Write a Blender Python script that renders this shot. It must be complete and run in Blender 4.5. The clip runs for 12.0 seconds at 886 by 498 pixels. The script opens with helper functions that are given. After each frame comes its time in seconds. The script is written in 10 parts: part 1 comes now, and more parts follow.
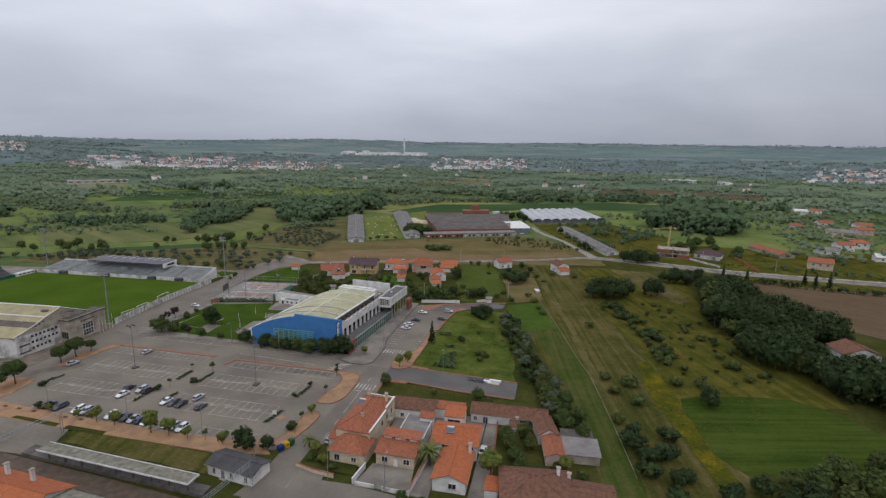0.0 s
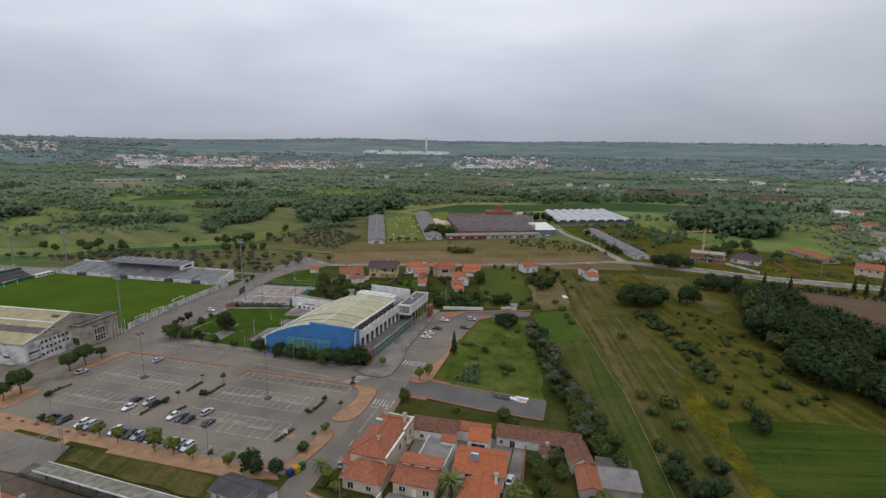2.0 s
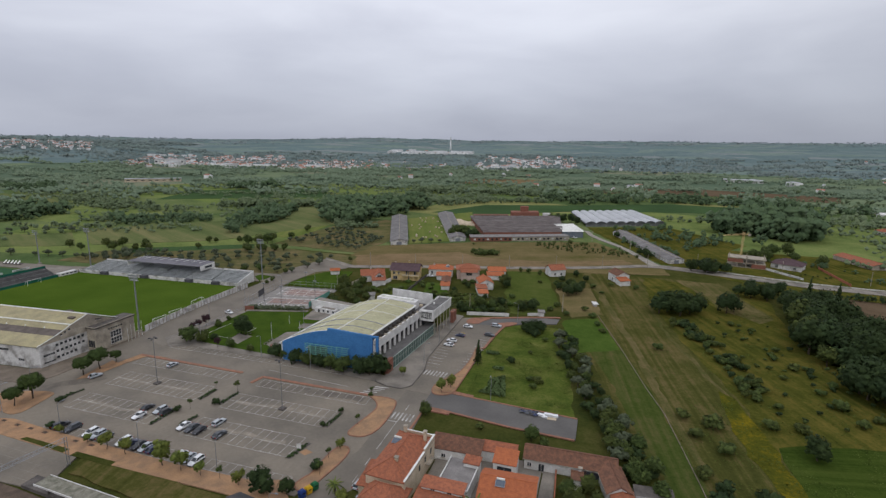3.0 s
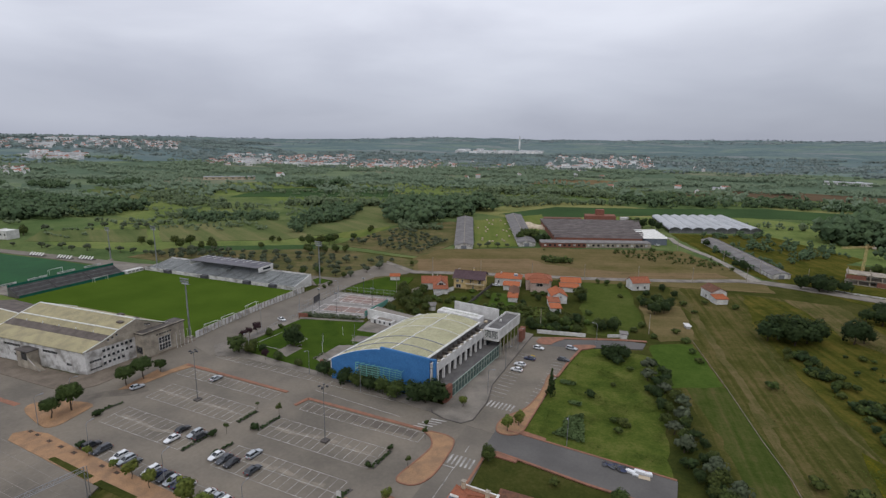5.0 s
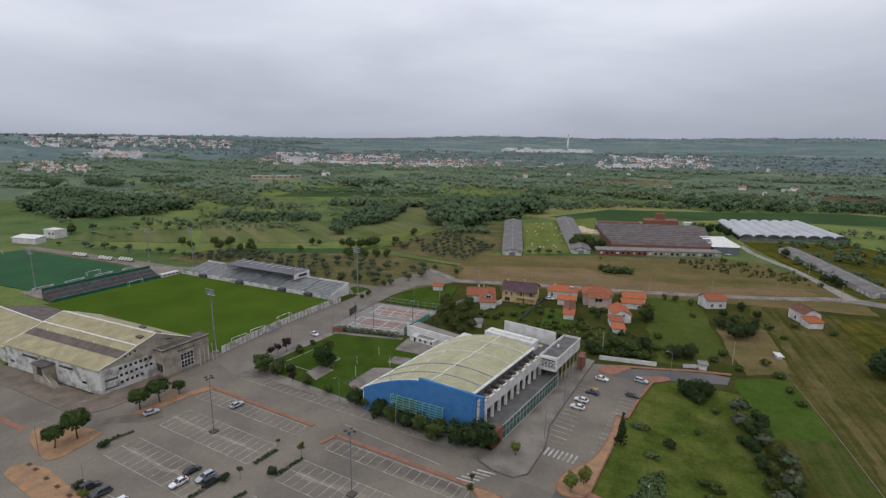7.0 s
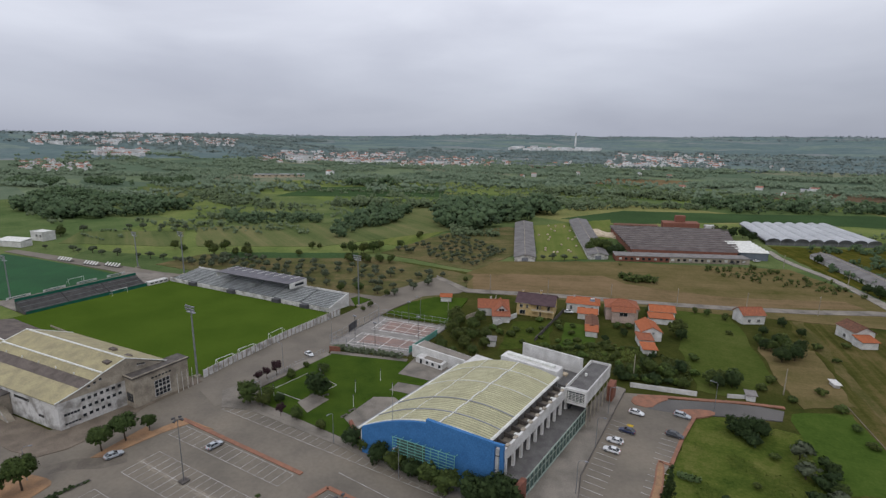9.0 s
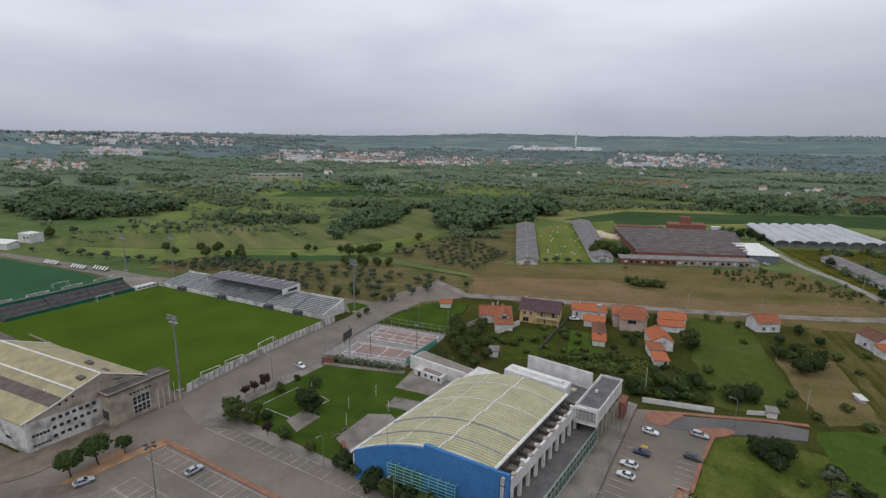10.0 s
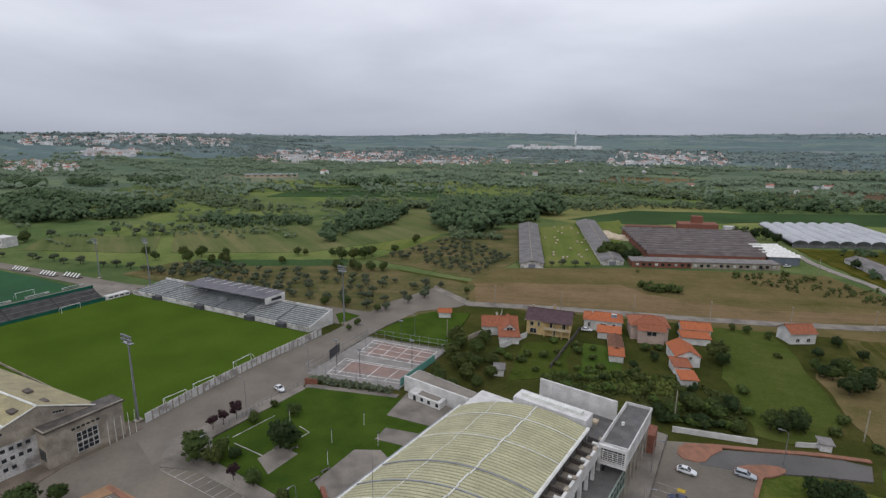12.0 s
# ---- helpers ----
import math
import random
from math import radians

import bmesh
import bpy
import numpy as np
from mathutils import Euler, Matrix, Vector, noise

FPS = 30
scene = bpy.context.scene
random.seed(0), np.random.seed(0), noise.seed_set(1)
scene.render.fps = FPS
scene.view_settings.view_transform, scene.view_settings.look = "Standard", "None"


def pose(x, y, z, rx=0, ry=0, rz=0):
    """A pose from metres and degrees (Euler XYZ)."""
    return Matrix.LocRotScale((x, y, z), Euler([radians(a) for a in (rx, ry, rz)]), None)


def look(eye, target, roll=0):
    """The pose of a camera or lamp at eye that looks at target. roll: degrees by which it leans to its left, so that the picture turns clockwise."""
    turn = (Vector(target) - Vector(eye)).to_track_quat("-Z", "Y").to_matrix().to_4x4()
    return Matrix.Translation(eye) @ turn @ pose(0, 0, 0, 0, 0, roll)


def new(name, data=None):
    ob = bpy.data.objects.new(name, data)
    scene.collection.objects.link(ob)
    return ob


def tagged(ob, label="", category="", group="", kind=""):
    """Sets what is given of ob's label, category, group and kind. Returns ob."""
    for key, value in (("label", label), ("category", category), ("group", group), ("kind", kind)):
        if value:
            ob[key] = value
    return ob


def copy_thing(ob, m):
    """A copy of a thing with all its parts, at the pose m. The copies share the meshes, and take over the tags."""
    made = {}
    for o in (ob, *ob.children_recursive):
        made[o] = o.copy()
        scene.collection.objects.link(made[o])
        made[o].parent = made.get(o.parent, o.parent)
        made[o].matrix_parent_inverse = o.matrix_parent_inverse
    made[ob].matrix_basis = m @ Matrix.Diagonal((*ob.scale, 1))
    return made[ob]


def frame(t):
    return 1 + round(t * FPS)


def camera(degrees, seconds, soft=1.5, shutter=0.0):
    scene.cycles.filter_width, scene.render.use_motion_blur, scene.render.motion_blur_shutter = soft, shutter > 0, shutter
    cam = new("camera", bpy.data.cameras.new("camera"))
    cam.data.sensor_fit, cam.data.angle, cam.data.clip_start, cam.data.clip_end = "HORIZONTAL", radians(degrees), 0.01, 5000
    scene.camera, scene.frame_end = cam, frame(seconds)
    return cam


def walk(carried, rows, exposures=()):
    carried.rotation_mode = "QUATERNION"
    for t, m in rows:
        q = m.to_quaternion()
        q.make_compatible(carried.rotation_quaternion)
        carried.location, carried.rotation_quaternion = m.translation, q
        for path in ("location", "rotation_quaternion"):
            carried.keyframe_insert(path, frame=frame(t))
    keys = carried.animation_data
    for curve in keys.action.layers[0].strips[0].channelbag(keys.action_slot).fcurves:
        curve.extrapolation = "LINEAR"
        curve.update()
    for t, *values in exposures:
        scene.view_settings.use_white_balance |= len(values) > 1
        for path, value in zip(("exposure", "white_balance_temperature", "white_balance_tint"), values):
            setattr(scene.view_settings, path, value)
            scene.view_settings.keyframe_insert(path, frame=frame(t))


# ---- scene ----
cam = camera(81.16, 12.0, soft=1.35)
# seconds, eye x, y, z, yaw (to the left), pitch, roll
ROWS = [
    (0.0, 0.00, 0.00, 79.50, 11.501, -11.653, 1.245),
    (0.5, -0.44, 1.78, 79.69, 11.480, -11.706, 1.212),
    (1.0, -1.08, 4.24, 79.86, 11.484, -11.759, 1.225),
    (1.5, -2.01, 7.59, 79.75, 12.236, -11.796, 1.133),
    (2.0, -3.16, 11.69, 79.54, 13.926, -11.816, 1.096),
    (2.5, -4.45, 16.34, 79.26, 15.195, -11.845, 1.065),
    (3.0, -5.91, 21.33, 78.93, 16.586, -11.897, 1.043),
    (5.0, -14.03, 43.51, 77.72, 23.987, -12.074, 0.914),
    (5.5, -16.68, 48.82, 77.69, 25.750, -12.137, 0.864),
    (6.0, -19.41, 54.05, 77.63, 27.333, -12.194, 0.834),
    (6.5, -22.41, 59.13, 77.55, 28.330, -12.255, 0.779),
    (7.0, -25.38, 64.23, 77.36, 28.972, -12.257, 0.757),
    (9.0, -37.56, 82.88, 77.00, 29.579, -12.471, 0.808),
    (9.5, -40.18, 87.43, 76.80, 29.552, -12.500, 0.810),
    (10.0, -42.72, 92.00, 76.60, 29.548, -12.511, 0.812),
    (10.5, -45.27, 96.63, 76.20, 29.529, -12.522, 0.773),
    (11.0, -47.88, 101.44, 75.37, 29.508, -12.519, 0.705),
    (11.5, -50.35, 105.95, 74.60, 29.481, -12.531, 0.662),
    (12.0, -52.62, 110.24, 73.76, 29.473, -12.509, 0.522),
]


def aimed(x, y, z, yaw, pitch, roll):
    a, b = radians(yaw), radians(pitch)
    ahead = Vector((-math.sin(a) * math.cos(b), math.cos(a) * math.cos(b), math.sin(b)))
    return look((x, y, z), Vector((x, y, z)) + 100 * ahead, roll)


walk(cam, [(t, aimed(*row)) for t, *row in ROWS], [(0, 0.0), (12, 0.0)])

# ---- overcast daylight ----
world = bpy.data.worlds.new("world")
scene.world = world
world.use_nodes = True
wn, wl = world.node_tree.nodes, world.node_tree.links
wn.clear()
sky = wn.new("ShaderNodeTexSky")
sky.sky_type, sky.sun_disc = "NISHITA", False
sky.sun_elevation, sky.sun_rotation = radians(48), radians(200)
coord = wn.new("ShaderNodeTexCoord")
squash = wn.new("ShaderNodeMapping")
squash.inputs["Scale"].default_value = (1.0, 1.0, 3.6)
wl.new(coord.outputs["Generated"], squash.inputs["Vector"])
cloud = wn.new("ShaderNodeTexNoise")
cloud.inputs["Scale"].default_value, cloud.inputs["Detail"].default_value, cloud.inputs["Roughness"].default_value = 2.3, 6.0, 0.48
cloud.inputs["Distortion"].default_value = 0.25
wl.new(squash.outputs["Vector"], cloud.inputs["Vector"])
tone = wn.new("ShaderNodeValToRGB")
tone.color_ramp.elements[0].position, tone.color_ramp.elements[0].color = 0.32, (0.5, 0.522, 0.612, 1)
tone.color_ramp.elements[1].position, tone.color_ramp.elements[1].color = 0.7, (0.66, 0.685, 0.775, 1)
wl.new(cloud.outputs["Fac"], tone.inputs["Fac"])
updown = wn.new("ShaderNodeSeparateXYZ")
wl.new(coord.outputs["Generated"], updown.inputs["Vector"])
lift = wn.new("ShaderNodeValToRGB")
lift.color_ramp.elements[0].position, lift.color_ramp.elements[0].color = 0.0, (0.72, 0.74, 0.78, 1)
lift.color_ramp.elements[1].position, lift.color_ramp.elements[1].color = 0.26, (1.42, 1.41, 1.38, 1)
lift.color_ramp.elements.new(1.0).color = (1.75, 1.73, 1.68, 1)
wl.new(updown.outputs["Z"], lift.inputs["Fac"])
east = wn.new("ShaderNodeMapRange")
east.inputs["From Min"].default_value, east.inputs["From Max"].default_value = -0.15, 0.65
east.inputs["To Min"].default_value, east.inputs["To Max"].default_value = 1.03, 0.74
wl.new(updown.outputs["X"], east.inputs["Value"])
dull = wn.new("ShaderNodeMix")
dull.data_type, dull.blend_type = "RGBA", "MULTIPLY"
dull.inputs["Factor"].default_value = 1.0
wl.new(lift.outputs["Color"], dull.inputs["A"])
wl.new(east.outputs["Result"], dull.inputs["B"])
grey = wn.new("ShaderNodeMix")
grey.data_type, grey.blend_type = "RGBA", "MULTIPLY"
grey.inputs["Factor"].default_value = 1.0
wl.new(tone.outputs["Color"], grey.inputs["A"])
wl.new(dull.outputs["Result"], grey.inputs["B"])
veil, clear = wn.new("ShaderNodeBackground"), wn.new("ShaderNodeBackground")
veil.inputs["Strength"].default_value = 1.0
clear.inputs["Strength"].default_value = 0.06
wl.new(grey.outputs["Result"], veil.inputs["Color"])
wl.new(sky.outputs["Color"], clear.inputs["Color"])
both = wn.new("ShaderNodeMixShader")
both.inputs["Fac"].default_value = 0.92
wl.new(clear.outputs["Background"], both.inputs[1])
wl.new(veil.outputs["Background"], both.inputs[2])
wout = wn.new("ShaderNodeOutputWorld")
wl.new(both.outputs["Shader"], wout.inputs["Surface"])

sun = new("sun", bpy.data.lights.new("sun", "SUN"))
sun.data.energy, sun.data.angle, sun.data.color = 0.6, radians(24), (1.0, 0.96, 0.9)
sun.matrix_world = look((0, 0, 200), (-60, 150, 0))


# ---- materials ----
def mat(name, col, col2=None, rough=0.85, scale=0.5, fine=8.0, bump=0.15, metal=0.0, spec=0.12, mixed=(0.35, 0.65), rand=0.0, third=None, glow=0.0, speck=0.21):
    """A surface with variation at two scales, world-sized. rand: brightness change from object to object."""
    m = bpy.data.materials.new(name)
    m.use_nodes = True
    n, l = m.node_tree.nodes, m.node_tree.links
    b = n["Principled BSDF"]
    col2 = col2 or tuple(0.72 * c for c in col)
    geo = n.new("ShaderNodeNewGeometry")
    big, small = n.new("ShaderNodeTexNoise"), n.new("ShaderNodeTexNoise")
    big.inputs["Scale"].default_value, big.inputs["Detail"].default_value = scale, 5
    small.inputs["Scale"].default_value, small.inputs["Detail"].default_value = fine, 3
    l.new(geo.outputs["Position"], big.inputs["Vector"])
    l.new(geo.outputs["Position"], small.inputs["Vector"])
    ramp = n.new("ShaderNodeValToRGB")
    e = ramp.color_ramp.elements
    e[0].position, e[0].color = mixed[0], (*col2, 1)
    e[1].position, e[1].color = mixed[1], (*col, 1)
    if third:
        k = e.new(0.5 * (mixed[0] + mixed[1]))
        k.color = (*third, 1)
    l.new(big.outputs["Fac"], ramp.inputs["Fac"])
    grain = n.new("ShaderNodeMapRange")
    grain.inputs["From Min"].default_value, grain.inputs["From Max"].default_value = 0.25, 0.75
    grain.inputs["To Min"].default_value, grain.inputs["To Max"].default_value = 1 - speck, 1 + speck
    l.new(small.outputs["Fac"], grain.inputs["Value"])
    mul = n.new("ShaderNodeMix")
    mul.data_type, mul.blend_type = "RGBA", "MULTIPLY"
    mul.inputs["Factor"].default_value = 1.0
    l.new(ramp.outputs["Color"], mul.inputs["A"])
    last = grain.outputs["Result"]
    if rand:
        info, span, prod = n.new("ShaderNodeObjectInfo"), n.new("ShaderNodeMapRange"), n.new("ShaderNodeMath")
        span.inputs["To Min"].default_value, span.inputs["To Max"].default_value = 1 - rand, 1 + rand
        prod.operation = "MULTIPLY"
        l.new(info.outputs["Random"], span.inputs["Value"])
        l.new(span.outputs["Result"], prod.inputs[0])
        l.new(last, prod.inputs[1])
        last = prod.outputs["Value"]
    l.new(last, mul.inputs["B"])
    l.new(mul.outputs["Result"], b.inputs["Base Color"])
    b.inputs["Roughness"].default_value, b.inputs["Metallic"].default_value = rough, metal
    b.inputs["Specular IOR Level"].default_value = spec
    if bump:
        bp = n.new("ShaderNodeBump")
        bp.inputs["Strength"].default_value, bp.inputs["Distance"].default_value = bump, 0.1
        l.new(small.outputs["Fac"], bp.inputs["Height"])
        l.new(bp.outputs["Normal"], b.inputs["Normal"])
    if glow:
        l.new(mul.outputs["Result"], b.inputs["Emission Color"])
        b.inputs["Emission Strength"].default_value = glow
    return m


ASPHALT = mat("asphalt", (0.21, 0.182, 0.145), (0.142, 0.126, 0.104), scale=0.055, fine=1.2, bump=0.03, speck=0.09, third=(0.178, 0.156, 0.127))
ROADGREY = mat("road_asphalt", (0.194, 0.171, 0.14), (0.148, 0.131, 0.109), scale=0.08, fine=1.5, bump=0.03, speck=0.07)
DARKROAD = mat("dark_asphalt", (0.132, 0.125, 0.118), (0.104, 0.099, 0.094), scale=0.1, fine=2, bump=0.03, speck=0.07)
PAVING = mat("stone_paving", (0.25, 0.224, 0.19), (0.14, 0.127, 0.11), scale=0.16, fine=4, bump=0.08, third=(0.205, 0.184, 0.157))
DIRT = mat("orange_earth", (0.37, 0.225, 0.128), (0.255, 0.165, 0.105), scale=0.35, fine=5, spec=0.0)
KERBRED = mat("red_brick_paving", (0.3, 0.145, 0.095), (0.22, 0.118, 0.082), scale=0.6, fine=6)
PAINT = mat("road_paint", (0.47, 0.455, 0.43), (0.235, 0.22, 0.2), scale=0.35, fine=9, bump=0)
LAWN = mat("mown_lawn", (0.056, 0.09, 0.014), (0.036, 0.065, 0.011), scale=0.12, fine=3, bump=0.2, spec=0.0)
PITCHGRASS = mat("pitch_grass", (0.066, 0.106, 0.015), (0.052, 0.088, 0.012), scale=0.05, fine=2.5, bump=0.15, spec=0.0)
CROPD = mat("dark_crop", (0.052, 0.09, 0.036), (0.04, 0.07, 0.03), scale=0.02, fine=0.7, bump=0.4, spec=0.0)
WHITEW = mat("white_plaster", (0.68, 0.67, 0.65), (0.5, 0.49, 0.47), scale=0.35, fine=5, bump=0.06)
OLDWHITE = mat("stained_white_plaster", (0.6, 0.59, 0.57), (0.3, 0.285, 0.265), scale=0.4, fine=3, bump=0.1, mixed=(0.36, 0.55))
CONCRETE = mat("weathered_concrete", (0.4, 0.355, 0.285), (0.24, 0.21, 0.17), scale=0.35, fine=4, bump=0.1)
DARKCON = mat("dark_weathered_concrete", (0.13, 0.115, 0.105), (0.075, 0.068, 0.063), scale=0.5, fine=4)
CREAM = mat("cream_plaster", (0.55, 0.46, 0.34), (0.43, 0.355, 0.26), scale=0.4, fine=4, bump=0.06)
YELLOWW = mat("yellow_plaster", (0.62, 0.47, 0.23), (0.5, 0.37, 0.18), scale=0.4, fine=4, bump=0.06)
PINKW = mat("pinkish_plaster", (0.5, 0.39, 0.33), (0.4, 0.31, 0.27), scale=0.4, fine=4, bump=0.06)
BLUE = mat("blue_painted_render", (0.058, 0.185, 0.41), (0.046, 0.155, 0.355), scale=0.4, fine=3, bump=0.04, rough=0.7)
BRICK = mat("red_brick", (0.26, 0.11, 0.075), (0.17, 0.078, 0.058), scale=1.5, fine=9)
TILE = mat("terracotta_tile", (0.34, 0.122, 0.066), (0.225, 0.088, 0.054), scale=1.4, fine=6, bump=0.5, rand=0.08)
TILEORANGE = mat("new_orange_tile", (0.41, 0.132, 0.058), (0.315, 0.104, 0.05), scale=1.2, fine=5, bump=0.5, rand=0.08)
TILEOLD = mat("old_brown_tile", (0.19, 0.094, 0.06), (0.115, 0.062, 0.044), scale=1.1, fine=5, bump=0.5, rand=0.1)
TILEPURPLE = mat("dark_purple_tile", (0.1, 0.065, 0.07), (0.075, 0.05, 0.055), scale=0.6, fine=5, bump=0.4)
FIBRE = mat("grey_fibre_cement", (0.24, 0.225, 0.215), (0.16, 0.15, 0.143), scale=0.25, fine=3, bump=0.2)
VAULTA = mat("pale_yellow_green_sheet", (0.475, 0.452, 0.29), (0.385, 0.366, 0.235), scale=0.25, fine=3, rough=0.5, rand=0.05)
VAULTJ = mat("yellowish_roof_joint", (0.27, 0.27, 0.16), (0.21, 0.21, 0.125), scale=0.3, fine=3, rough=0.6)
WEED = mat("pale_weeds", (0.088, 0.112, 0.027), (0.062, 0.084, 0.02), scale=0.3, fine=2, bump=0, spec=0.0, rough=1.0)
SEAM = mat("white_roof_seam", (0.74, 0.74, 0.7), (0.6, 0.6, 0.56), scale=0.6, fine=4, bump=0)
OLDROOF = mat("old_yellowish_sheet", (0.37, 0.325, 0.185), (0.27, 0.238, 0.145), scale=0.3, fine=3, rough=0.6)
OLDROOFD = mat("worn_dark_sheet", (0.15, 0.125, 0.11), (0.1, 0.085, 0.075), scale=0.4, fine=3)
DARKROOF = mat("bitumen_roof", (0.085, 0.083, 0.083), (0.058, 0.057, 0.058), scale=0.4, fine=4)
TERRACE = mat("grey_terrace", (0.15, 0.145, 0.14), (0.105, 0.1, 0.098), scale=0.4, fine=4)
GLASS = mat("window_glass", (0.03, 0.035, 0.04), (0.02, 0.024, 0.03), rough=0.08, spec=0.6, bump=0)
GREENGLASS = mat("greenish_glass", (0.1, 0.155, 0.14), (0.07, 0.115, 0.105), rough=0.15, spec=0.6, bump=0)
GREENFRAME = mat("green_steel", (0.16, 0.4, 0.33), (0.13, 0.33, 0.28), rough=0.5, bump=0)
STEEL = mat("galvanised_steel", (0.33, 0.34, 0.36), (0.26, 0.27, 0.29), rough=0.5, metal=0.6, bump=0)
DARKSTEEL = mat("dark_steel", (0.09, 0.09, 0.095), (0.06, 0.06, 0.065), rough=0.55, bump=0)
STAND = mat("stand_concrete", (0.225, 0.24, 0.238), (0.155, 0.165, 0.165), scale=0.3, fine=3)
SEATDARK = mat("dark_terrace_concrete", (0.125, 0.12, 0.116), (0.085, 0.082, 0.08), scale=0.4, fine=3)
GREENBOARD = mat("green_hoarding", (0.02, 0.13, 0.085), (0.016, 0.1, 0.07), scale=0.4, fine=4)
TURF = mat("artificial_turf", (0.022, 0.085, 0.03), (0.018, 0.068, 0.026), scale=0.06, fine=2)
COURT = mat("faded_court_paint", (0.28, 0.195, 0.165), (0.225, 0.165, 0.145), scale=0.25, fine=3)
COURTG = mat("grey_court", (0.27, 0.252, 0.232), (0.21, 0.197, 0.182), scale=0.25, fine=3)
BARK = mat("bark", (0.09, 0.068, 0.05), (0.055, 0.043, 0.033), scale=2, fine=9, bump=0.3)


def leaf_mat(name, dark, light, warm):
    """Foliage: each leaf spray has its own tone, each plant its own hue."""
    m = bpy.data.materials.new(name)
    m.use_nodes = True
    n, l = m.node_tree.nodes, m.node_tree.links
    b = n["Principled BSDF"]
    b.inputs["Roughness"].default_value, b.inputs["Specular IOR Level"].default_value = 0.75, 0.1
    geo, info = n.new("ShaderNodeNewGeometry"), n.new("ShaderNodeObjectInfo")
    ramp = n.new("ShaderNodeValToRGB")
    low, top = (tuple(d + (l2 - d) * f for d, l2 in zip(dark, light)) for f in (0.12, 0.72))
    ramp.color_ramp.elements[0].color, ramp.color_ramp.elements[1].color = (*low, 1), (*top, 1)
    l.new(geo.outputs["Random Per Island"], ramp.inputs["Fac"])
    hue = n.new("ShaderNodeMix")
    hue.data_type, hue.blend_type = "RGBA", "MULTIPLY"
    l.new(info.outputs["Random"], hue.inputs["Factor"])
    l.new(ramp.outputs["Color"], hue.inputs["A"])
    hue.inputs["B"].default_value = (*warm, 1)
    big = n.new("ShaderNodeTexNoise")
    big.inputs["Scale"].default_value, big.inputs["Detail"].default_value = 0.45, 3
    l.new(geo.outputs["Position"], big.inputs["Vector"])
    span = n.new("ShaderNodeMapRange")
    span.inputs["From Min"].default_value, span.inputs["From Max"].default_value = 0.3, 0.7
    span.inputs["To Min"].default_value, span.inputs["To Max"].default_value = 0.78, 1.22
    l.new(big.outputs["Fac"], span.inputs["Value"])
    mul = n.new("ShaderNodeMix")
    mul.data_type, mul.blend_type = "RGBA", "MULTIPLY"
    mul.inputs["Factor"].default_value = 1.0
    l.new(hue.outputs["Result"], mul.inputs["A"])
    l.new(span.outputs["Result"], mul.inputs["B"])
    l.new(mul.outputs["Result"], b.inputs["Base Color"])
    return m


LEAFD = leaf_mat("dark_leaves", (0.013, 0.025, 0.01), (0.046, 0.072, 0.026), (1.08, 1.0, 0.85))
LEAFM = leaf_mat("mid_leaves", (0.026, 0.043, 0.014), (0.09, 0.128, 0.034), (1.15, 0.95, 0.9))
LEAFL = leaf_mat("light_leaves", (0.06, 0.09, 0.022), (0.16, 0.2, 0.042), (1.1, 0.92, 0.9))
LEAFO = leaf_mat("olive_leaves", (0.04, 0.05, 0.03), (0.12, 0.135, 0.085), (0.92, 1.0, 0.9))
LEAFP = leaf_mat("purple_leaves", (0.028, 0.015, 0.018), (0.065, 0.034, 0.036), (0.9, 1.0, 1.0))
# far foliage: tones lifted so the distance haze sits in the colour
FARD = leaf_mat("haze_lifted_dark_leaves", (0.048, 0.08, 0.04), (0.09, 0.13, 0.06), (1.0, 1.0, 1.0))
FARM = leaf_mat("haze_lifted_mid_leaves", (0.082, 0.116, 0.06), (0.145, 0.182, 0.092), (1.0, 1.0, 1.0))
WHITEPLASTIC = mat("white_polytunnel", (0.5, 0.51, 0.52), (0.4, 0.41, 0.42), scale=0.1, fine=2, rough=0.45, bump=0, rand=0.12)
RUBBER = mat("rubber", (0.02, 0.02, 0.02), (0.015, 0.015, 0.015), bump=0)


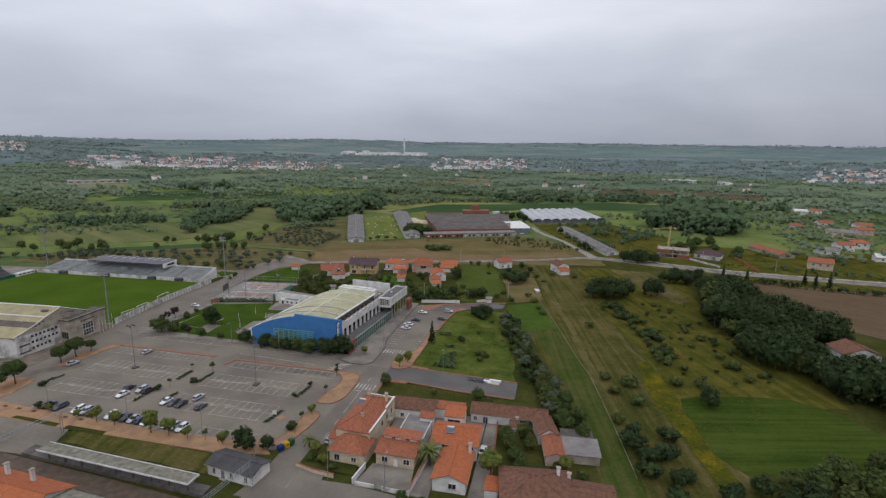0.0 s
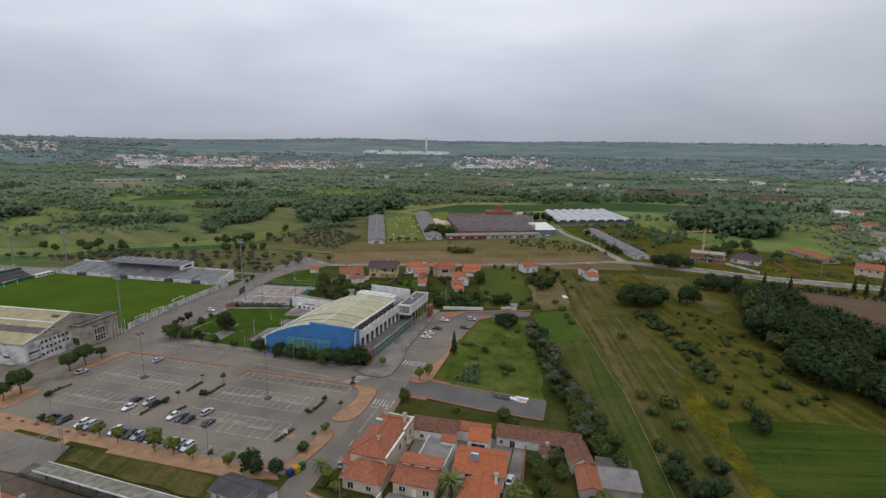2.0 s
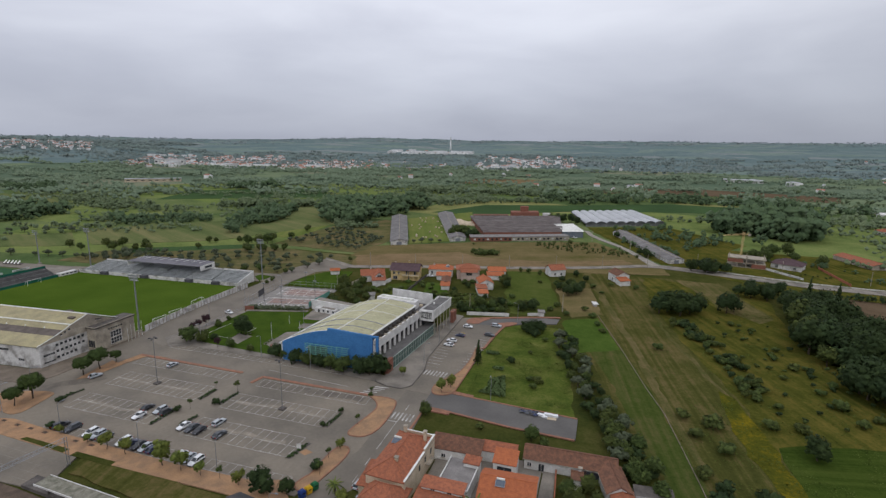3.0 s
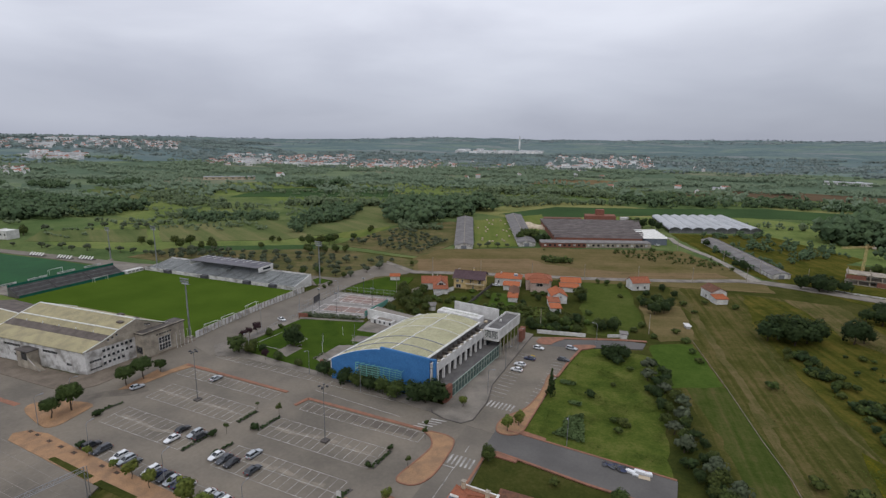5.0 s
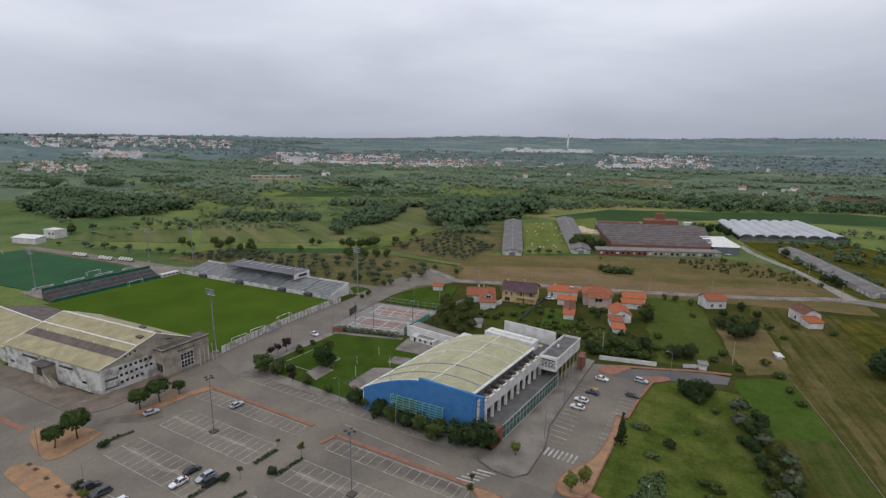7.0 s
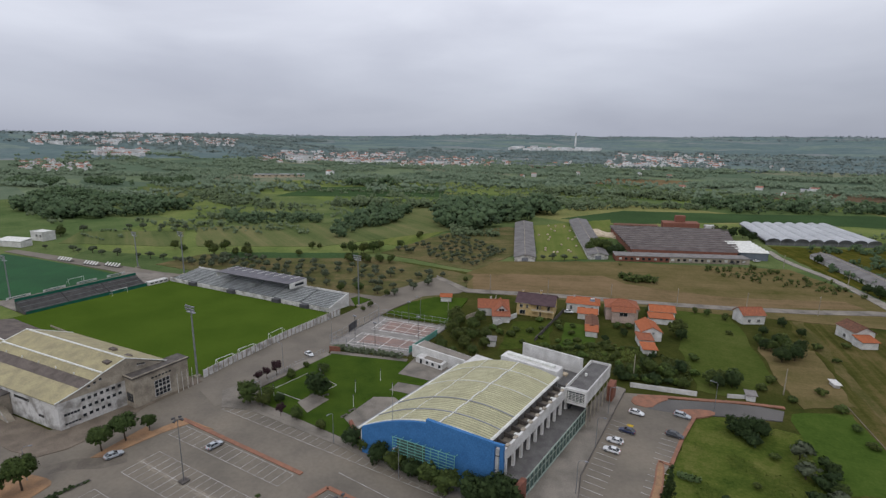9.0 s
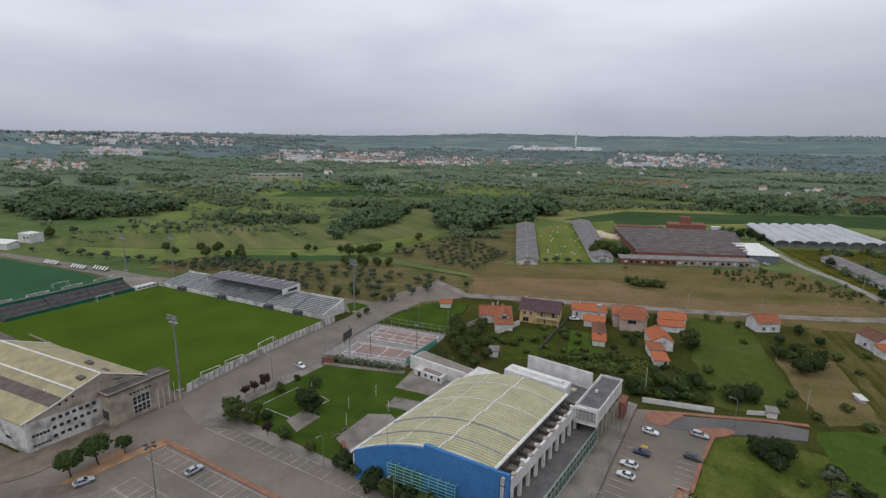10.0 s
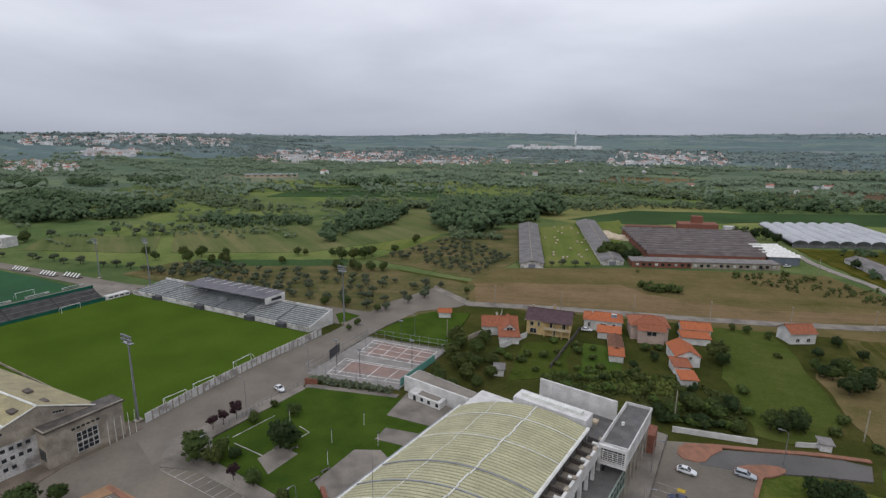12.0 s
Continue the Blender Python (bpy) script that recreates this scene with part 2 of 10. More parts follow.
def field_mat(name, low, mid, high, patch=0.05, streak=0.0, turn=0.0, bump=0.5, rows=0.24):
    """Rough grass or earth: soft patches, tufts and grain; streak: width-wise scale of tracks along the strip."""
    m = bpy.data.materials.new(name)
    m.use_nodes = True
    n, l = m.node_tree.nodes, m.node_tree.links
    b = n["Principled BSDF"]
    b.inputs["Roughness"].default_value, b.inputs["Specular IOR Level"].default_value = 1.0, 0.0
    geo = n.new("ShaderNodeNewGeometry")

    def layer(scale, detail, vector, rough=0.6):
        t = n.new("ShaderNodeTexNoise")
        t.inputs["Scale"].default_value, t.inputs["Detail"].default_value, t.inputs["Roughness"].default_value = scale, detail, rough
        l.new(vector, t.inputs["Vector"])
        return t.outputs["Fac"]

    def total(a, wa, c, wc):
        x = n.new("ShaderNodeMath")
        x.operation = "MULTIPLY"
        l.new(a, x.inputs[0])
        x.inputs[1].default_value = wa
        y = n.new("ShaderNodeMath")
        y.operation = "MULTIPLY_ADD"
        l.new(c, y.inputs[0])
        y.inputs[1].default_value = wc
        l.new(x.outputs["Value"], y.inputs[2])
        return y.outputs["Value"]

    where = geo.outputs["Position"]
    fine = layer(1.1, 6, where, 0.75)
    fac = total(total(layer(patch, 6, where), 0.42, fine, 0.36), 1.0, layer(0.33, 3, where, 0.55), 0.16)
    if streak:
        mp = n.new("ShaderNodeMapping")
        mp.vector_type = "TEXTURE"
        mp.inputs["Rotation"].default_value, mp.inputs["Scale"].default_value = (0, 0, radians(turn)), (1 / streak, 33 / streak, 1)
        l.new(where, mp.inputs["Vector"])
        fac = total(fac, (0.49 - 0.5 * rows) / 0.47, layer(1.0, 3, mp.outputs["Vector"]), rows)
    ramp = n.new("ShaderNodeValToRGB")
    e = ramp.color_ramp.elements
    e[0].position, e[0].color = 0.36, (*low, 1)
    e[1].position, e[1].color = 0.6, (*high, 1)
    e.new(0.47).color = (*mid, 1)
    l.new(fac, ramp.inputs["Fac"])
    l.new(ramp.outputs["Color"], b.inputs["Base Color"])
    bp = n.new("ShaderNodeBump")
    bp.inputs["Strength"].default_value, bp.inputs["Distance"].default_value = bump, 0.25
    l.new(fine, bp.inputs["Height"])
    l.new(bp.outputs["Normal"], b.inputs["Normal"])
    return m


GRASS = field_mat("meadow_grass", (0.03, 0.04, 0.011), (0.052, 0.058, 0.015), (0.092, 0.08, 0.03))
FIELDG = field_mat("field_green", (0.032, 0.05, 0.011), (0.056, 0.076, 0.015), (0.09, 0.097, 0.026), 0.06)
FIELDGS = field_mat("mown_green_strip", (0.027, 0.046, 0.01), (0.051, 0.07, 0.016), (0.106, 0.093, 0.037), 0.05, 0.5, 8.5, rows=0.3)
FIELDY = field_mat("field_dry", (0.076, 0.076, 0.024), (0.128, 0.105, 0.046), (0.19, 0.142, 0.072), 0.045, 0.12, -68, rows=0.24)
FIELDYS = field_mat("dry_mown_strip", (0.046, 0.057, 0.015), (0.084, 0.08, 0.028), (0.165, 0.124, 0.062), 0.06, 0.55, 10)
FIELDB = field_mat("field_bare", (0.095, 0.08, 0.034), (0.165, 0.12, 0.064), (0.225, 0.155, 0.09), 0.05, 0.2, -67)
PLOUGH = field_mat("ploughed_earth", (0.085, 0.06, 0.038), (0.115, 0.082, 0.052), (0.145, 0.104, 0.068), 0.03, 0.35, 60)
YELLOWF = field_mat("flowering_meadow", (0.034, 0.046, 0.009), (0.075, 0.075, 0.011), (0.2, 0.148, 0.011), 0.07)
MEADOWY = field_mat("yellowish_meadow", (0.028, 0.038, 0.008), (0.062, 0.066, 0.013), (0.135, 0.108, 0.026), 0.08, 0.3, 19, rows=0.3)
MEADOWS = field_mat("long_meadow_strip", (0.034, 0.041, 0.011), (0.065, 0.067, 0.018), (0.142, 0.108, 0.048), 0.05, 0.5, 9, rows=0.3)
PLOT = field_mat("rough_plot_grass", (0.036, 0.06, 0.012), (0.076, 0.1, 0.02), (0.138, 0.136, 0.042), 0.09)
VEG = field_mat("vegetable_green", (0.038, 0.068, 0.013), (0.058, 0.095, 0.018), (0.086, 0.116, 0.027), 0.06)
ROWGAP = field_mat("light_mown_meadow", (0.042, 0.064, 0.014), (0.066, 0.087, 0.02), (0.096, 0.108, 0.032), 0.04)
HAY = field_mat("mown_hayfield", (0.021, 0.038, 0.007), (0.04, 0.062, 0.011), (0.066, 0.088, 0.018), 0.03, 0.55, -77, 0.3, 0.42)
FARFIELD = field_mat("far_meadow", (0.056, 0.084, 0.03), (0.106, 0.13, 0.05), (0.178, 0.168, 0.078), 0.022, 0.09, 62, rows=0.4)
BRIGHTF = field_mat("bright_pasture", (0.07, 0.104, 0.026), (0.12, 0.15, 0.04), (0.19, 0.186, 0.068), 0.03, 0.1, 20, rows=0.3)
ORCHARD = field_mat("weedy_orchard_earth", (0.05, 0.07, 0.022), (0.098, 0.098, 0.04), (0.19, 0.14, 0.076), 0.06, 0.14, -62)


# ---- building helpers ----
def part(name, bm, material, parent=None, label="", smooth=False):
    me = bpy.data.meshes.new(name)
    bmesh.ops.recalc_face_normals(bm, faces=bm.faces)
    bm.to_mesh(me)
    bm.free()
    me.materials.append(material)
    if smooth:
        me.polygons.foreach_set("use_smooth", [True] * len(me.polygons))
    ob = new(name, me)
    if parent:
        ob.parent = parent
    if label:
        ob["label"] = label
    return ob


def empty(name, x=0, y=0, z=0, turn=0):
    ob = new(name)
    ob.matrix_basis = pose(x, y, z, 0, 0, turn)
    ob.empty_display_size = 0.5
    return ob


def box(bm, x0, x1, y0, y1, z0, z1):
    v = [bm.verts.new(p) for p in ((x0, y0, z0), (x1, y0, z0), (x1, y1, z0), (x0, y1, z0), (x0, y0, z1), (x1, y0, z1), (x1, y1, z1), (x0, y1, z1))]
    for f in ((0, 1, 2, 3), (4, 5, 6, 7), (0, 1, 5, 4), (1, 2, 6, 5), (2, 3, 7, 6), (3, 0, 4, 7)):
        bm.faces.new([v[i] for i in f])
    return bm


def boxes(*sets):
    bm = bmesh.new()
    for s in sets:
        box(bm, *s)
    return bm


def hexa(bm, low, high):
    """A solid between two rings of as many points."""
    a, b = [bm.verts.new(p) for p in low], [bm.verts.new(p) for p in high]
    k = len(a)
    bm.faces.new(a)
    bm.faces.new(b)
    for i in range(k):
        bm.faces.new((a[i], a[(i + 1) % k], b[(i + 1) % k], b[i]))
    return bm


def prism(pts, z0, z1):
    return hexa(bmesh.new(), [(x, y, z0) for x, y in pts], [(x, y, z1) for x, y in pts])


def slab(name, pts, z0, z1, material, label="", category="", kind="structure"):
    return tagged(part(name, prism(pts, z0, z1), material), label, category, kind=kind)


def rod(bm, a, b, r0, r1=None, sides=6):
    a, b = Vector(a), Vector(b)
    r1 = r0 if r1 is None else r1
    q = (b - a).to_track_quat("Z", "Y")
    ring = [q @ Vector((math.cos(k * math.tau / sides), math.sin(k * math.tau / sides), 0)) for k in range(sides)]
    return hexa(bm, [a + r0 * p for p in ring], [b + r1 * p for p in ring])


def bar(bm, a, b, w, h):
    """A level-sided bar of width w and height h from a to b (its underside's middle line)."""
    a, b = Vector(a), Vector(b)
    d = (b - a).normalized()
    side = Vector((-d.y, d.x, 0)).normalized() * w / 2
    up = Vector((0, 0, h))
    return hexa(bm, [a - side, a + side, b + side, b - side], [a - side + up, a + side + up, b + side + up, b - side + up])


def lerp(a, b, t):
    return a + (b - a) * t


def ease(a, b, x):
    t = min(1, max(0, (x - a) / (b - a)))
    return t * t * (3 - 2 * t)

# ---- ground and distance ----
CX, CY = -50.0, 150.0


def skyline(bearing):
    """Height of the far ridge for a bearing in degrees to the left of +y."""
    table = ((-70, 118), (-29, 104), (0, 84), (12, 78), (22, 74), (30, 66), (40, 48), (50, 38), (60, 32), (75, 40), (110, 60))
    for (a, p), (b, q) in zip(table, table[1:]):
        if bearing <= b:
            return lerp(p, q, max(0, (bearing - a) / (b - a)))
    return table[-1][1]


def terrain(x, y):
    dx, dy = x - CX, y - CY
    r = math.hypot(dx, dy)
    if r < 700:
        return 0.0
    bearing = math.degrees(math.atan2(-dx, dy))
    rise = ease(1250, 4300, r) * 0.92 + 0.08 * ease(2000, 4700, r)
    west = ease(38, 60, bearing) * ease(1150, 2300, r) * (1 - 0.5 * ease(2400, 3600, r)) * 42
    n = noise.noise((x / 900, y / 900, 0.3)) * 16 + noise.noise((x / 330, y / 330, 1.7)) * 6
    bumps = noise.noise((x / 130, y / 130, 4.1)) * 7 + noise.noise((x / 55, y / 55, 8.3)) * 4
    return skyline(bearing) * rise + west + n * ease(900, 2600, r) + bumps * ease(1500, 3600, r)


def sheet(rings, turns):
    """Part of one polar sheet round the middle of the place."""
    bm = bmesh.new()
    rows = []
    for r in rings:
        rows.append([bm.verts.new((CX - r * math.sin(radians(a)), CY + r * math.cos(radians(a)), terrain(CX - r * math.sin(radians(a)), CY + r * math.cos(radians(a))))) for a in turns])
    for a, b in zip(rows, rows[1:]):
        for i in range(len(turns)):
            j = (i + 1) % len(turns)
            bm.faces.new((a[i], a[j], b[j], b[i]))
    if rings[0] < 50:
        bm.faces.new(rows[0])
    return bm


TURNS = [-80 + 0.5 * k for k in range(381)] + [112 + 7 * k for k in range(24)]
NEAR = [30, 200, 450, 600] + [640 + 40 * k for k in range(22)]
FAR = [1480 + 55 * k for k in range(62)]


def ground_material(name, low, mid, high, soft=0.85, glow=0.0):
    """Patchwork of meadows, crops and rough land; glow gives off the colour as haze."""
    m = field_mat(name, low, mid, high, 0.03)
    n, l = m.node_tree.nodes, m.node_tree.links
    b = n["Principled BSDF"]
    geo = n.new("ShaderNodeNewGeometry")
    turn = n.new("ShaderNodeMapping")
    turn.inputs["Rotation"].default_value, turn.inputs["Scale"].default_value = (0, 0, radians(14)), (0.0048, 0.0105, 0.0)
    l.new(geo.outputs["Position"], turn.inputs["Vector"])
    cells = n.new("ShaderNodeTexVoronoi")
    cells.inputs["Scale"].default_value, cells.inputs["Randomness"].default_value = 1.0, 0.8
    l.new(turn.outputs["Vector"], cells.inputs["Vector"])
    sep = n.new("ShaderNodeSeparateColor")
    l.new(cells.outputs["Color"], sep.inputs["Color"])
    ramp = n.new("ShaderNodeValToRGB")
    ramp.color_ramp.interpolation = "CONSTANT"
    e = ramp.color_ramp.elements
    e[0].position, e[0].color = 0.0, (0.66, 0.8, 0.72, 1)
    e[1].position, e[1].color = 0.3, (1.0, 1.05, 0.95, 1)
    for at, c in ((0.55, (1.25, 1.28, 0.95, 1)), (0.74, (0.8, 0.95, 0.85, 1)), (0.86, (1.75, 1.42, 1.3, 1)), (0.94, (1.1, 1.2, 0.8, 1))):
        e.new(at).color = c
    l.new(sep.outputs["Red"], ramp.inputs["Fac"])
    mul = n.new("ShaderNodeMix")
    mul.data_type, mul.blend_type = "RGBA", "MULTIPLY"
    mul.inputs["Factor"].default_value = soft
    l.new(b.inputs["Base Color"].links[0].from_socket, mul.inputs["A"])
    l.new(ramp.outputs["Color"], mul.inputs["B"])
    l.new(mul.outputs["Result"], b.inputs["Base Color"])
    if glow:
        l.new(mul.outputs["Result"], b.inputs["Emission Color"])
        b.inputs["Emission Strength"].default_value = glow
    return m


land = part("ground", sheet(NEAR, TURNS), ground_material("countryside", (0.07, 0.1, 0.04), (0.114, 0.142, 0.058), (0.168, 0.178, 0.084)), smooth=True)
# paler, bluer copy for ground past about 800 m: haze in the colour
land.data.materials.append(ground_material("haze_painted_far_ground", (0.086, 0.118, 0.082), (0.122, 0.153, 0.108), (0.162, 0.19, 0.136), 0.6))
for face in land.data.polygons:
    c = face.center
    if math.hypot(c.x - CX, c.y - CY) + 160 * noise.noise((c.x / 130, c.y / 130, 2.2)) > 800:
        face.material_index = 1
tagged(land, "patchwork of green meadows and rough farmland", "ground", kind="structure")
# bluish base colour and emission put the distance haze into the hills
HAZE = ground_material("haze_painted_hills", (0.072, 0.098, 0.108), (0.096, 0.124, 0.132), (0.126, 0.152, 0.154), 0.45, 0.45)
tagged(part("backdrop", sheet(FAR, TURNS), HAZE, smooth=True), "wooded hills on the horizon with blue-green haze in their colour", "hills", kind="structure")


def rounded(pts, times=2):
    """A closed outline with its corners cut round."""
    for _ in range(times):
        pts = [(lerp(a, c, f), lerp(b, d, f)) for (a, b), (c, d) in zip(pts, pts[1:] + pts[:1]) for f in (0.25, 0.75)]
    return pts


def ragged(outline, seed, step=5.0, amp=0.9):
    """An outline with the uneven edges of real fields."""
    out = []
    for (a, b), (c, d) in zip(outline, outline[1:] + outline[:1]):
        n = max(1, int(math.hypot(c - a, d - b) / step))
        for k in range(n):
            x, y = lerp(a, c, k / n), lerp(b, d, k / n)
            out.append((x + amp * noise.noise((x / 7, y / 7, seed)), y + amp * noise.noise((x / 7, y / 7, seed + 40.5))))
    return out


# fields: name, outline, material, label
FIELDS = [
    ("field_east_base", [(-50, -240), (160, -240), (160, 232), (100, 336), (45, 386), (-60, 346), (-54, 110)], GRASS, "rough grass between the meadow strips"),
    ("field_verge", [(-235, -240), (-46, -240), (-50, 110), (-52, 340), (-235, 340)], GRASS, "grassy verge between the roads and buildings"),
    ("field_east_plot", [(-46, 166.8), (-27, 165), (-8, 163.5), (-10, 205), (-13, 238), (-34, 240), (-40.3, 233), (-42.6, 219), (-43.6, 205), (-44.4, 190), (-46, 174)], PLOT, "rough green building plot with scattered bushes"),
    ("field_south_plot", [(-52, 136), (-8, 142), (-7, 153), (-25, 154), (-50, 158)], GRASS, "small grass plot behind the houses"),
    ("field_strip_meadow_wide", [(-12, 345), (46, 347), (30, 262), (46, 188), (58, 140), (50, 95), (20, 90), (14, 140), (-8, 225), (-2, 262), (-8, 290)], MEADOWS, "long meadow strip with dry tracks"),
    ("field_strip_mown", [(-7, 226), (8, 222), (13, 200), (20, 163), (22.5, 150), (25, 128), (27, 100), (27, 86), (15, 86), (16.7, 111), (14.8, 140), (9, 164), (2, 196)], FIELDGS, "long green mown strip"),
    ("field_strip_green", [(-17, 250), (-2, 259), (7, 224), (-12, 212)], VEG, "bright green vegetable strip"),
    ("field_strip_dry", [(13.5, 216), (17.5, 200.5), (20.0, 182), (23.8, 163.5), (26.4, 150), (24.8, 150), (21.2, 163), (17.8, 179), (15, 198), (12.4, 214)], FIELDYS, "narrow dry track along the meadow"),
    ("field_strip_track", [(21.5, 290), (22.6, 290), (27.4, 245), (32.6, 222), (39.4, 194), (38.8, 190), (31.4, 219), (26.2, 245)], FIELDYS, "narrow dry path in the meadow"),
    ("field_rough_east", [(24, 345), (84, 330), (78, 270), (98, 215), (96, 172), (60, 166), (43, 165), (42, 190), (33, 235), (23, 290)], MEADOWY, "rough yellowish meadow with scattered shrubs"),
    ("field_strip_tan", [(-11, 342), (-6.5, 344), (3.6, 284), (13.6, 228), (18.6, 203), (16.4, 202), (10.8, 228), (0.6, 282)], FIELDYS, "dry tan strip along the meadow's edge"),
    ("field_dry_patch", [(42, 345), (66, 345), (72, 308), (77, 284), (68, 276), (56, 292), (50, 318)], FIELDYS, "dry brownish grass round the trees"),
    ("field_verge_road", [(86, 358), (115, 349.5), (150, 346), (204, 343), (240, 340), (240, 326), (152, 334), (120, 338), (98, 340)], FIELDY, "dry verge between the road and the ploughed field"),
    ("field_yellow", [(36.8, 197), (41, 192), (43.2, 176), (44, 160), (46, 141), (50, 122), (44, 118), (41, 142), (37, 160), (35.6, 180)], YELLOWF, "meadow strip with yellow flowers"),
    ("field_bright", [(44.5, 160), (45.6, 167), (57, 170.7), (81, 174.7), (90.4, 168), (97.8, 157), (104, 144), (108, 126), (88, 128), (64.5, 131), (53, 127), (47, 135), (45, 150)], HAY, "green mown hayfield with faint swaths"),
    ("field_scrub_south", [(50, 122), (53, 127), (64.5, 131), (88, 128), (130, 130), (140, 70), (28, 78), (30, 100), (42, 108)], GRASS, "rough grass under bushes beside the hayfield"),
    ("field_east_far", [(45, 386), (62, 366), (100, 335), (164, 330), (330, 290), (360, 480), (200, 450), (90, 455), (58, 440)], MEADOWY, "olive green land round the eastern houses"),
    ("field_shed_east", [(38, 384), (46, 388), (92, 452), (110, 480), (62, 554), (-14, 526), (-7, 500), (13, 446), (26, 418)], MEADOWY, "rough grass between the factory road and greenhouses"),
    ("field_ploughed", [(98, 333), (122, 335), (152, 332), (240, 322), (250, 236), (165, 226), (128, 262), (112, 288)], PLOUGH, "bare brown ploughed field"),
    ("field_row_gap", [(-56, 331), (-36, 340), (-29, 318), (-26, 300), (-20, 272), (-29, 254), (-41, 251), (-47, 272), (-52, 300)], ROWGAP, "grass field between the houses"),
    ("field_yard", [(-24, 302), (-6, 308), (0, 264), (-14, 256), (-19, 270)], FIELDY, "bare trodden yard beside the trees"),
    ("field_garden", [(-113, 278), (-99, 290), (-92, 259), (-108, 248)], FIELDG, "grass garden behind a house"),
    ("field_vegetables", [(-94, 289), (-82, 289), (-76, 266), (-89, 261)], VEG, "green rows of a vegetable garden"),
    ("field_dry_far", [(-166, 338), (-150, 306), (-66, 329), (40, 356), (34, 388), (-5, 450), (-100, 412), (-165, 372)], FIELDY, "dry grass field with low bushes"),
    ("field_bare", [(-163, 338), (-130, 356), (-98, 373), (-84, 364), (-60, 362), (-36, 367), (-6, 379), (13, 389), (21, 379), (-33, 351.5), (-108, 327.5), (-148, 308)], FIELDB, "bare dry brown field beside the road"),
    ("field_crop_dark", [(-181, 566), (-125, 566), (-30, 640), (72, 676), (180, 700), (180, 760), (88, 768), (-25, 704), (-142, 655)], CROPD, "dark green crop field"),
    ("field_pasture", [(-190, 512), (-140, 585), (-106, 420), (-142, 388)], BRIGHTF, "green pasture between the sheds"),
    ("field_pasture_west", [(-258, 372), (-266, 416), (-284, 495), (-292, 552), (-262, 540), (-243, 457), (-233, 380)], BRIGHTF, "yellow-green pasture before the trees"),
    ("field_pasture_earth", [(-284, 500), (-291, 545), (-277, 540), (-272, 495)], FIELDB, "patch of bare reddish earth in the pasture"),
    ("field_orchard_earth", [(-330, 256), (-168, 268), (-152, 304), (-160, 335), (-240, 340), (-330, 288)], ORCHARD, "brown weedy earth under olive trees"),
    ("field_orchard_earth_far", [(-238, 352), (-166, 345), (-160, 400), (-196, 490), (-206, 492), (-236, 436)], ORCHARD, "dry earth under rows of fruit trees"),
    ("field_crop_strip", [(-312, 286), (-240, 332), (-250, 344), (-322, 298)], CROPD, "dark green crop strip"),
    ("field_meadow_far", [(-419, 345), (-355, 300), (-284, 346), (-225, 480), (-240, 600), (-345, 560), (-345, 425)], FARFIELD, "wide green meadow"),
    ("field_meadow_brown", [(-440, 255), (-362, 294), (-412, 330), (-475, 285)], FARFIELD, "dry brownish meadow"),
    ("field_meadow_pale", [(-658, 445), (-593, 465), (-685, 528), (-756, 502)], FARFIELD, "pale far meadow"),
    ("field_crop_far", [(-533, 536), (-359, 649), (-429, 771), (-571, 642)], CROPD, "blue-green far crop field"),
    ("field_brown_far", [(-16, 883), (116, 921), (330, 890), (360, 990), (140, 1051), (-6, 971)], PLOUGH, "distant brown ploughed field"),
    ("field_tan_far", [(-261, 958), (-130, 1022), (-107, 1130), (-266, 1110)], FIELDB, "distant tan field"),
]
for k, (name, outline, material, label) in enumerate(FIELDS):
    slab(name, ragged(outline, k, 4.0, 1.6), -0.3, 0.03 + 0.007 * k, material, label, "field")

# ---- roads and parking ----
PALEDIRT = mat("pale_gravel", (0.3, 0.275, 0.24), (0.22, 0.2, 0.17), scale=0.25, fine=4)
EARTH = mat("trodden_brown_earth", (0.2, 0.165, 0.13), (0.14, 0.115, 0.09), scale=0.25, fine=4)
slab("road_south", [(-62, -240), (-48, -240), (-49, 110), (-51, 166), (-63, 166), (-64, 110)], -0.3, 0.3, ROADGREY, "grey asphalt street with dashed centre line", "road")
slab("parking_lot", [(-235, 111), (-163, 111.2), (-150, 110.4), (-66, 109.8), (-60, 130), (-60, 166.5), (-72, 167), (-84, 172.4), (-113, 172.6), (-158, 172.6), (-168, 175), (-182, 177), (-186, 136), (-236, 132)], -0.3, 0.31, ASPHALT, "large worn grey asphalt car park with painted bays", "car park")
slab("road_stadium", [(-179.5, 174), (-160, 168), (-158, 213), (-161.5, 224), (-165, 240), (-166, 266), (-164, 287), (-152, 301), (-150, 310), (-160, 314), (-176, 320), (-182, 290), (-180, 250), (-181.4, 215)], -0.3, 0.32, ROADGREY, "wide grey road beside the stadium wall", "road")
slab("parking_hall", [(-62, 165), (-50, 164), (-44, 206), (-40.6, 236), (-52, 241), (-61.5, 237)], -0.3, 0.33, ASPHALT, "car park beside the sports hall", "car park")
slab("road_side", [(-52, 156.5), (-42.7, 156), (-25.4, 153.6), (-6.8, 152.6), (-6.6, 163.6), (-27.5, 165.4), (-45, 166.9), (-52, 167)], -0.3, 0.34, DARKROAD, "dark asphalt dead-end street", "road")
slab("road_turning", [(-53, 231), (-45.7, 232.5), (-41, 234.5), (-30, 239.5), (-19.2, 243.5), (-18.4, 250), (-24, 249.6), (-32.5, 246.8), (-41, 243.2), (-48.5, 240)], -0.3, 0.35, DARKROAD, "dark asphalt turning place", "road")
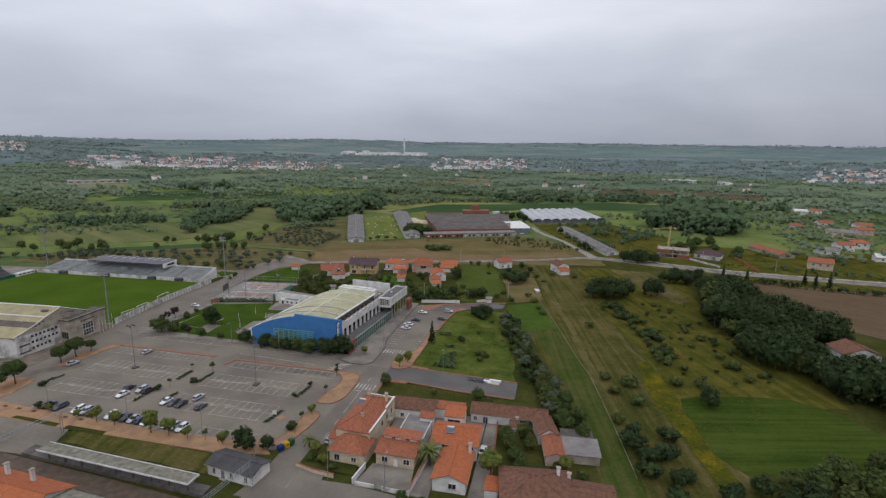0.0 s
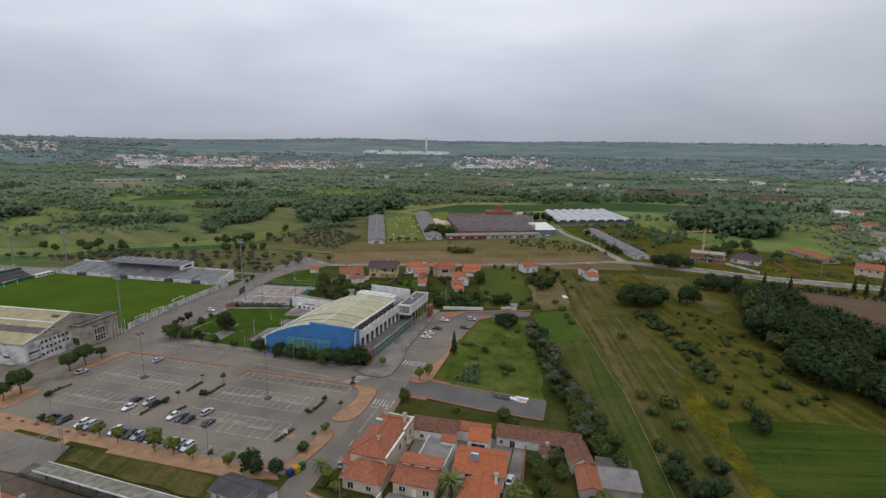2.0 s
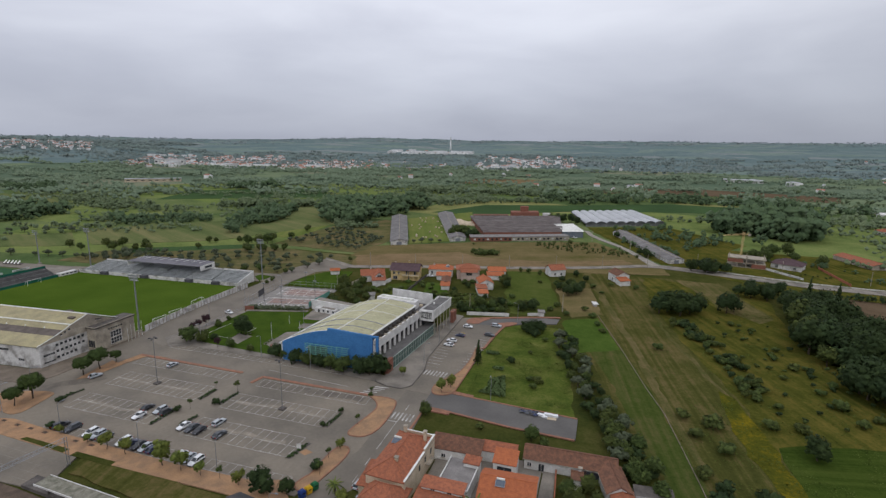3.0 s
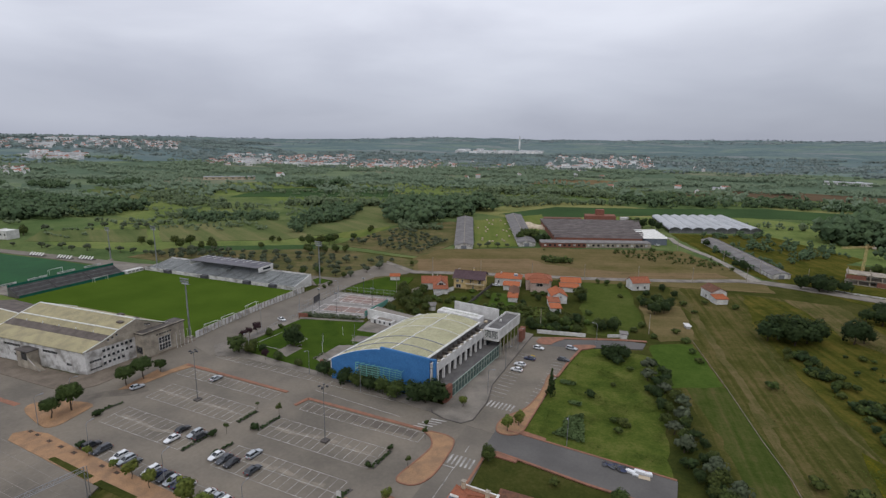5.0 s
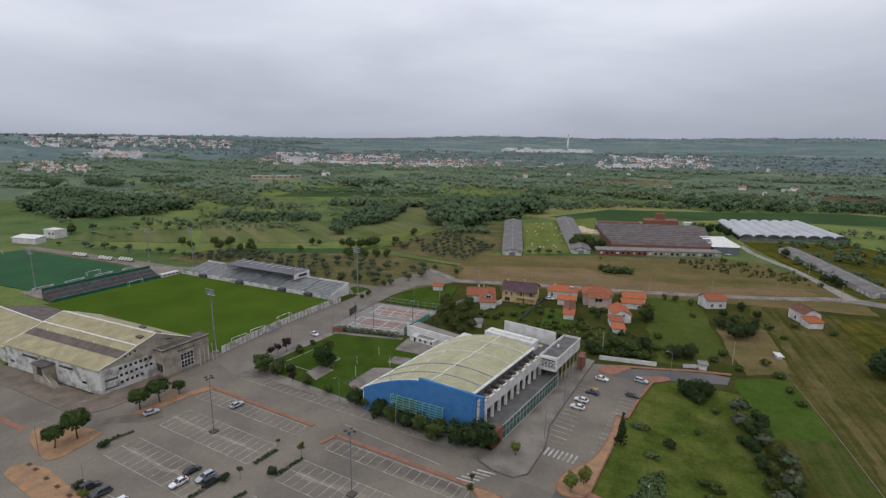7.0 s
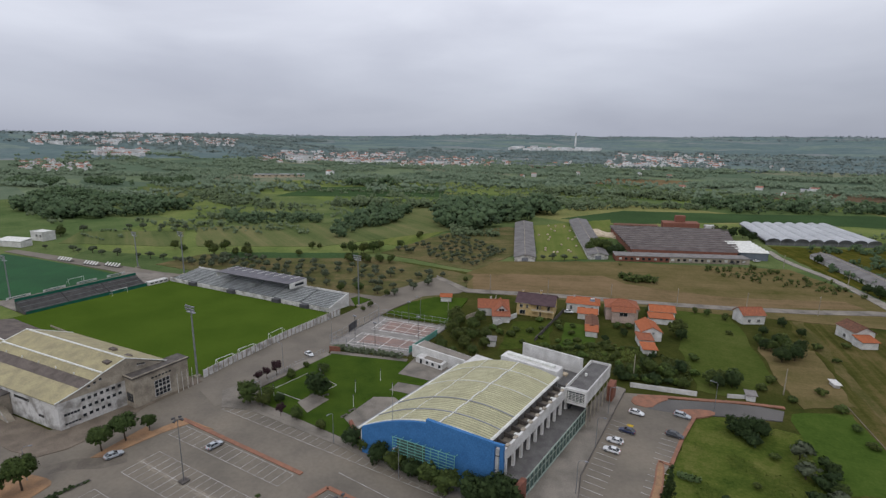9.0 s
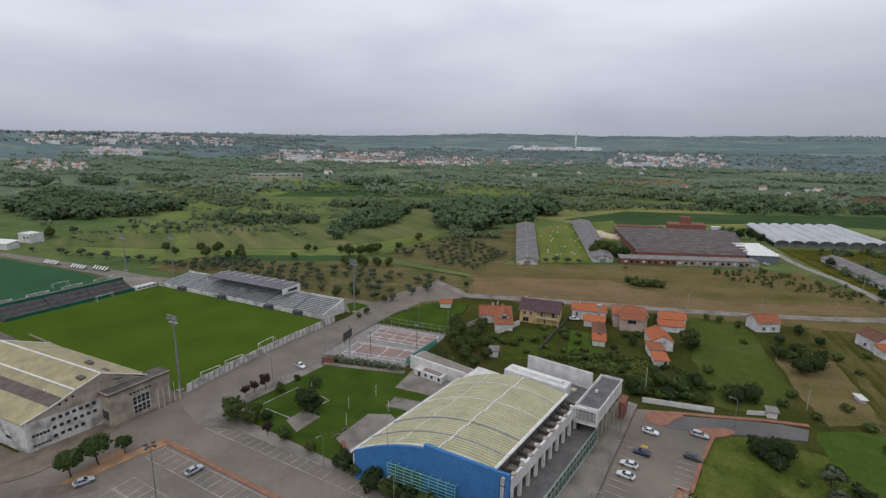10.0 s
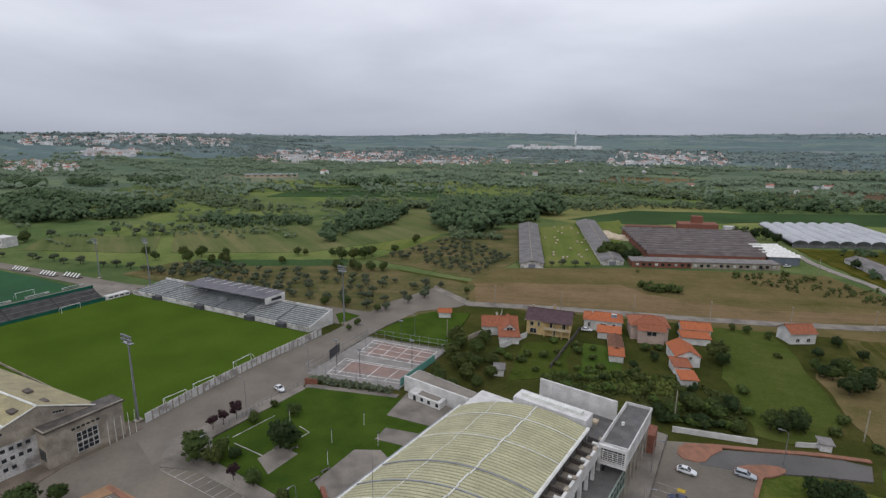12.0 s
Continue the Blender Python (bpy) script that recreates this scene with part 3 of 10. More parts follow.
slab("road_north", [(-175, 318), (-150, 304), (-108, 320), (-58, 335.6), (-33, 344.6), (-2, 357.5), (24, 371), (36, 373), (50, 370), (64, 366), (78, 361.5), (100, 356), (117, 352), (153, 349), (204, 346), (340, 338), (340, 346), (204, 355), (153, 358), (118, 361), (101, 365), (79, 371), (65, 376), (51, 380), (37, 382), (22, 377.5), (-3, 363.5), (-34, 350.6), (-59, 341.4), (-109, 326), (-151, 310), (-178, 324)], -0.3, 0.36, PAVING, "pale country road", "road")
slab("road_factory", [(31, 376), (37, 380), (23.5, 418), (14.8, 441), (1.8, 464), (-7, 484), (-12, 505), (-16, 504), (-11, 481), (-2.5, 462), (10.5, 439), (19, 417)], -0.3, 0.37, PALEDIRT, "pale road to the factory", "road")
slab("road_front", [(-66, 92), (-64, 100), (-52, 101.4), (-41.4, 101.6), (-27, 99.8), (-9, 98.2), (12, 94), (30, 90), (150, 66), (150, 59), (30, 83), (12, 86), (-9, 90), (-27, 91.5), (-48, 92.5)], -0.3, 0.29, ROADGREY, "grey asphalt street before the houses", "road")
slab("pavement_hall", [(-72, 167), (-68, 165.5), (-62, 165.2), (-59.5, 168), (-59.4, 180), (-61.4, 192), (-60.6, 240), (-66, 241), (-69.5, 210), (-70.5, 172), (-113, 175), (-113, 171)], 0.2, 0.46, PAVING, "worn stone pavement round the sports hall", "pavement")
slab("pavement_station", [(-175, 94), (-136, 93), (-123, 93.6), (-122.5, 99), (-125.5, 107), (-155, 110.5), (-175, 113)], -0.2, 0.34, ASPHALT, "grey paved station forecourt", "pavement")

# ---- earth strips and brick kerbs ----
slab("pavement_orange_strip", [(-166, 109.5), (-164, 112), (-157.6, 113.4), (-144, 112.4), (-122, 111.6), (-98, 110.8), (-78, 111.4), (-72, 113.6), (-66, 108), (-78, 105.5), (-128, 105.6), (-147, 106.4), (-163.6, 107.2)], 0.1, 0.42, DIRT, "strip of compacted orange earth along the car park", "earth strip")
slab("pavement_orange_corner", rounded([(-179.5, 118), (-177, 124), (-162, 129.4), (-160.5, 124), (-159, 114.5), (-166, 115)]), 0.1, 0.43, DIRT, "orange earth island under trees", "earth island")
ISLAND_EAST, ISLAND_LOW, ISLAND_HALL = ([(-70, 157.2), (-66, 158), (-61.6, 157.8), (-59.6, 155.8), (-59, 148), (-59, 141), (-60.6, 136.8), (-63, 135.4), (-66.4, 135.6), (-66.4, 139), (-64.4, 148.6), (-64.4, 152), (-66.4, 155.4)],
    [(-64, 130.8), (-62, 129.4), (-61.8, 125), (-62.8, 119), (-63.8, 114), (-65, 110.8), (-68.2, 112.6), (-67.6, 115.6), (-66.3, 118), (-66.6, 125), (-65.9, 129.6)],
    [(-52.2, 166), (-52.6, 171.6), (-50.2, 176.6), (-47.8, 180), (-46.4, 188), (-46, 196), (-46.8, 206), (-45.2, 206), (-44.2, 194), (-44.7, 180), (-45, 170), (-45.4, 166.4), (-49.7, 164.4)])
slab("pavement_orange_east", rounded(ISLAND_EAST), 0.1, 0.44, DIRT, "teardrop island of orange earth", "earth island")
slab("pavement_orange_east_low", rounded(ISLAND_LOW), 0.1, 0.44, DIRT, "teardrop island of orange earth", "earth island")
slab("pavement_orange_hall", rounded(ISLAND_HALL), 0.1, 0.44, DIRT, "orange earth island with young trees", "earth island")

slab("pavement_gym_earth", [(-233, 126), (-209, 127.6), (-184, 128.6), (-175.5, 130.6), (-173, 136), (-173, 144), (-176.5, 158), (-176.5, 176), (-183, 176), (-184, 138), (-234, 134)], 0.1, 0.45, EARTH, "trodden brown earth round the gymnasium", "earth")
slab("pavement_orange_north", [(-163, 151), (-161.5, 159.6), (-150, 160), (-158, 158.4), (-160, 152), (-161.8, 139), (-164.5, 137), (-166.5, 152)], 0.1, 0.43, DIRT, "orange earth strip under the pines", "earth strip")
slab("lawn_north", ragged([(-165, 258.4), (-164, 276.5), (-158.5, 288.8), (-144.2, 296), (-134.5, 261.1), (-152.6, 257)], 5, 3, 0.5), -0.1, 0.43, LAWN, "mown lawn between the courts and a small hut", "lawn")
slab("lawn_corner", [(-191.5, 265.9), (-190.6, 270), (-181.9, 269.5), (-182.3, 257.9)], -0.1, 0.44, LAWN, "small lawn at the end of the stand", "lawn")
DUST = mat("dusty_worn_asphalt", (0.27, 0.235, 0.185), (0.18, 0.16, 0.132), scale=0.5, fine=3, bump=0.05)
for k, (x0, x1, y) in enumerate(((-106, -76, 141.7), (-154, -122, 142.5), (-149, -122, 127.5), (-104, -80, 126.8))):
    slab("pavement_dust_%s" % "abcd"[k], ragged([(x0, y - 0.7), (x1, y - 0.7), (x1, y + 0.7), (x0, y + 0.7)], 60 + k, 1.5, 1.5), 0.2, 0.314, DUST, "pale dusty strip along the parking bays", "worn asphalt")
slab("field_station", ragged([(-124, 106.4), (-76, 105), (-77, 97), (-121, 100)], 9, 2, 0.8), 0.0, 0.36, MEADOWS, "patchy olive grass beside the station", "grass")

slab("lawn_strip_west", [(-146, 106.7), (-145.2, 108.0), (-129.4, 107.4), (-129.8, 105.7)], 0.2, 0.435, GRASS, "narrow grass bed in the earth strip", "lawn")
slab("lawn_strip_east", [(-127, 105.5), (-126.8, 107.2), (-114, 106.9), (-114, 105.2)], 0.2, 0.435, GRASS, "narrow grass bed in the earth strip", "lawn")
bm = bmesh.new()
for k in range(5):
    bar(bm, (-172, 95.6 + 2.9 * k, 0.33), (-127, 95.2 + 2.45 * k, 0.33), 0.14, 0.018)
for k in range(11):
    bar(bm, (-170 + 4 * k, 94.6, 0.33), (-170.6 + 4 * k, 107.6, 0.33), 0.1, 0.016)
tagged(part("pavement_joint", bm, PAVING), "pale joints between large forecourt slabs", "paving joint", kind="structure")

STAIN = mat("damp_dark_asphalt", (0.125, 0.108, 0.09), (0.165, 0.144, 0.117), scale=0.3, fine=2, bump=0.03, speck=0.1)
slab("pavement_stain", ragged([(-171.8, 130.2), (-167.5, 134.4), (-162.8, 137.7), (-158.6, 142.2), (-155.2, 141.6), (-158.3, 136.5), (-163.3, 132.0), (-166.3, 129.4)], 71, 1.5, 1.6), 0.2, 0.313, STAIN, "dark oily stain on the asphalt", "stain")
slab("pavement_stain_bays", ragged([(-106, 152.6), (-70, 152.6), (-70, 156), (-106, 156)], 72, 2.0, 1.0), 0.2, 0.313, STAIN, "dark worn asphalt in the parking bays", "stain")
slab("pavement_red_forecourt", [(-195.1, 118.7), (-181.4, 119.3), (-181.6, 117.7), (-191.4, 117.3)], 0.2, 0.35, KERBRED, "band of red bricks across the forecourt", "pavement")

# ---- car park: painted bays, brick kerbs, hedges ----
def bays(name, x0, x1, levels, step=2.5, along=0.1):
    """A block of painted bays: lines along x at each level, dividers from the first level to the last."""
    bm = bmesh.new()
    count = round(abs(x1 - x0) / step)
    for y0, y1 in zip(levels, levels[1:]):
        for k in range(count + 1):
            x = lerp(x0, x1, k / count)
            bar(bm, (x, y0 + 0.08, 0.3), (x + along, y1 - 0.08, 0.3), 0.12, 0.022)
    for y in levels:
        bar(bm, (x0, y, 0.3), (x1, y, 0.3), 0.12, 0.026)
    tagged(part(name, bm, PAINT), "faded white painted parking bay lines", "bay marking", kind="structure")


bays("bay_marking_kerb_east", -107, -68.6, (151.8, 156.4))
bays("bay_marking_kerb_west", -158, -118.5, (152.6, 157.4))
bays("bay_marking_lamp_east", -108.6, -74.6, (136.9, 141.5, 145.8))
bays("bay_marking_lamp_west", -153, -119, (137.8, 142.5, 147.0))
bays("bay_marking_mid_east", -109, -76, (121.8, 126.3, 130.8))
bays("bay_marking_mid_west", -152, -121.4, (122.9, 127.3, 131.6))
bays("bay_marking_edge", -146, -70, (111.4, 115.4))
bays("bay_marking_lawn", -157, -84, (168, 172), along=0.6)
bm = bmesh.new()
for k in range(15):
    y = 184.5 + 2.5 * k
    bar(bm, (-60.4, y, 0.33), (-55.4, y - 0.4, 0.33), 0.15, 0.022)
    bar(bm, (-48.6 + 0.09 * k, y, 0.33), (-44.2 + 0.09 * k, y - 0.2, 0.33), 0.15, 0.022)
tagged(part("bay_marking_hall", bm, PAINT), "white painted bay lines beside the hall", "bay marking", kind="structure")
for name, spots in (("crossing_marking_west", [(-73.3 + 0.75 * k, 158.4 + 1.3 * k, -68.9 + 0.75 * k, 158.9 + 1.3 * k) for k in range(5)]),
                    ("crossing_marking_street", [(-60.4 + 1.15 * k, 147, -60.4 + 1.15 * k, 151) for k in range(8)]),
                    ("crossing_marking_hall", [(-58.6 + 1.2 * k, 177.3, -58.3 + 1.2 * k, 181) for k in range(7)])):
    bm = bmesh.new()
    for a, b, c, d in spots:
        bar(bm, (a, b, 0.335), (c, d, 0.335), 0.5, 0.024)
    tagged(part(name, bm, PAINT), "white zebra crossing stripes", "crossing", kind="structure")
bm = bmesh.new()
for k in range(14):
    bar(bm, (-55.8, 62 + 7 * k, 0.3), (-55.8, 65 + 7 * k, 0.3), 0.16, 0.02)
bar(bm, (-55.9, 132, 0.3), (-55.9, 146, 0.3), 0.18, 0.02)
bar(bm, (-60.5, 146, 0.3), (-55.9, 146, 0.3), 0.3, 0.02)
bar(bm, (-110, 163.2, 0.31), (-78, 160.8, 0.31), 0.16, 0.02)
tagged(part("lane_marking", bm, PAINT), "dashed white centre line", "road marking", kind="structure")


YELLOWP = mat("yellow_road_paint", (0.55, 0.38, 0.04), (0.4, 0.28, 0.05), scale=0.8, fine=6, bump=0)
bm = bmesh.new()
for x, y in ((-55.5, 219.1), (-55.8, 215.9)):
    bar(bm, (x - 0.8, y, 0.33), (x + 0.8, y, 0.33), 1.2, 0.024)
tagged(part("bay_marking_symbol", bm, YELLOWP), "worn yellow painted bay symbols", "bay marking", kind="structure")


def kerb(name, pts, w=0.8, m=KERBRED, z0=0.2, z1=0.5, label="low kerb strip of red bricks"):
    bm = bmesh.new()
    for (a, b), (c, d) in zip(pts, pts[1:]):
        bar(bm, (a, b, z0), (c, d, z0), w, z1 - z0)
    return tagged(part(name, bm, m), label, "kerb", kind="structure")


kerb("trim_kerb_west", [(-161, 159), (-117, 158.4)], 1.1)
kerb("trim_kerb_east", [(-109.6, 153), (-108.6, 157.9), (-70, 157.6)], 1.1)
for name, pts in (("trim_kerb_island", ISLAND_EAST), ("trim_kerb_island_low", ISLAND_LOW), ("trim_kerb_island_hall", ISLAND_HALL)):
    ring = rounded(pts)
    kerb(name, ring + ring[:1], 0.35)
kerb("trim_kerb_plot", [(-46.6, 206), (-43.7, 206), (-42.6, 219), (-40.6, 233)], 0.9)
kerb("trim_kerb_side_north", [(-49, 167.1), (-45, 167.0), (-27.5, 165.6), (-6.8, 163.9)], 0.5)
slab("pavement_red_side", [(-46, 167), (-38.5, 166.4), (-38.6, 167.9), (-45.4, 168.8)], 0.1, 0.46, KERBRED, "red brick pavement at the street corner", "pavement")
slab("pavement_red_south", [(-50.5, 154.6), (-43, 154.4), (-42.6, 155.8), (-49.6, 156.3)], 0.1, 0.46, KERBRED, "red brick pavement at the street corner", "pavement")
kerb("trim_kerb_side_south", [(-51, 128), (-50.8, 154), (-48.6, 156.5), (-42.7, 155.8), (-25.4, 153.4), (-7, 152.3)], 0.6)
kerb("trim_kerb_turning", [(-56.6, 237.5), (-50, 241), (-41, 244.3), (-28.3, 249.6), (-18.2, 252.4)], 1.3)
slab("pavement_red_corner", rounded([(-57.6, 237.6), (-51.3, 241), (-47.6, 240.6), (-50.6, 236.4), (-52, 231.6), (-57.8, 231.4)], 1), 0.1, 0.47, KERBRED, "red brick pavement at the turning place", "pavement")
slab("pavement_red_plot", rounded([(-46, 233), (-44.6, 235.4), (-37.9, 239.4), (-35, 238.4), (-38, 234.4), (-41.1, 232.2)], 1), 0.1, 0.47, KERBRED, "red brick pavement at the plot corner", "pavement")
kerb("trim_kerb_lawn", [(-160, 171), (-150, 173.2), (-113, 172.2)], 0.4, PAVING, label="stone kerb along the lawn")
kerb("trim_kerb_hall", [(-72.6, 168.5), (-71.5, 166.8), (-67, 165.2), (-62, 165), (-59.4, 168), (-59.2, 180), (-61.4, 191), (-60.6, 239)], 0.3, DARKCON, label="dark stone kerb round the hall pavement")
slab("pavement_lawn", [(-166, 175), (-158, 168.5), (-150, 171.5), (-113, 171.2), (-113, 174), (-150, 176), (-158, 182), (-156, 212), (-158.5, 213), (-163, 190)], 0.15, 0.45, PAVING, "worn stone pavement along the lawn", "pavement")

# ---- old gymnasium with stained walls ----
def old_gymnasium():
    """Wide gabled hall with a lower rendered annex, seen weathered and stained."""
    hall = empty("old_gymnasium", -206, 152)
    o = Vector((-206, 152, 0))

    def w(x, y, z):
        return Vector((x, y, z)) - o

    # plan corners
    A, B, C, D = (-182.8, 139.2), (-180.8, 168.2), (-229.5, 164.7), (-231, 134.8)
    EZ = 8.2
    bm = bmesh.new()
    for (p, q) in ((A, B), (B, C), (C, D), (D, A)):
        d = (Vector(q) - Vector(p)).normalized() * 0.0
        n = Vector((-(q[1] - p[1]), q[0] - p[0])).normalized() * 0.35
        hexa(bm, [w(*p, 0), w(*q, 0), w(q[0] + n.x, q[1] + n.y, 0), w(p[0] + n.x, p[1] + n.y, 0)], [w(*p, EZ), w(*q, EZ), w(q[0] + n.x, q[1] + n.y, EZ), w(p[0] + n.x, p[1] + n.y, EZ)])
    part("wall", bm, OLDWHITE, hall, "stained white plaster walls")

    # roof profile from the south eave to the north eave: share of depth, height
    prof = [(-0.02, 8.0), (0.19, 9.8), (0.295, 10.95), (0.385, 12.1), (0.6, 14.2), (1.02, 8.9)]

    def along(share, end):
        a, b = (A, B) if end else (D, C)
        return lerp(a[0], b[0], share), lerp(a[1], b[1], share)

    mats = (OLDROOF, OLDROOFD, OLDROOF, OLDROOF, OLDROOF)
    for k in range(5):
        (s0, z0), (s1, z1) = prof[k], prof[k + 1]
        bm = bmesh.new()
        pts = [(*along(s0, 0), z0), (*along(s0, 1), z0), (*along(s1, 1), z1), (*along(s1, 0), z1)]
        hexa(bm, [w(*p) for p in pts], [w(p[0], p[1], p[2] + 0.18) for p in pts])
        part("roof_slope", bm, mats[k], hall, "dark worn sheet roofing" if k == 1 else "yellowish sheet roofing")
    # yellow sheet strip beyond the dark one at the front corner, and seams
    for s, z in ((0.385, 12.33), (0.6, 14.4)):
        bm = bmesh.new()
        rod(bm, w(*along(s, 0), z), w(*along(s, 1), z), 0.26, sides=6)
        part("ridge_cap", bm, SEAM, hall, "pale ridge capping")
    for end in (0, 1):
        bm = bmesh.new()
        ring = [(*along(0, end), EZ - 0.2)] + [(*along(min(max(s, 0), 1), end), z - 0.05) for s, z in prof] + [(*along(1, end), EZ - 0.2)]
        off = 0.25 if end else -0.25
        hexa(bm, [w(p[0] - off, p[1], p[2]) for p in ring], [w(p[0] + 0.02 * off, p[1], p[2]) for p in ring])
        part("gable", bm, CONCRETE if end else OLDWHITE, hall, "grey weathered gable")
        bm = bmesh.new()
        for (s0, z0), (s1, z1) in zip(prof, prof[1:]):
            rod(bm, w(*along(s0, end), z0 + 0.2), w(*along(s1, end), z1 + 0.2), 0.16, sides=5)
        part("verge_trim", bm, SEAM, hall)
    # skylight patches and vents
    for s, u in ((0.5, 0.93), (0.72, 0.9), (0.76, 0.72)):
        x0, y0 = lerp(along(s, 0)[0], along(s, 1)[0], u), lerp(along(s, 0)[1], along(s, 1)[1], u)
        z = 13.5 if s < 0.6 else 12.7
        part("skylight", boxes((x0 - o.x - 1.2, x0 - o.x + 1.2, y0 - o.y - 0.7, y0 - o.y + 0.7, z - 0.2, z + 0.35)), OLDROOFD, hall)
    for k in range(5):
        u = 0.15 + 0.17 * k
        x0, y0 = lerp(along(0.3, 0)[0], along(0.3, 1)[0], u), lerp(along(0.3, 0)[1], along(0.3, 1)[1], u)
        bm = bmesh.new()
        rod(bm, (x0 - o.x, y0 - o.y, 10.8), (x0 - o.x, y0 - o.y, 11.7), 0.22, 0.16)
        part("roof_vent", bm, SEAM, hall)

    def opening(p, q, s, z0, z1, wid, name="window", m=GLASS, proud=0.0):
        """A framed pane in the wall p-q at the share s."""
        d = (Vector(q) - Vector(p)).normalized()
        n = Vector((d.y, -d.x))
        c = Vector(p).lerp(Vector(q), s)
        bm = bmesh.new()
        a, b = c - d * wid / 2, c + d * wid / 2
        f = n * (0.03 + proud)
        hexa(bm, [w(a.x, a.y, z0), w(b.x, b.y, z0), w(b.x + f.x, b.y + f.y, z0), w(a.x + f.x, a.y + f.y, z0)], [w(a.x, a.y, z1), w(b.x, b.y, z1), w(b.x + f.x, b.y + f.y, z1), w(a.x + f.x, a.y + f.y, z1)])
        pane = part(name, bm, m, hall)
        bm = bmesh.new()
        g = n * (0.07 + proud)
        e = 0.09
        for (s0, s1, y0, y1) in ((-wid / 2 - e, wid / 2 + e, z0 - 0.14, z0),):
            a, b = c + d * s0, c + d * s1
            hexa(bm, [w(a.x, a.y, y0), w(b.x, b.y, y0), w(b.x + g.x, b.y + g.y, y0), w(a.x + g.x, a.y + g.y, y0)], [w(a.x, a.y, y1), w(b.x, b.y, y1), w(b.x + g.x, b.y + g.y, y1), w(a.x + g.x, a.y + g.y, y1)])
        part("window_sill", bm, OLDWHITE, pane)

    # east front: three rows of small square windows
    for row, z in ((0, 6.3), (1, 4.1), (2, 1.9)):
        for k in range(7):
            if row == 2 and k > 4:
                continue
            opening(A, B, 0.2 + 0.052 * k, z + 0.05 * k, z + 0.85 + 0.05 * k, 0.85)
    for k in range(5):
        opening(A, B, 0.05 + 0.026 * k, 3.9, 4.6, 0.62)
        opening(A, B, 0.05 + 0.026 * k, 1.4, 1.9, 0.62)
    for k in range(3):
        opening(A, B, 0.26 + 0.05 * k, 9.6 + 0.45 * k, 10.2 + 0.45 * k, 0.6, proud=0.03)
    for k in range(4):
        opening(A, B, 0.7 + 0.02 * k, 11.2 - 0.1 * k, 11.7 - 0.1 * k, 0.4, proud=0.03)
    # south front: ribbon windows
    for s, n, z in ((0.2, 11, 5.6), (0.6, 9, 5.6), (0.3, 4, 2.2), (0.05, 3, 2.2), (0.82, 3, 2.4)):
        for k in range(n):
            opening(D, A, s + 0.016 * k, z, z + 0.8, 0.66)
    # porch with a double stair
    px, py = lerp(D[0], A[0], 0.5), lerp(D[1], A[1], 0.5)
    bm = bmesh.new()
    box(bm, px - o.x - 3.6, px - o.x + 2.6, py - o.y - 3.4, py - o.y + 0.2, 0, 3.2)
    part("porch_base", bm, CONCRETE, hall, "weathered concrete porch")
    part("porch_roof", boxes((px - o.x - 3.9, px - o.x + 2.9, py - o.y - 3.7, py - o.y + 0.3, 6.2, 6.5)), DARKCON, hall)
    for x0, x1, y0, y1 in ((-3.6, -3.3, -3.1, 0), (2.3, 2.6, -3.4, 0), (-3.6, -1, -3.4, -3.1)):
        part("porch_wall", boxes((px - o.x + x0, px - o.x + x1, py - o.y + y0, py - o.y + y1, 3.2, 6.2)), CONCRETE, hall)
    part("porch_door", boxes((px - o.x - 0.9, px - o.x + 2.2, py - o.y - 3.38, py - o.y - 3.25, 3.25, 5.6)), GLASS, hall)
    for k in range(14):
        part("step", boxes((px - o.x + 2.6 + 0.42 * k, px - o.x + 3.04 + 0.42 * k, py - o.y - 3.2, py - o.y - 1.4, 0, 3.1 - 0.215 * k)), CONCRETE, hall)
    bm = bmesh.new()
    rod(bm, (px - o.x + 2.6, py - o.y - 3.3, 4.1), (px - o.x + 8.6, py - o.y - 3.3, 1.0), 0.1)
    part("stair_rail", bm, OLDWHITE, hall)
    # annex on the east side
    ax0, ax1, ay0, ay1 = -182.5 - o.x, -177.6 - o.x, 155.6 - o.y, 172.2 - o.y
    part("annex_wall", boxes((ax0, ax1, ay0, ay1, 0, 9.2)), CONCRETE, hall, "weathered beige concrete annex")
    part("annex_roof", boxes((ax0 - 0.3, ax1 + 0.4, ay0 - 0.4, ay1 + 0.4, 9.2, 9.6)), DARKCON, hall, "dark stained flat roof")
    part("annex_parapet", boxes((ax0 - 0.3, ax1 + 0.4, ay0 - 0.4, ay0 - 0.1, 9.6, 9.85), (ax1 + 0.1, ax1 + 0.4, ay0 - 0.1, ay1 + 0.1, 9.6, 9.85)), CONCRETE, hall)
    for c in range(4):
        for r in range(2):
            for hcol in range(2):
                y = ay0 + 6 + 1.15 * c
                part("window", boxes((ax1 - 0.02, ax1 + 0.03, y, y + 0.95, 1.4 + 2.6 * r + 1.1 * hcol, 2.35 + 2.6 * r + 1.1 * hcol)), GLASS, hall)
    part("window_frame", boxes(*[(ax1, ax1 + 0.08, ay0 + 5.85 + 1.15 * c, ay0 + 6.0 + 1.15 * c, 1.3, 6.3) for c in range(5)], *[(ax1 + 0.09, ax1 + 0.12, ay0 + 5.8, ay0 + 10.7, z, z + 0.13) for z in (1.28, 2.37, 3.6, 3.9, 5.0, 6.15)]), OLDWHITE, hall, "white window grid")
    for c in range(6):
        part("vent_window", boxes((ax1 - 0.02, ax1 + 0.03, ay0 + 5.2 + 1.05 * c, ay0 + 5.9 + 1.05 * c, 7.2, 7.7)), GLASS, hall)
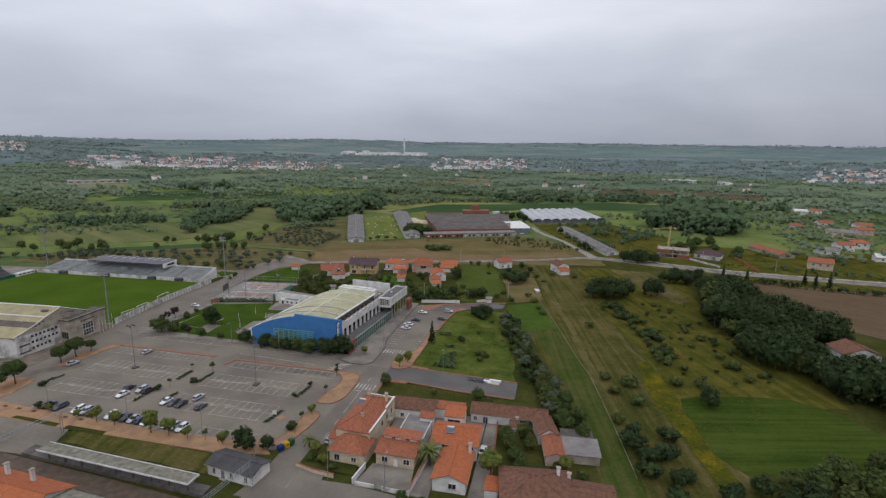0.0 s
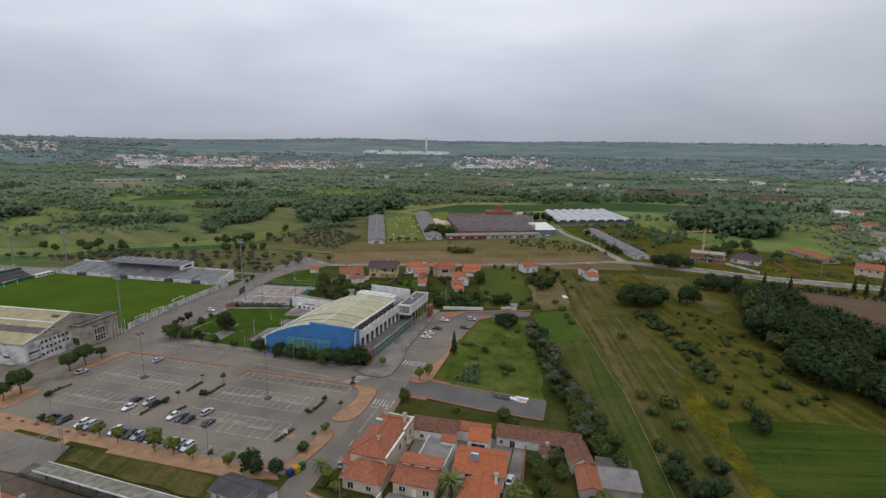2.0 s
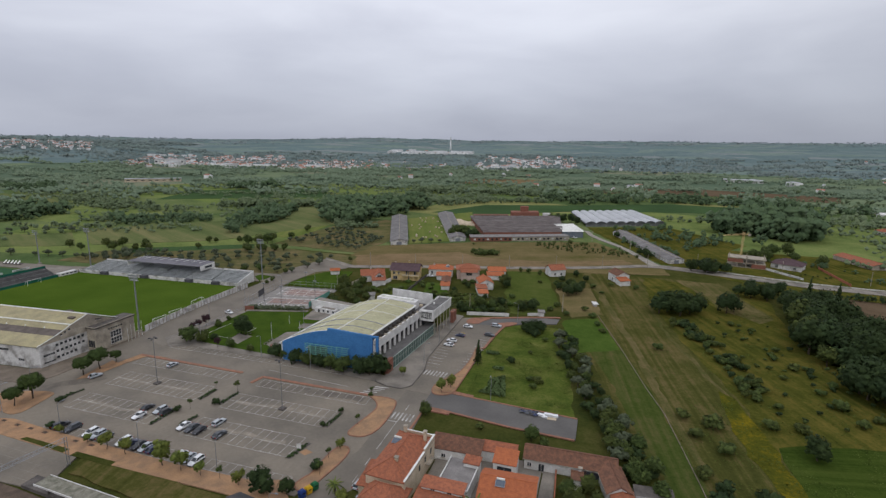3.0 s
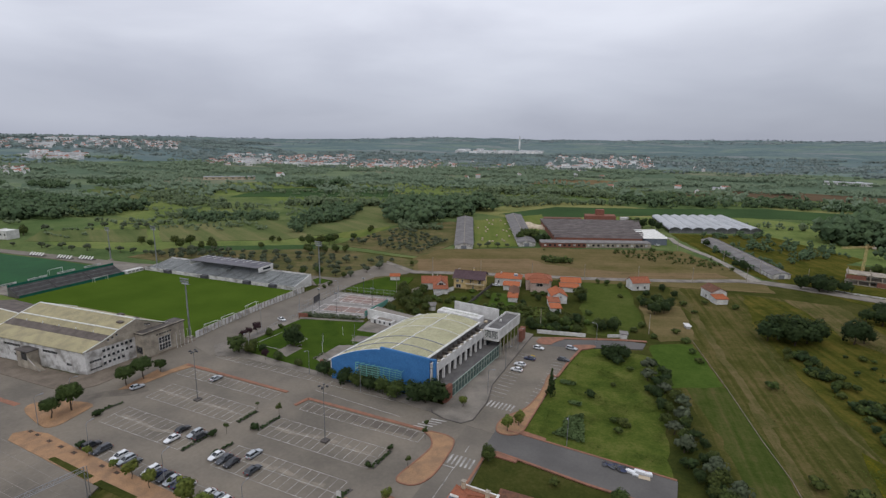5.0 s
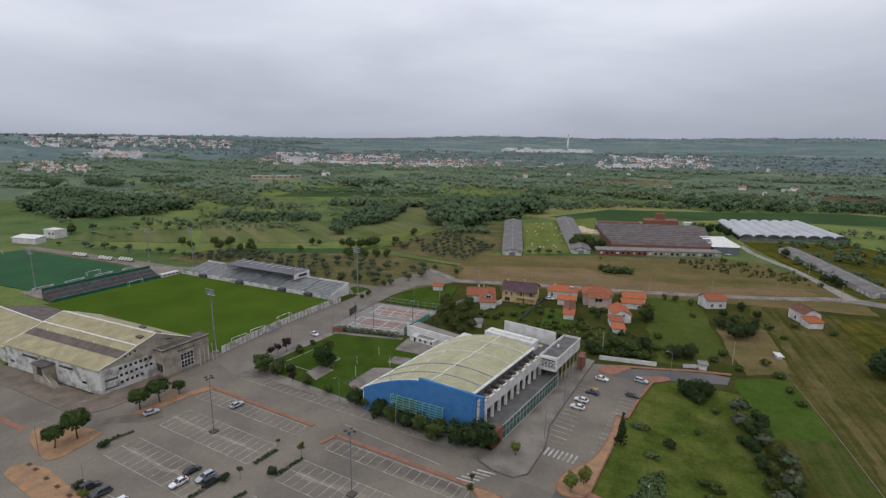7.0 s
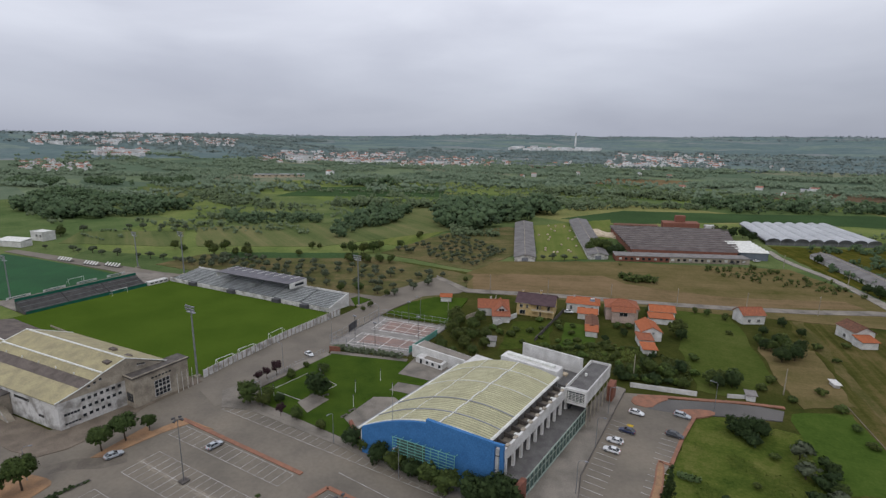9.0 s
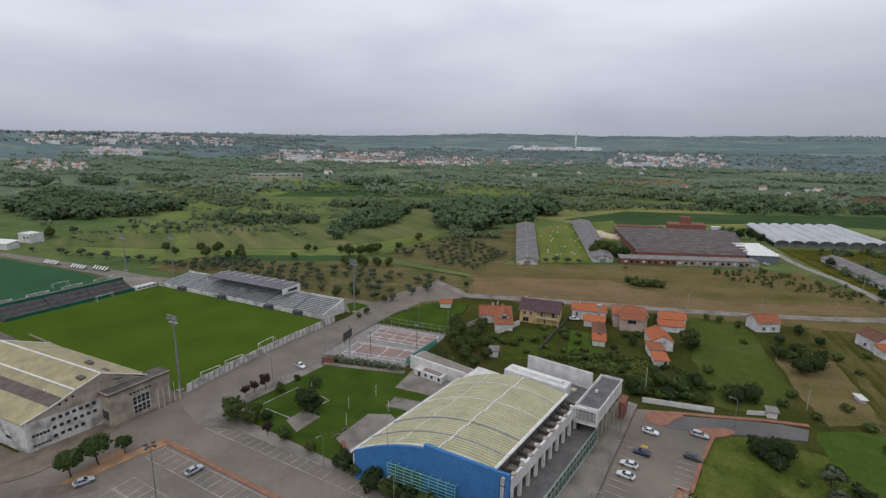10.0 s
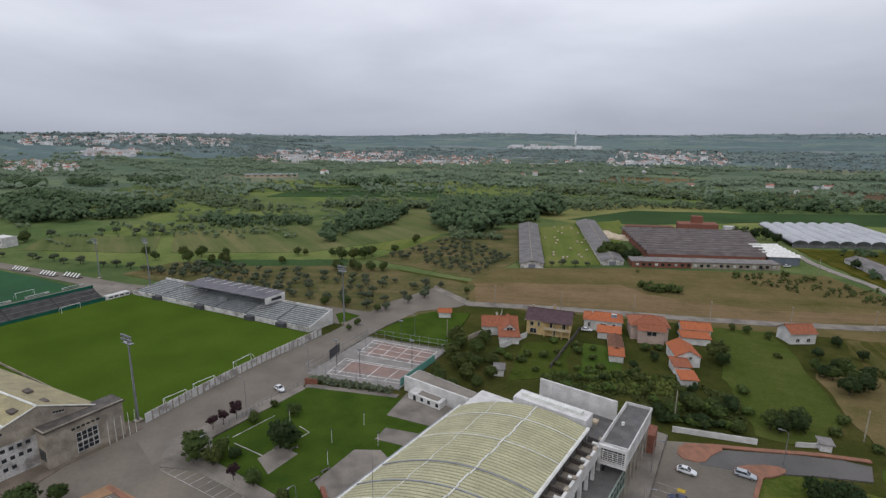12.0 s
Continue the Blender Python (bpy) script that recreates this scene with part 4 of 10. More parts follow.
    for c in range(3):
        part("window", boxes((ax0 + 1.3 + 1.0 * c, ax0 + 2.15 + 1.0 * c, ay0 - 0.03, ay0 + 0.02, 2, 4.6)), GLASS, hall)
    for c in range(5):
        bm = bmesh.new()
        rod(bm, (ax1 + 1.4, ay0 + 12 + 1.6 * c, 0), (ax1 + 1.4, ay0 + 12 + 1.6 * c, 6.5), 0.07, 0.05)
        part("flagpole", bm, SEAM, hall)
    return tagged(hall, "old white gymnasium with stained walls and yellowish roof", "gymnasium")


old_gymnasium()
# low neighbour west of it, only its pale roof shows
west = empty("west_annex_building", -255, 150)
part("wall", boxes((-18, 20, -14, 14, 0, 5.5)), OLDWHITE, west)
bm = bmesh.new()
hexa(bm, [(-18.5, -15, 5.5), (20.5, -15, 5.5), (20.5, 0, 9), (-18.5, 0, 9)], [(-18.5, -15, 5.7), (20.5, -15, 5.7), (20.5, 0, 9.2), (-18.5, 0, 9.2)])
part("roof_slope", bm, OLDROOF, west)
bm = bmesh.new()
hexa(bm, [(-18.5, 15, 5.5), (20.5, 15, 5.5), (20.5, 0, 9), (-18.5, 0, 9)], [(-18.5, 15, 5.7), (20.5, 15, 5.7), (20.5, 0, 9.2), (-18.5, 0, 9.2)])
part("roof_slope", bm, OLDROOFD, west)
bm = bmesh.new()
rod(bm, (-18.5, 0, 9.25), (20.5, 0, 9.25), 0.25)
part("ridge_cap", bm, SEAM, west)
tagged(west, "low annex with yellowish roof beside the gymnasium", "annex")


# ---- blue sports hall ----
BEAM = mat("dark_beam", (0.1, 0.088, 0.078), (0.06, 0.054, 0.05), scale=0.6, fine=4)
GALLERY = mat("weathered_gallery_roof", (0.21, 0.185, 0.15), (0.14, 0.122, 0.102), scale=0.5, fine=4)
PALEGREEN = mat("pale_green_steel", (0.3, 0.36, 0.31), (0.22, 0.27, 0.24), rough=0.5, bump=0)

def sports_hall():
    hall = empty("sports_hall", -90, 195)
    o = Vector((-90, 195, 0))
    P00, P10, P11, P01 = Vector((-111.5, 172.5)), Vector((-74.3, 175.5)), Vector((-70.8, 213.5)), Vector((-107.5, 217))

    def q(u, v, z, dz=0.0):
        p = P00.lerp(P10, u).lerp(P01.lerp(P11, u), v)
        return Vector((p.x - o.x, p.y - o.y, z + dz))

    def vault(u):
        """Roof height: low west eave, crown past the middle, higher east eave."""
        t = u / 0.895
        return 6.3 + 18.8 * t - 13.4 * t * t

    US = [0.895 * k / 18 for k in range(19)]
    N = 44
    for k in range(N):
        v0, v1 = 0.008 + 0.992 * k / N, 0.008 + 0.992 * (k + 0.76) / N
        bm = bmesh.new()
        rows = [[bm.verts.new(q(u, v, vault(u), d)) for u in US] for v, d in ((v0, 0.0), (lerp(v0, v1, 0.2), 0.1), (lerp(v0, v1, 0.8), 0.1), (v1, 0.0))]
        for a, b in zip(rows, rows[1:]):
            for i in range(len(US) - 1):
                bm.faces.new((a[i], a[i + 1], b[i + 1], b[i]))
        part("roof_panel", bm, VAULTA, hall)
    bm = bmesh.new()
    rows = [[bm.verts.new(q(u, v, vault(u), -0.03)) for u in US] for v in (0.004, 1.0)]
    low = [[bm.verts.new(q(u, v, vault(u), -0.4)) for u in US] for v in (0.004, 1.0)]
    for g in (rows, low):
        for i in range(len(US) - 1):
            bm.faces.new((g[0][i], g[0][i + 1], g[1][i + 1], g[1][i]))
    part("roof_deck", bm, VAULTJ, hall, "dull joint of the vaulted roof")
    for u, r in ((0.29, 0.09), (0.565, 0.2)):
        for k in range(11):
            bm = bmesh.new()
            du = 0.006 * (k % 2)
            rod(bm, q(u + du, 0.015 + k * 0.0895, vault(u), 0.17), q(u + du, 0.015 + (k + 0.97) * 0.0895, vault(u), 0.17), r, sides=5)
            part("roof_seam", bm, SEAM, hall)
    for v, r, m in ((0.16, 0.17, STEEL), (0.33, 0.17, STEEL), (0.6, 0.1, SEAM), (0.84, 0.1, SEAM), (0.02, 0.12, SEAM)):
        bm = bmesh.new()
        for a, b in zip(US, US[1:]):
            rod(bm, q(a, v, vault(a), 0.2), q(b, v, vault(b), 0.2), r, sides=5)
        part("roof_rib", bm, m, hall)
    # eaves
    for u, r, m in ((0.0, 0.3, SEAM), (-0.012, 0.22, STEEL), (0.895, 0.34, SEAM), (0.9, 0.25, SEAM)):
        bm = bmesh.new()
        rod(bm, q(u, 0, vault(max(u, 0)), 0.1), q(u, 1, vault(max(u, 0)), 0.1), r, sides=6)
        part("eave_gutter", bm, m, hall)
    # body walls
    bm = bmesh.new()
    hexa(bm, [q(0.005, 0.01, 0), q(0.895, 0.01, 0), q(0.895, 0.995, 0), q(0.005, 0.995, 0)], [q(0.005, 0.01, 6.0), q(0.895, 0.01, 6.0), q(0.895, 0.995, 6.0), q(0.005, 0.995, 6.0)])
    part("wall", bm, WHITEW, hall)
    bm = bmesh.new()
    hexa(bm, [q(0.86, 0.01, 5.9), q(0.895, 0.01, 5.9), q(0.895, 0.995, 5.9), q(0.86, 0.995, 5.9)], [q(0.86, 0.01, 11.7), q(0.895, 0.01, 11.7), q(0.895, 0.995, 11.7), q(0.86, 0.995, 11.7)])
    part("upper_wall", bm, TERRACE, hall)
    bm = bmesh.new()
    ring = [(0.0, 5.8)] + [(u, vault(u) - 0.25) for u in US] + [(0.895, 5.8)]
    hexa(bm, [q(u, 0.985, z) for u, z in ring], [q(u, 1.0, z) for u, z in ring])
    part("gable", bm, WHITEW, hall)
    # blue front: arched west part, raised east part with a pylon
    bm = bmesh.new()
    ring = [(0.035, 0.3), (0.035, 7.4)] + [(u, vault(u) + 0.35) for u in (0.08, 0.13, 0.18, 0.24, 0.3, 0.36, 0.42, 0.47)] + [(0.505, 12.95), (0.505, 0.3)]
    hexa(bm, [q(u, -0.012, z) for u, z in ring], [q(u, 0.003, z) for u, z in ring])
    part("front_wall", bm, BLUE, hall, "arched blue rendered front")
    bm = bmesh.new()
    ring = [(0.505, 0.3), (0.505, 14.0), (0.93, 12.75), (0.93, 0.3)]
    hexa(bm, [q(u, -0.016, z) for u, z in ring], [q(u, 0.004, z) for u, z in ring])
    part("front_wall", bm, BLUE, hall, "taller blue rendered front")
    bm = bmesh.new()
    for a, b, z0, z1 in ((0.928, 1.0, 12.0, 12.6), (0.978, 1.0, 0.3, 12.0), (0.928, 0.945, 0.3, 12.0)):
        hexa(bm, [q(a, -0.014, z0), q(b, -0.014, z0), q(b, 0.006, z0), q(a, 0.006, z0)], [q(a, -0.014, z1), q(b, -0.014, z1), q(b, 0.006, z1), q(a, 0.006, z1)])
    part("front_pylon", bm, BLUE, hall, "blue frame round a corner opening")
    bm = bmesh.new()
    hexa(bm, [q(0.945, 0.002, 0.3), q(0.965, 0.002, 0.3), q(0.965, 0.05, 0.3), q(0.945, 0.05, 0.3)], [q(0.945, 0.002, 11), q(0.965, 0.002, 11), q(0.965, 0.05, 11), q(0.945, 0.05, 11)])
    part("corner_wall", bm, WHITEW, hall)
    # green louvre frame on the front
    for k in range(6):
        bm = bmesh.new()
        rod(bm, q(0.3, -0.05, 4.6 + 0.75 * k), q(0.72, -0.05, 4.0 + 0.75 * k), 0.09, sides=4)
        part("louvre_bar", bm, GREENFRAME, hall)
    for k in range(9):
        bm = bmesh.new()
        u = 0.3 + 0.0525 * k
        rod(bm, q(u, -0.05, 0.4), q(u, -0.05, 8.5 - 0.06 * k), 0.09, sides=4)
        rod(bm, q(u, -0.05, 8.0 - 0.06 * k), q(u, -0.012, 8.0 - 0.06 * k), 0.07, sides=4)
        part("louvre_post", bm, GREENFRAME, hall)
    bm = bmesh.new()
    hexa(bm, [q(0.3, -0.0145, 0.6), q(0.5, -0.0145, 0.6), q(0.5, -0.0125, 0.6), q(0.3, -0.0125, 0.6)], [q(0.3, -0.0145, 7), q(0.5, -0.0145, 7), q(0.5, -0.0125, 7), q(0.3, -0.0125, 7)])
    part("front_glazing", bm, GREENGLASS, hall)
    # side strip with beams between vault and parapet
    bm = bmesh.new()
    hexa(bm, [q(0.9, 0.0, 9.3), q(0.985, 0.0, 9.3), q(0.985, 0.93, 9.3), q(0.9, 0.93, 9.3)], [q(0.9, 0.0, 9.5), q(0.985, 0.0, 9.5), q(0.985, 0.93, 9.5), q(0.9, 0.93, 9.5)])
    part("gallery_roof", bm, GALLERY, hall, "brownish grey flat gallery roof")
    for k in range(11):
        v = 0.02 + 0.089 * k
        bm = bmesh.new()
        hexa(bm, [q(0.895, v, 9.5), q(0.985, v, 9.5), q(0.985, v + 0.012, 9.5), q(0.895, v + 0.012, 9.5)], [q(0.895, v, 10.7), q(0.985, v, 10.2), q(0.985, v + 0.012, 10.2), q(0.895, v + 0.012, 10.7)])
        part("roof_beam", bm, BEAM, hall, "dark cross beam")
        if k % 2 == 0:
            bm = bmesh.new()
            a = q(0.955, v + 0.04, 9.5)
            box(bm, a.x - 0.5, a.x + 0.7, a.y - 0.4, a.y + 0.4, 9.5, 10.2)
            part("roof_unit", bm, SEAM, hall, "white ventilation unit")
    bm = bmesh.new()
    hexa(bm, [q(0.985, 0.0, 8.4), q(1.0, 0.0, 8.4), q(1.0, 0.93, 8.4), q(0.985, 0.93, 8.4)], [q(0.985, 0.0, 11.2), q(1.0, 0.0, 11.2), q(1.0, 0.93, 11.2), q(0.985, 0.93, 11.2)])
    part("parapet", bm, WHITEW, hall, "white parapet wall")
    for k in range(10):
        v = 0.02 + 0.1 * k
        bm = bmesh.new()
        hexa(bm, [q(0.985, v, 4.8), q(1.002, v, 4.8), q(1.002, v + 0.018, 4.8), q(0.985, v + 0.018, 4.8)], [q(0.985, v, 8.4), q(1.002, v, 8.4), q(1.002, v + 0.018, 8.4), q(0.985, v + 0.018, 8.4)])
        part("pier", bm, WHITEW, hall)
        bm = bmesh.new()
        hexa(bm, [q(0.978, v + 0.02, 11.2), q(1.0, v + 0.02, 11.2), q(1.0, v + 0.05, 11.2), q(0.978, v + 0.05, 11.2)], [q(0.978, v + 0.02, 11.5), q(1.0, v + 0.02, 11.5), q(1.0, v + 0.05, 11.5), q(0.978, v + 0.05, 11.5)])
        part("parapet_cap", bm, CONCRETE, hall)
    bm = bmesh.new()
    hexa(bm, [q(0.9, 0.02, 4.8), q(0.91, 0.02, 4.8), q(0.91, 0.93, 4.8), q(0.9, 0.93, 4.8)], [q(0.9, 0.02, 9.3), q(0.91, 0.02, 9.3), q(0.91, 0.93, 9.3), q(0.9, 0.93, 9.3)])
    part("gallery_glazing", bm, GLASS, hall)

    def g(s, off, z):
        """Along the glazed front: s from its south end, off outwards."""
        return Vector((lerp(-69.9, -66.4, s) + off - o.x, lerp(177.5, 215, s) - o.y, z))

    # terrace roof and glazed front
    bm = bmesh.new()
    hexa(bm, [q(0.895, 0.0, 4.5), g(-0.02, 0, 4.5), g(1, 0, 4.5), q(0.895, 1.0, 4.5)], [q(0.895, 0.0, 4.8), g(-0.02, 0, 4.8), g(1, 0, 4.8), q(0.895, 1.0, 4.8)])
    part("terrace_roof", bm, TERRACE, hall, "grey flat terrace roof")
    bm = bmesh.new()
    hexa(bm, [g(0, -0.35, 0.4), g(0, -0.2, 0.4), g(1, -0.2, 0.4), g(1, -0.35, 0.4)], [g(0, -0.35, 4.5), g(0, -0.2, 4.5), g(1, -0.2, 4.5), g(1, -0.35, 4.5)])
    part("glazed_wall", bm, GREENGLASS, hall, "greenish glazed wall")
    for k in range(19):
        s = k / 18
        bm = bmesh.new()
        rod(bm, g(s, 0, 0.4), g(s, 0, 4.6), 0.12, sides=4)
        part("mullion", bm, PALEGREEN, hall)
    for z, r in ((4.75, 0.2), (3.0, 0.08), (0.6, 0.2)):
        bm = bmesh.new()
        rod(bm, g(0, 0.02, z), g(1, 0.02, z), r, sides=4)
        part("rail", bm, PALEGREEN, hall)
    bm = bmesh.new()
    hexa(bm, [g(-0.11, -0.9, 0.3), g(-0.11, 0.25, 0.3), g(-0.005, 0.25, 0.3), g(-0.005, -0.9, 0.3)], [g(-0.11, -0.9, 5.0), g(-0.11, 0.25, 5.0), g(-0.005, 0.25, 5.0), g(-0.005, -0.9, 5.0)])
    part("brick_end", bm, BRICK, hall, "red brick end wall")
    # north-east entrance box on stilts
    ex = [(-71.2, 210.0), (-65.6, 209.6), (-63.9, 230), (-69.6, 230)]
    e = [(x - o.x, y - o.y) for x, y in ex]
    bm = bmesh.new()
    hexa(bm, [(*p, 8.0) for p in e], [(*p, 11.2) for p in e])
    part("entrance_box", bm, WHITEW, hall, "white box on stilts")
    bm = bmesh.new()
    inner = [(e[0][0] + 0.3, e[0][1] + 0.3), (e[1][0] - 0.3, e[1][1] + 0.3), (e[2][0] - 0.3, e[2][1] - 0.3), (e[3][0] + 0.3, e[3][1] - 0.3)]
    hexa(bm, [(*p, 11.2) for p in inner], [(*p, 11.3) for p in inner])
    part("box_roof", bm, TERRACE, hall, "grey flat roof")
    bm = bmesh.new()
    for a, b in zip(e, e[1:] + e[:1]):
        bar(bm, (*a, 11.2), (*b, 11.2), 0.28, 0.7)
    part("box_parapet", bm, WHITEW, hall)
    part("box_glazing", boxes((e[0][0] + 0.5, e[1][0] - 0.5, e[0][1] - 0.55, e[0][1] - 0.22, 8.4, 11.0)), GLASS, hall)
    part("box_frame", boxes((e[0][0], e[1][0], e[0][1] - 1.0, e[0][1] + 0.3, 7.6, 8.1), (e[0][0], e[1][0], e[0][1] - 1.0, e[0][1] + 0.3, 11.25, 11.9), (e[0][0], e[0][0] + 0.4, e[0][1] - 1.0, e[0][1] + 0.2, 8.1, 11.25), (e[1][0] - 0.4, e[1][0], e[0][1] - 1.0, e[0][1] + 0.2, 8.1, 11.25)), WHITEW, hall)
    for k in range(6):
        part("grille_bar", boxes((e[0][0] + 0.4, e[1][0] - 0.4, e[0][1] - 0.9, e[0][1] - 0.8, 8.35 + 0.45 * k, 8.45 + 0.45 * k)), SEAM, hall)
    for k in range(5):
        x = lerp(e[0][0] + 0.4, e[1][0] - 0.4, (k + 0.5) / 5)
        part("grille_bar", boxes((x - 0.05, x + 0.05, e[0][1] - 0.78, e[0][1] - 0.7, 8.1, 11.2)), SEAM, hall)
    bm = bmesh.new()
    box(bm, e[0][0] + 2.4, e[0][0] + 3.0, e[0][1] + 9.7, e[0][1] + 10.3, 11.3, 12.0)
    part("roof_unit", bm, SEAM, hall)
    for k in range(6):
        bm = bmesh.new()
        x, y = lerp(e[1][0], e[2][0], 0.1 + 0.17 * k) - 0.3, lerp(e[1][1], e[2][1], 0.1 + 0.17 * k)
        box(bm, x - 0.13, x + 0.13, y - 0.13, y + 0.13, 0.4, 8.0)
        part("stilt", bm, CONCRETE, hall)
    part("entrance_glass", boxes((e[0][0] + 0.6, e[0][0] + 1.0, e[0][1] + 1, e[0][1] + 19, 0.4, 8)), GLASS, hall)
    bm = bmesh.new()
    box(bm, -64.5 - o.x, -62.6 - o.x, 229.5 - o.y, 234.5 - o.y, 0.3, 5.2)
    part("brick_end", bm, BRICK, hall, "red brick end wall")
    # white stair and stage blocks at the north end
    def block(name, pts, z0, z1, m=WHITEW, label=""):
        bm = bmesh.new()
        hexa(bm, [(x - o.x, y - o.y, z0) for x, y in pts], [(x - o.x, y - o.y, z1) for x, y in pts])
        part(name, bm, m, hall, label)

    block("rear_block", [(-93.5, 217.5), (-75.5, 215.2), (-75, 219.5), (-93, 222)], 0, 12.6, WHITEW, "white rear block")
    block("rear_block_cap", [(-92, 218.8), (-77, 216.9), (-76.8, 218.3), (-91.8, 220.2)], 12.6, 13.3, SEAM)
    block("rear_screen", [(-90.0, 226.5), (-70.8, 224.2), (-70.7, 224.7), (-89.9, 227)], 4, 14.2, WHITEW, "tall white screen wall")
    block("rear_roof", [(-93, 222), (-75, 219.5), (-75.5, 215.2), (-71.2, 214), (-70.7, 224.2), (-90, 226.5)], 0, 9.4, TERRACE, "grey flat rear roof")
    block("rear_low", [(-108, 217.5), (-93.5, 217.5), (-91, 227), (-107, 229)], 0, 5.4, WHITEW)
    block("roof_hatch", [(-75.5, 220.5), (-74.2, 220.3), (-74.1, 222), (-75.4, 222.2)], 9.4, 9.9, CREAM)
    for k in range(2):
        bm = bmesh.new()
        rod(bm, (-82 + 5 * k - o.x, 225.6 - 0.6 * k - o.y, 9.4), (-82 + 5 * k - o.x, 225.6 - 0.6 * k - o.y, 14.6), 0.07)
        part("mast", bm, SEAM, hall)
    # low white building with a ramp behind the lawn
    block("club_wall", [(-131, 226.5), (-109, 224), (-108.8, 224.5), (-130.9, 227)], 0, 4.6, WHITEW, "white club wall")
    block("club_room", [(-130.8, 227), (-109.5, 224.6), (-107, 229.5), (-130.5, 234)], 0, 3.6, WHITEW)
    block("club_roof", [(-130.3, 227.4), (-110, 225), (-107.6, 229.2), (-130.1, 233.6)], 3.6, 3.75, PAVING, "grey flat club roof")
    block("club_block", [(-127, 222.6), (-116, 221.3), (-115.8, 224.6), (-126.8, 226)], 0, 2.4, WHITEW)
    block("club_block_roof", [(-124, 222.8), (-117, 222), (-116.9, 224.2), (-123.9, 225)], 2.4, 2.5, PAVING)
    for k, (x, y) in enumerate(((-125.2, 222.3), (-122.6, 222.0), (-120.2, 221.7), (-117.4, 221.4))):
        block("club_window" if k else "club_door", [(x, y), (x + 0.9, y - 0.1), (x + 0.9, y + 0.2), (x, y + 0.3)], 0.5 if not k else 1.0, 2.0, GLASS)
    block("west_wall", [(-121.5, 180.5), (-112, 173.5), (-111.5, 174.2), (-121, 181.3)], 0, 1.3, BRICK, "low red brick wall")
    bm = bmesh.new()
    rod(bm, (-102 - o.x, 173.4 - o.y, 10), (-102 - o.x, 173.4 - o.y, 20), 0.06, 0.04)
    part("mast", bm, STEEL, hall)
    return tagged(hall, "blue sports hall with pale vaulted roof and white side", "sports hall")


sports_hall()

# ---- lawn beside the hall, courts ----
slab("lawn", [(-157.5, 176.5), (-150, 176), (-114, 174.3), (-112, 175), (-108, 218), (-129, 221.5), (-156, 213)], -0.1, 0.4, LAWN, "bright mown lawn with concrete pads", "lawn")
for name, pts in (("pavement_pad_bench", [(-141.5, 181.5), (-135, 178.8), (-134.8, 187.5), (-141.2, 187.8)]), ("pavement_pad_south", [(-124.5, 182), (-119.5, 179.5), (-114, 181), (-114, 196), (-119, 198.5), (-124.5, 195.5)]),
                  ("pavement_pad_middle", [(-123, 201.5), (-113, 203), (-112, 209.5), (-123.6, 207)]), ("pavement_pad_north", [(-127, 212), (-112, 213.5), (-110, 224), (-129, 225)])):
    slab(name, pts, 0.2, 0.46, PAVING, "pale concrete pad in the lawn", "paving")
slab("pavement_park_path", [(-157, 212.6), (-130, 221), (-130.5, 223), (-158, 214.6)], 0.2, 0.47, PAVING, "narrow pale path between lawn and courts", "path")
kerb("trim_lawn_line", [(-151.2, 183), (-141.2, 182.9)], 0.25, PAINT, 0.35, 0.43, "white line on the lawn")
kerb("trim_lawn_line_far", [(-153.6, 184.4), (-152.4, 196.9)], 0.25, PAINT, 0.35, 0.43, "white line on the lawn")
kerb("trim_lawn_line_corner", [(-143.1, 196.4), (-138.9, 195.6), (-139.5, 190.5)], 0.25, PAINT, 0.35, 0.43, "white line on the lawn")
for x, y in ((-140.6, 187), (-137, 188.5), (-124.8, 182.5), (-124.9, 186)):
    bench = empty("park_bench", x, y, 0.43, 75)
    part("seat", boxes((-1.1, 1.1, -0.25, 0.25, 0.4, 0.48)), DARKCON, bench)
    for s in (-0.8, 0.8):
        part("leg", boxes((s - 0.12, s + 0.12, -0.22, 0.22, 0, 0.4)), CONCRETE, bench)
    tagged(bench, "dark concrete park bench on the lawn edge", "bench", "park benches")
for x, y in ((-129, 205), (-120.5, 199.5), (-131, 195), (-126, 188), (-146, 196), (-150, 180.5)):
    post = empty("lawn_post", x, y, 0.38)
    bm = bmesh.new()
    rod(bm, (0, 0, 0), (0, 0, 3.6), 0.08, 0.06)
    part("pole", bm, SEAM, post)
    part("cap", boxes((-0.14, 0.14, -0.14, 0.14, 3.6, 3.9)), DARKSTEEL, post)
    tagged(post, "slim pale lamp post standing in the lawn", "lamp post", "lawn lamps")

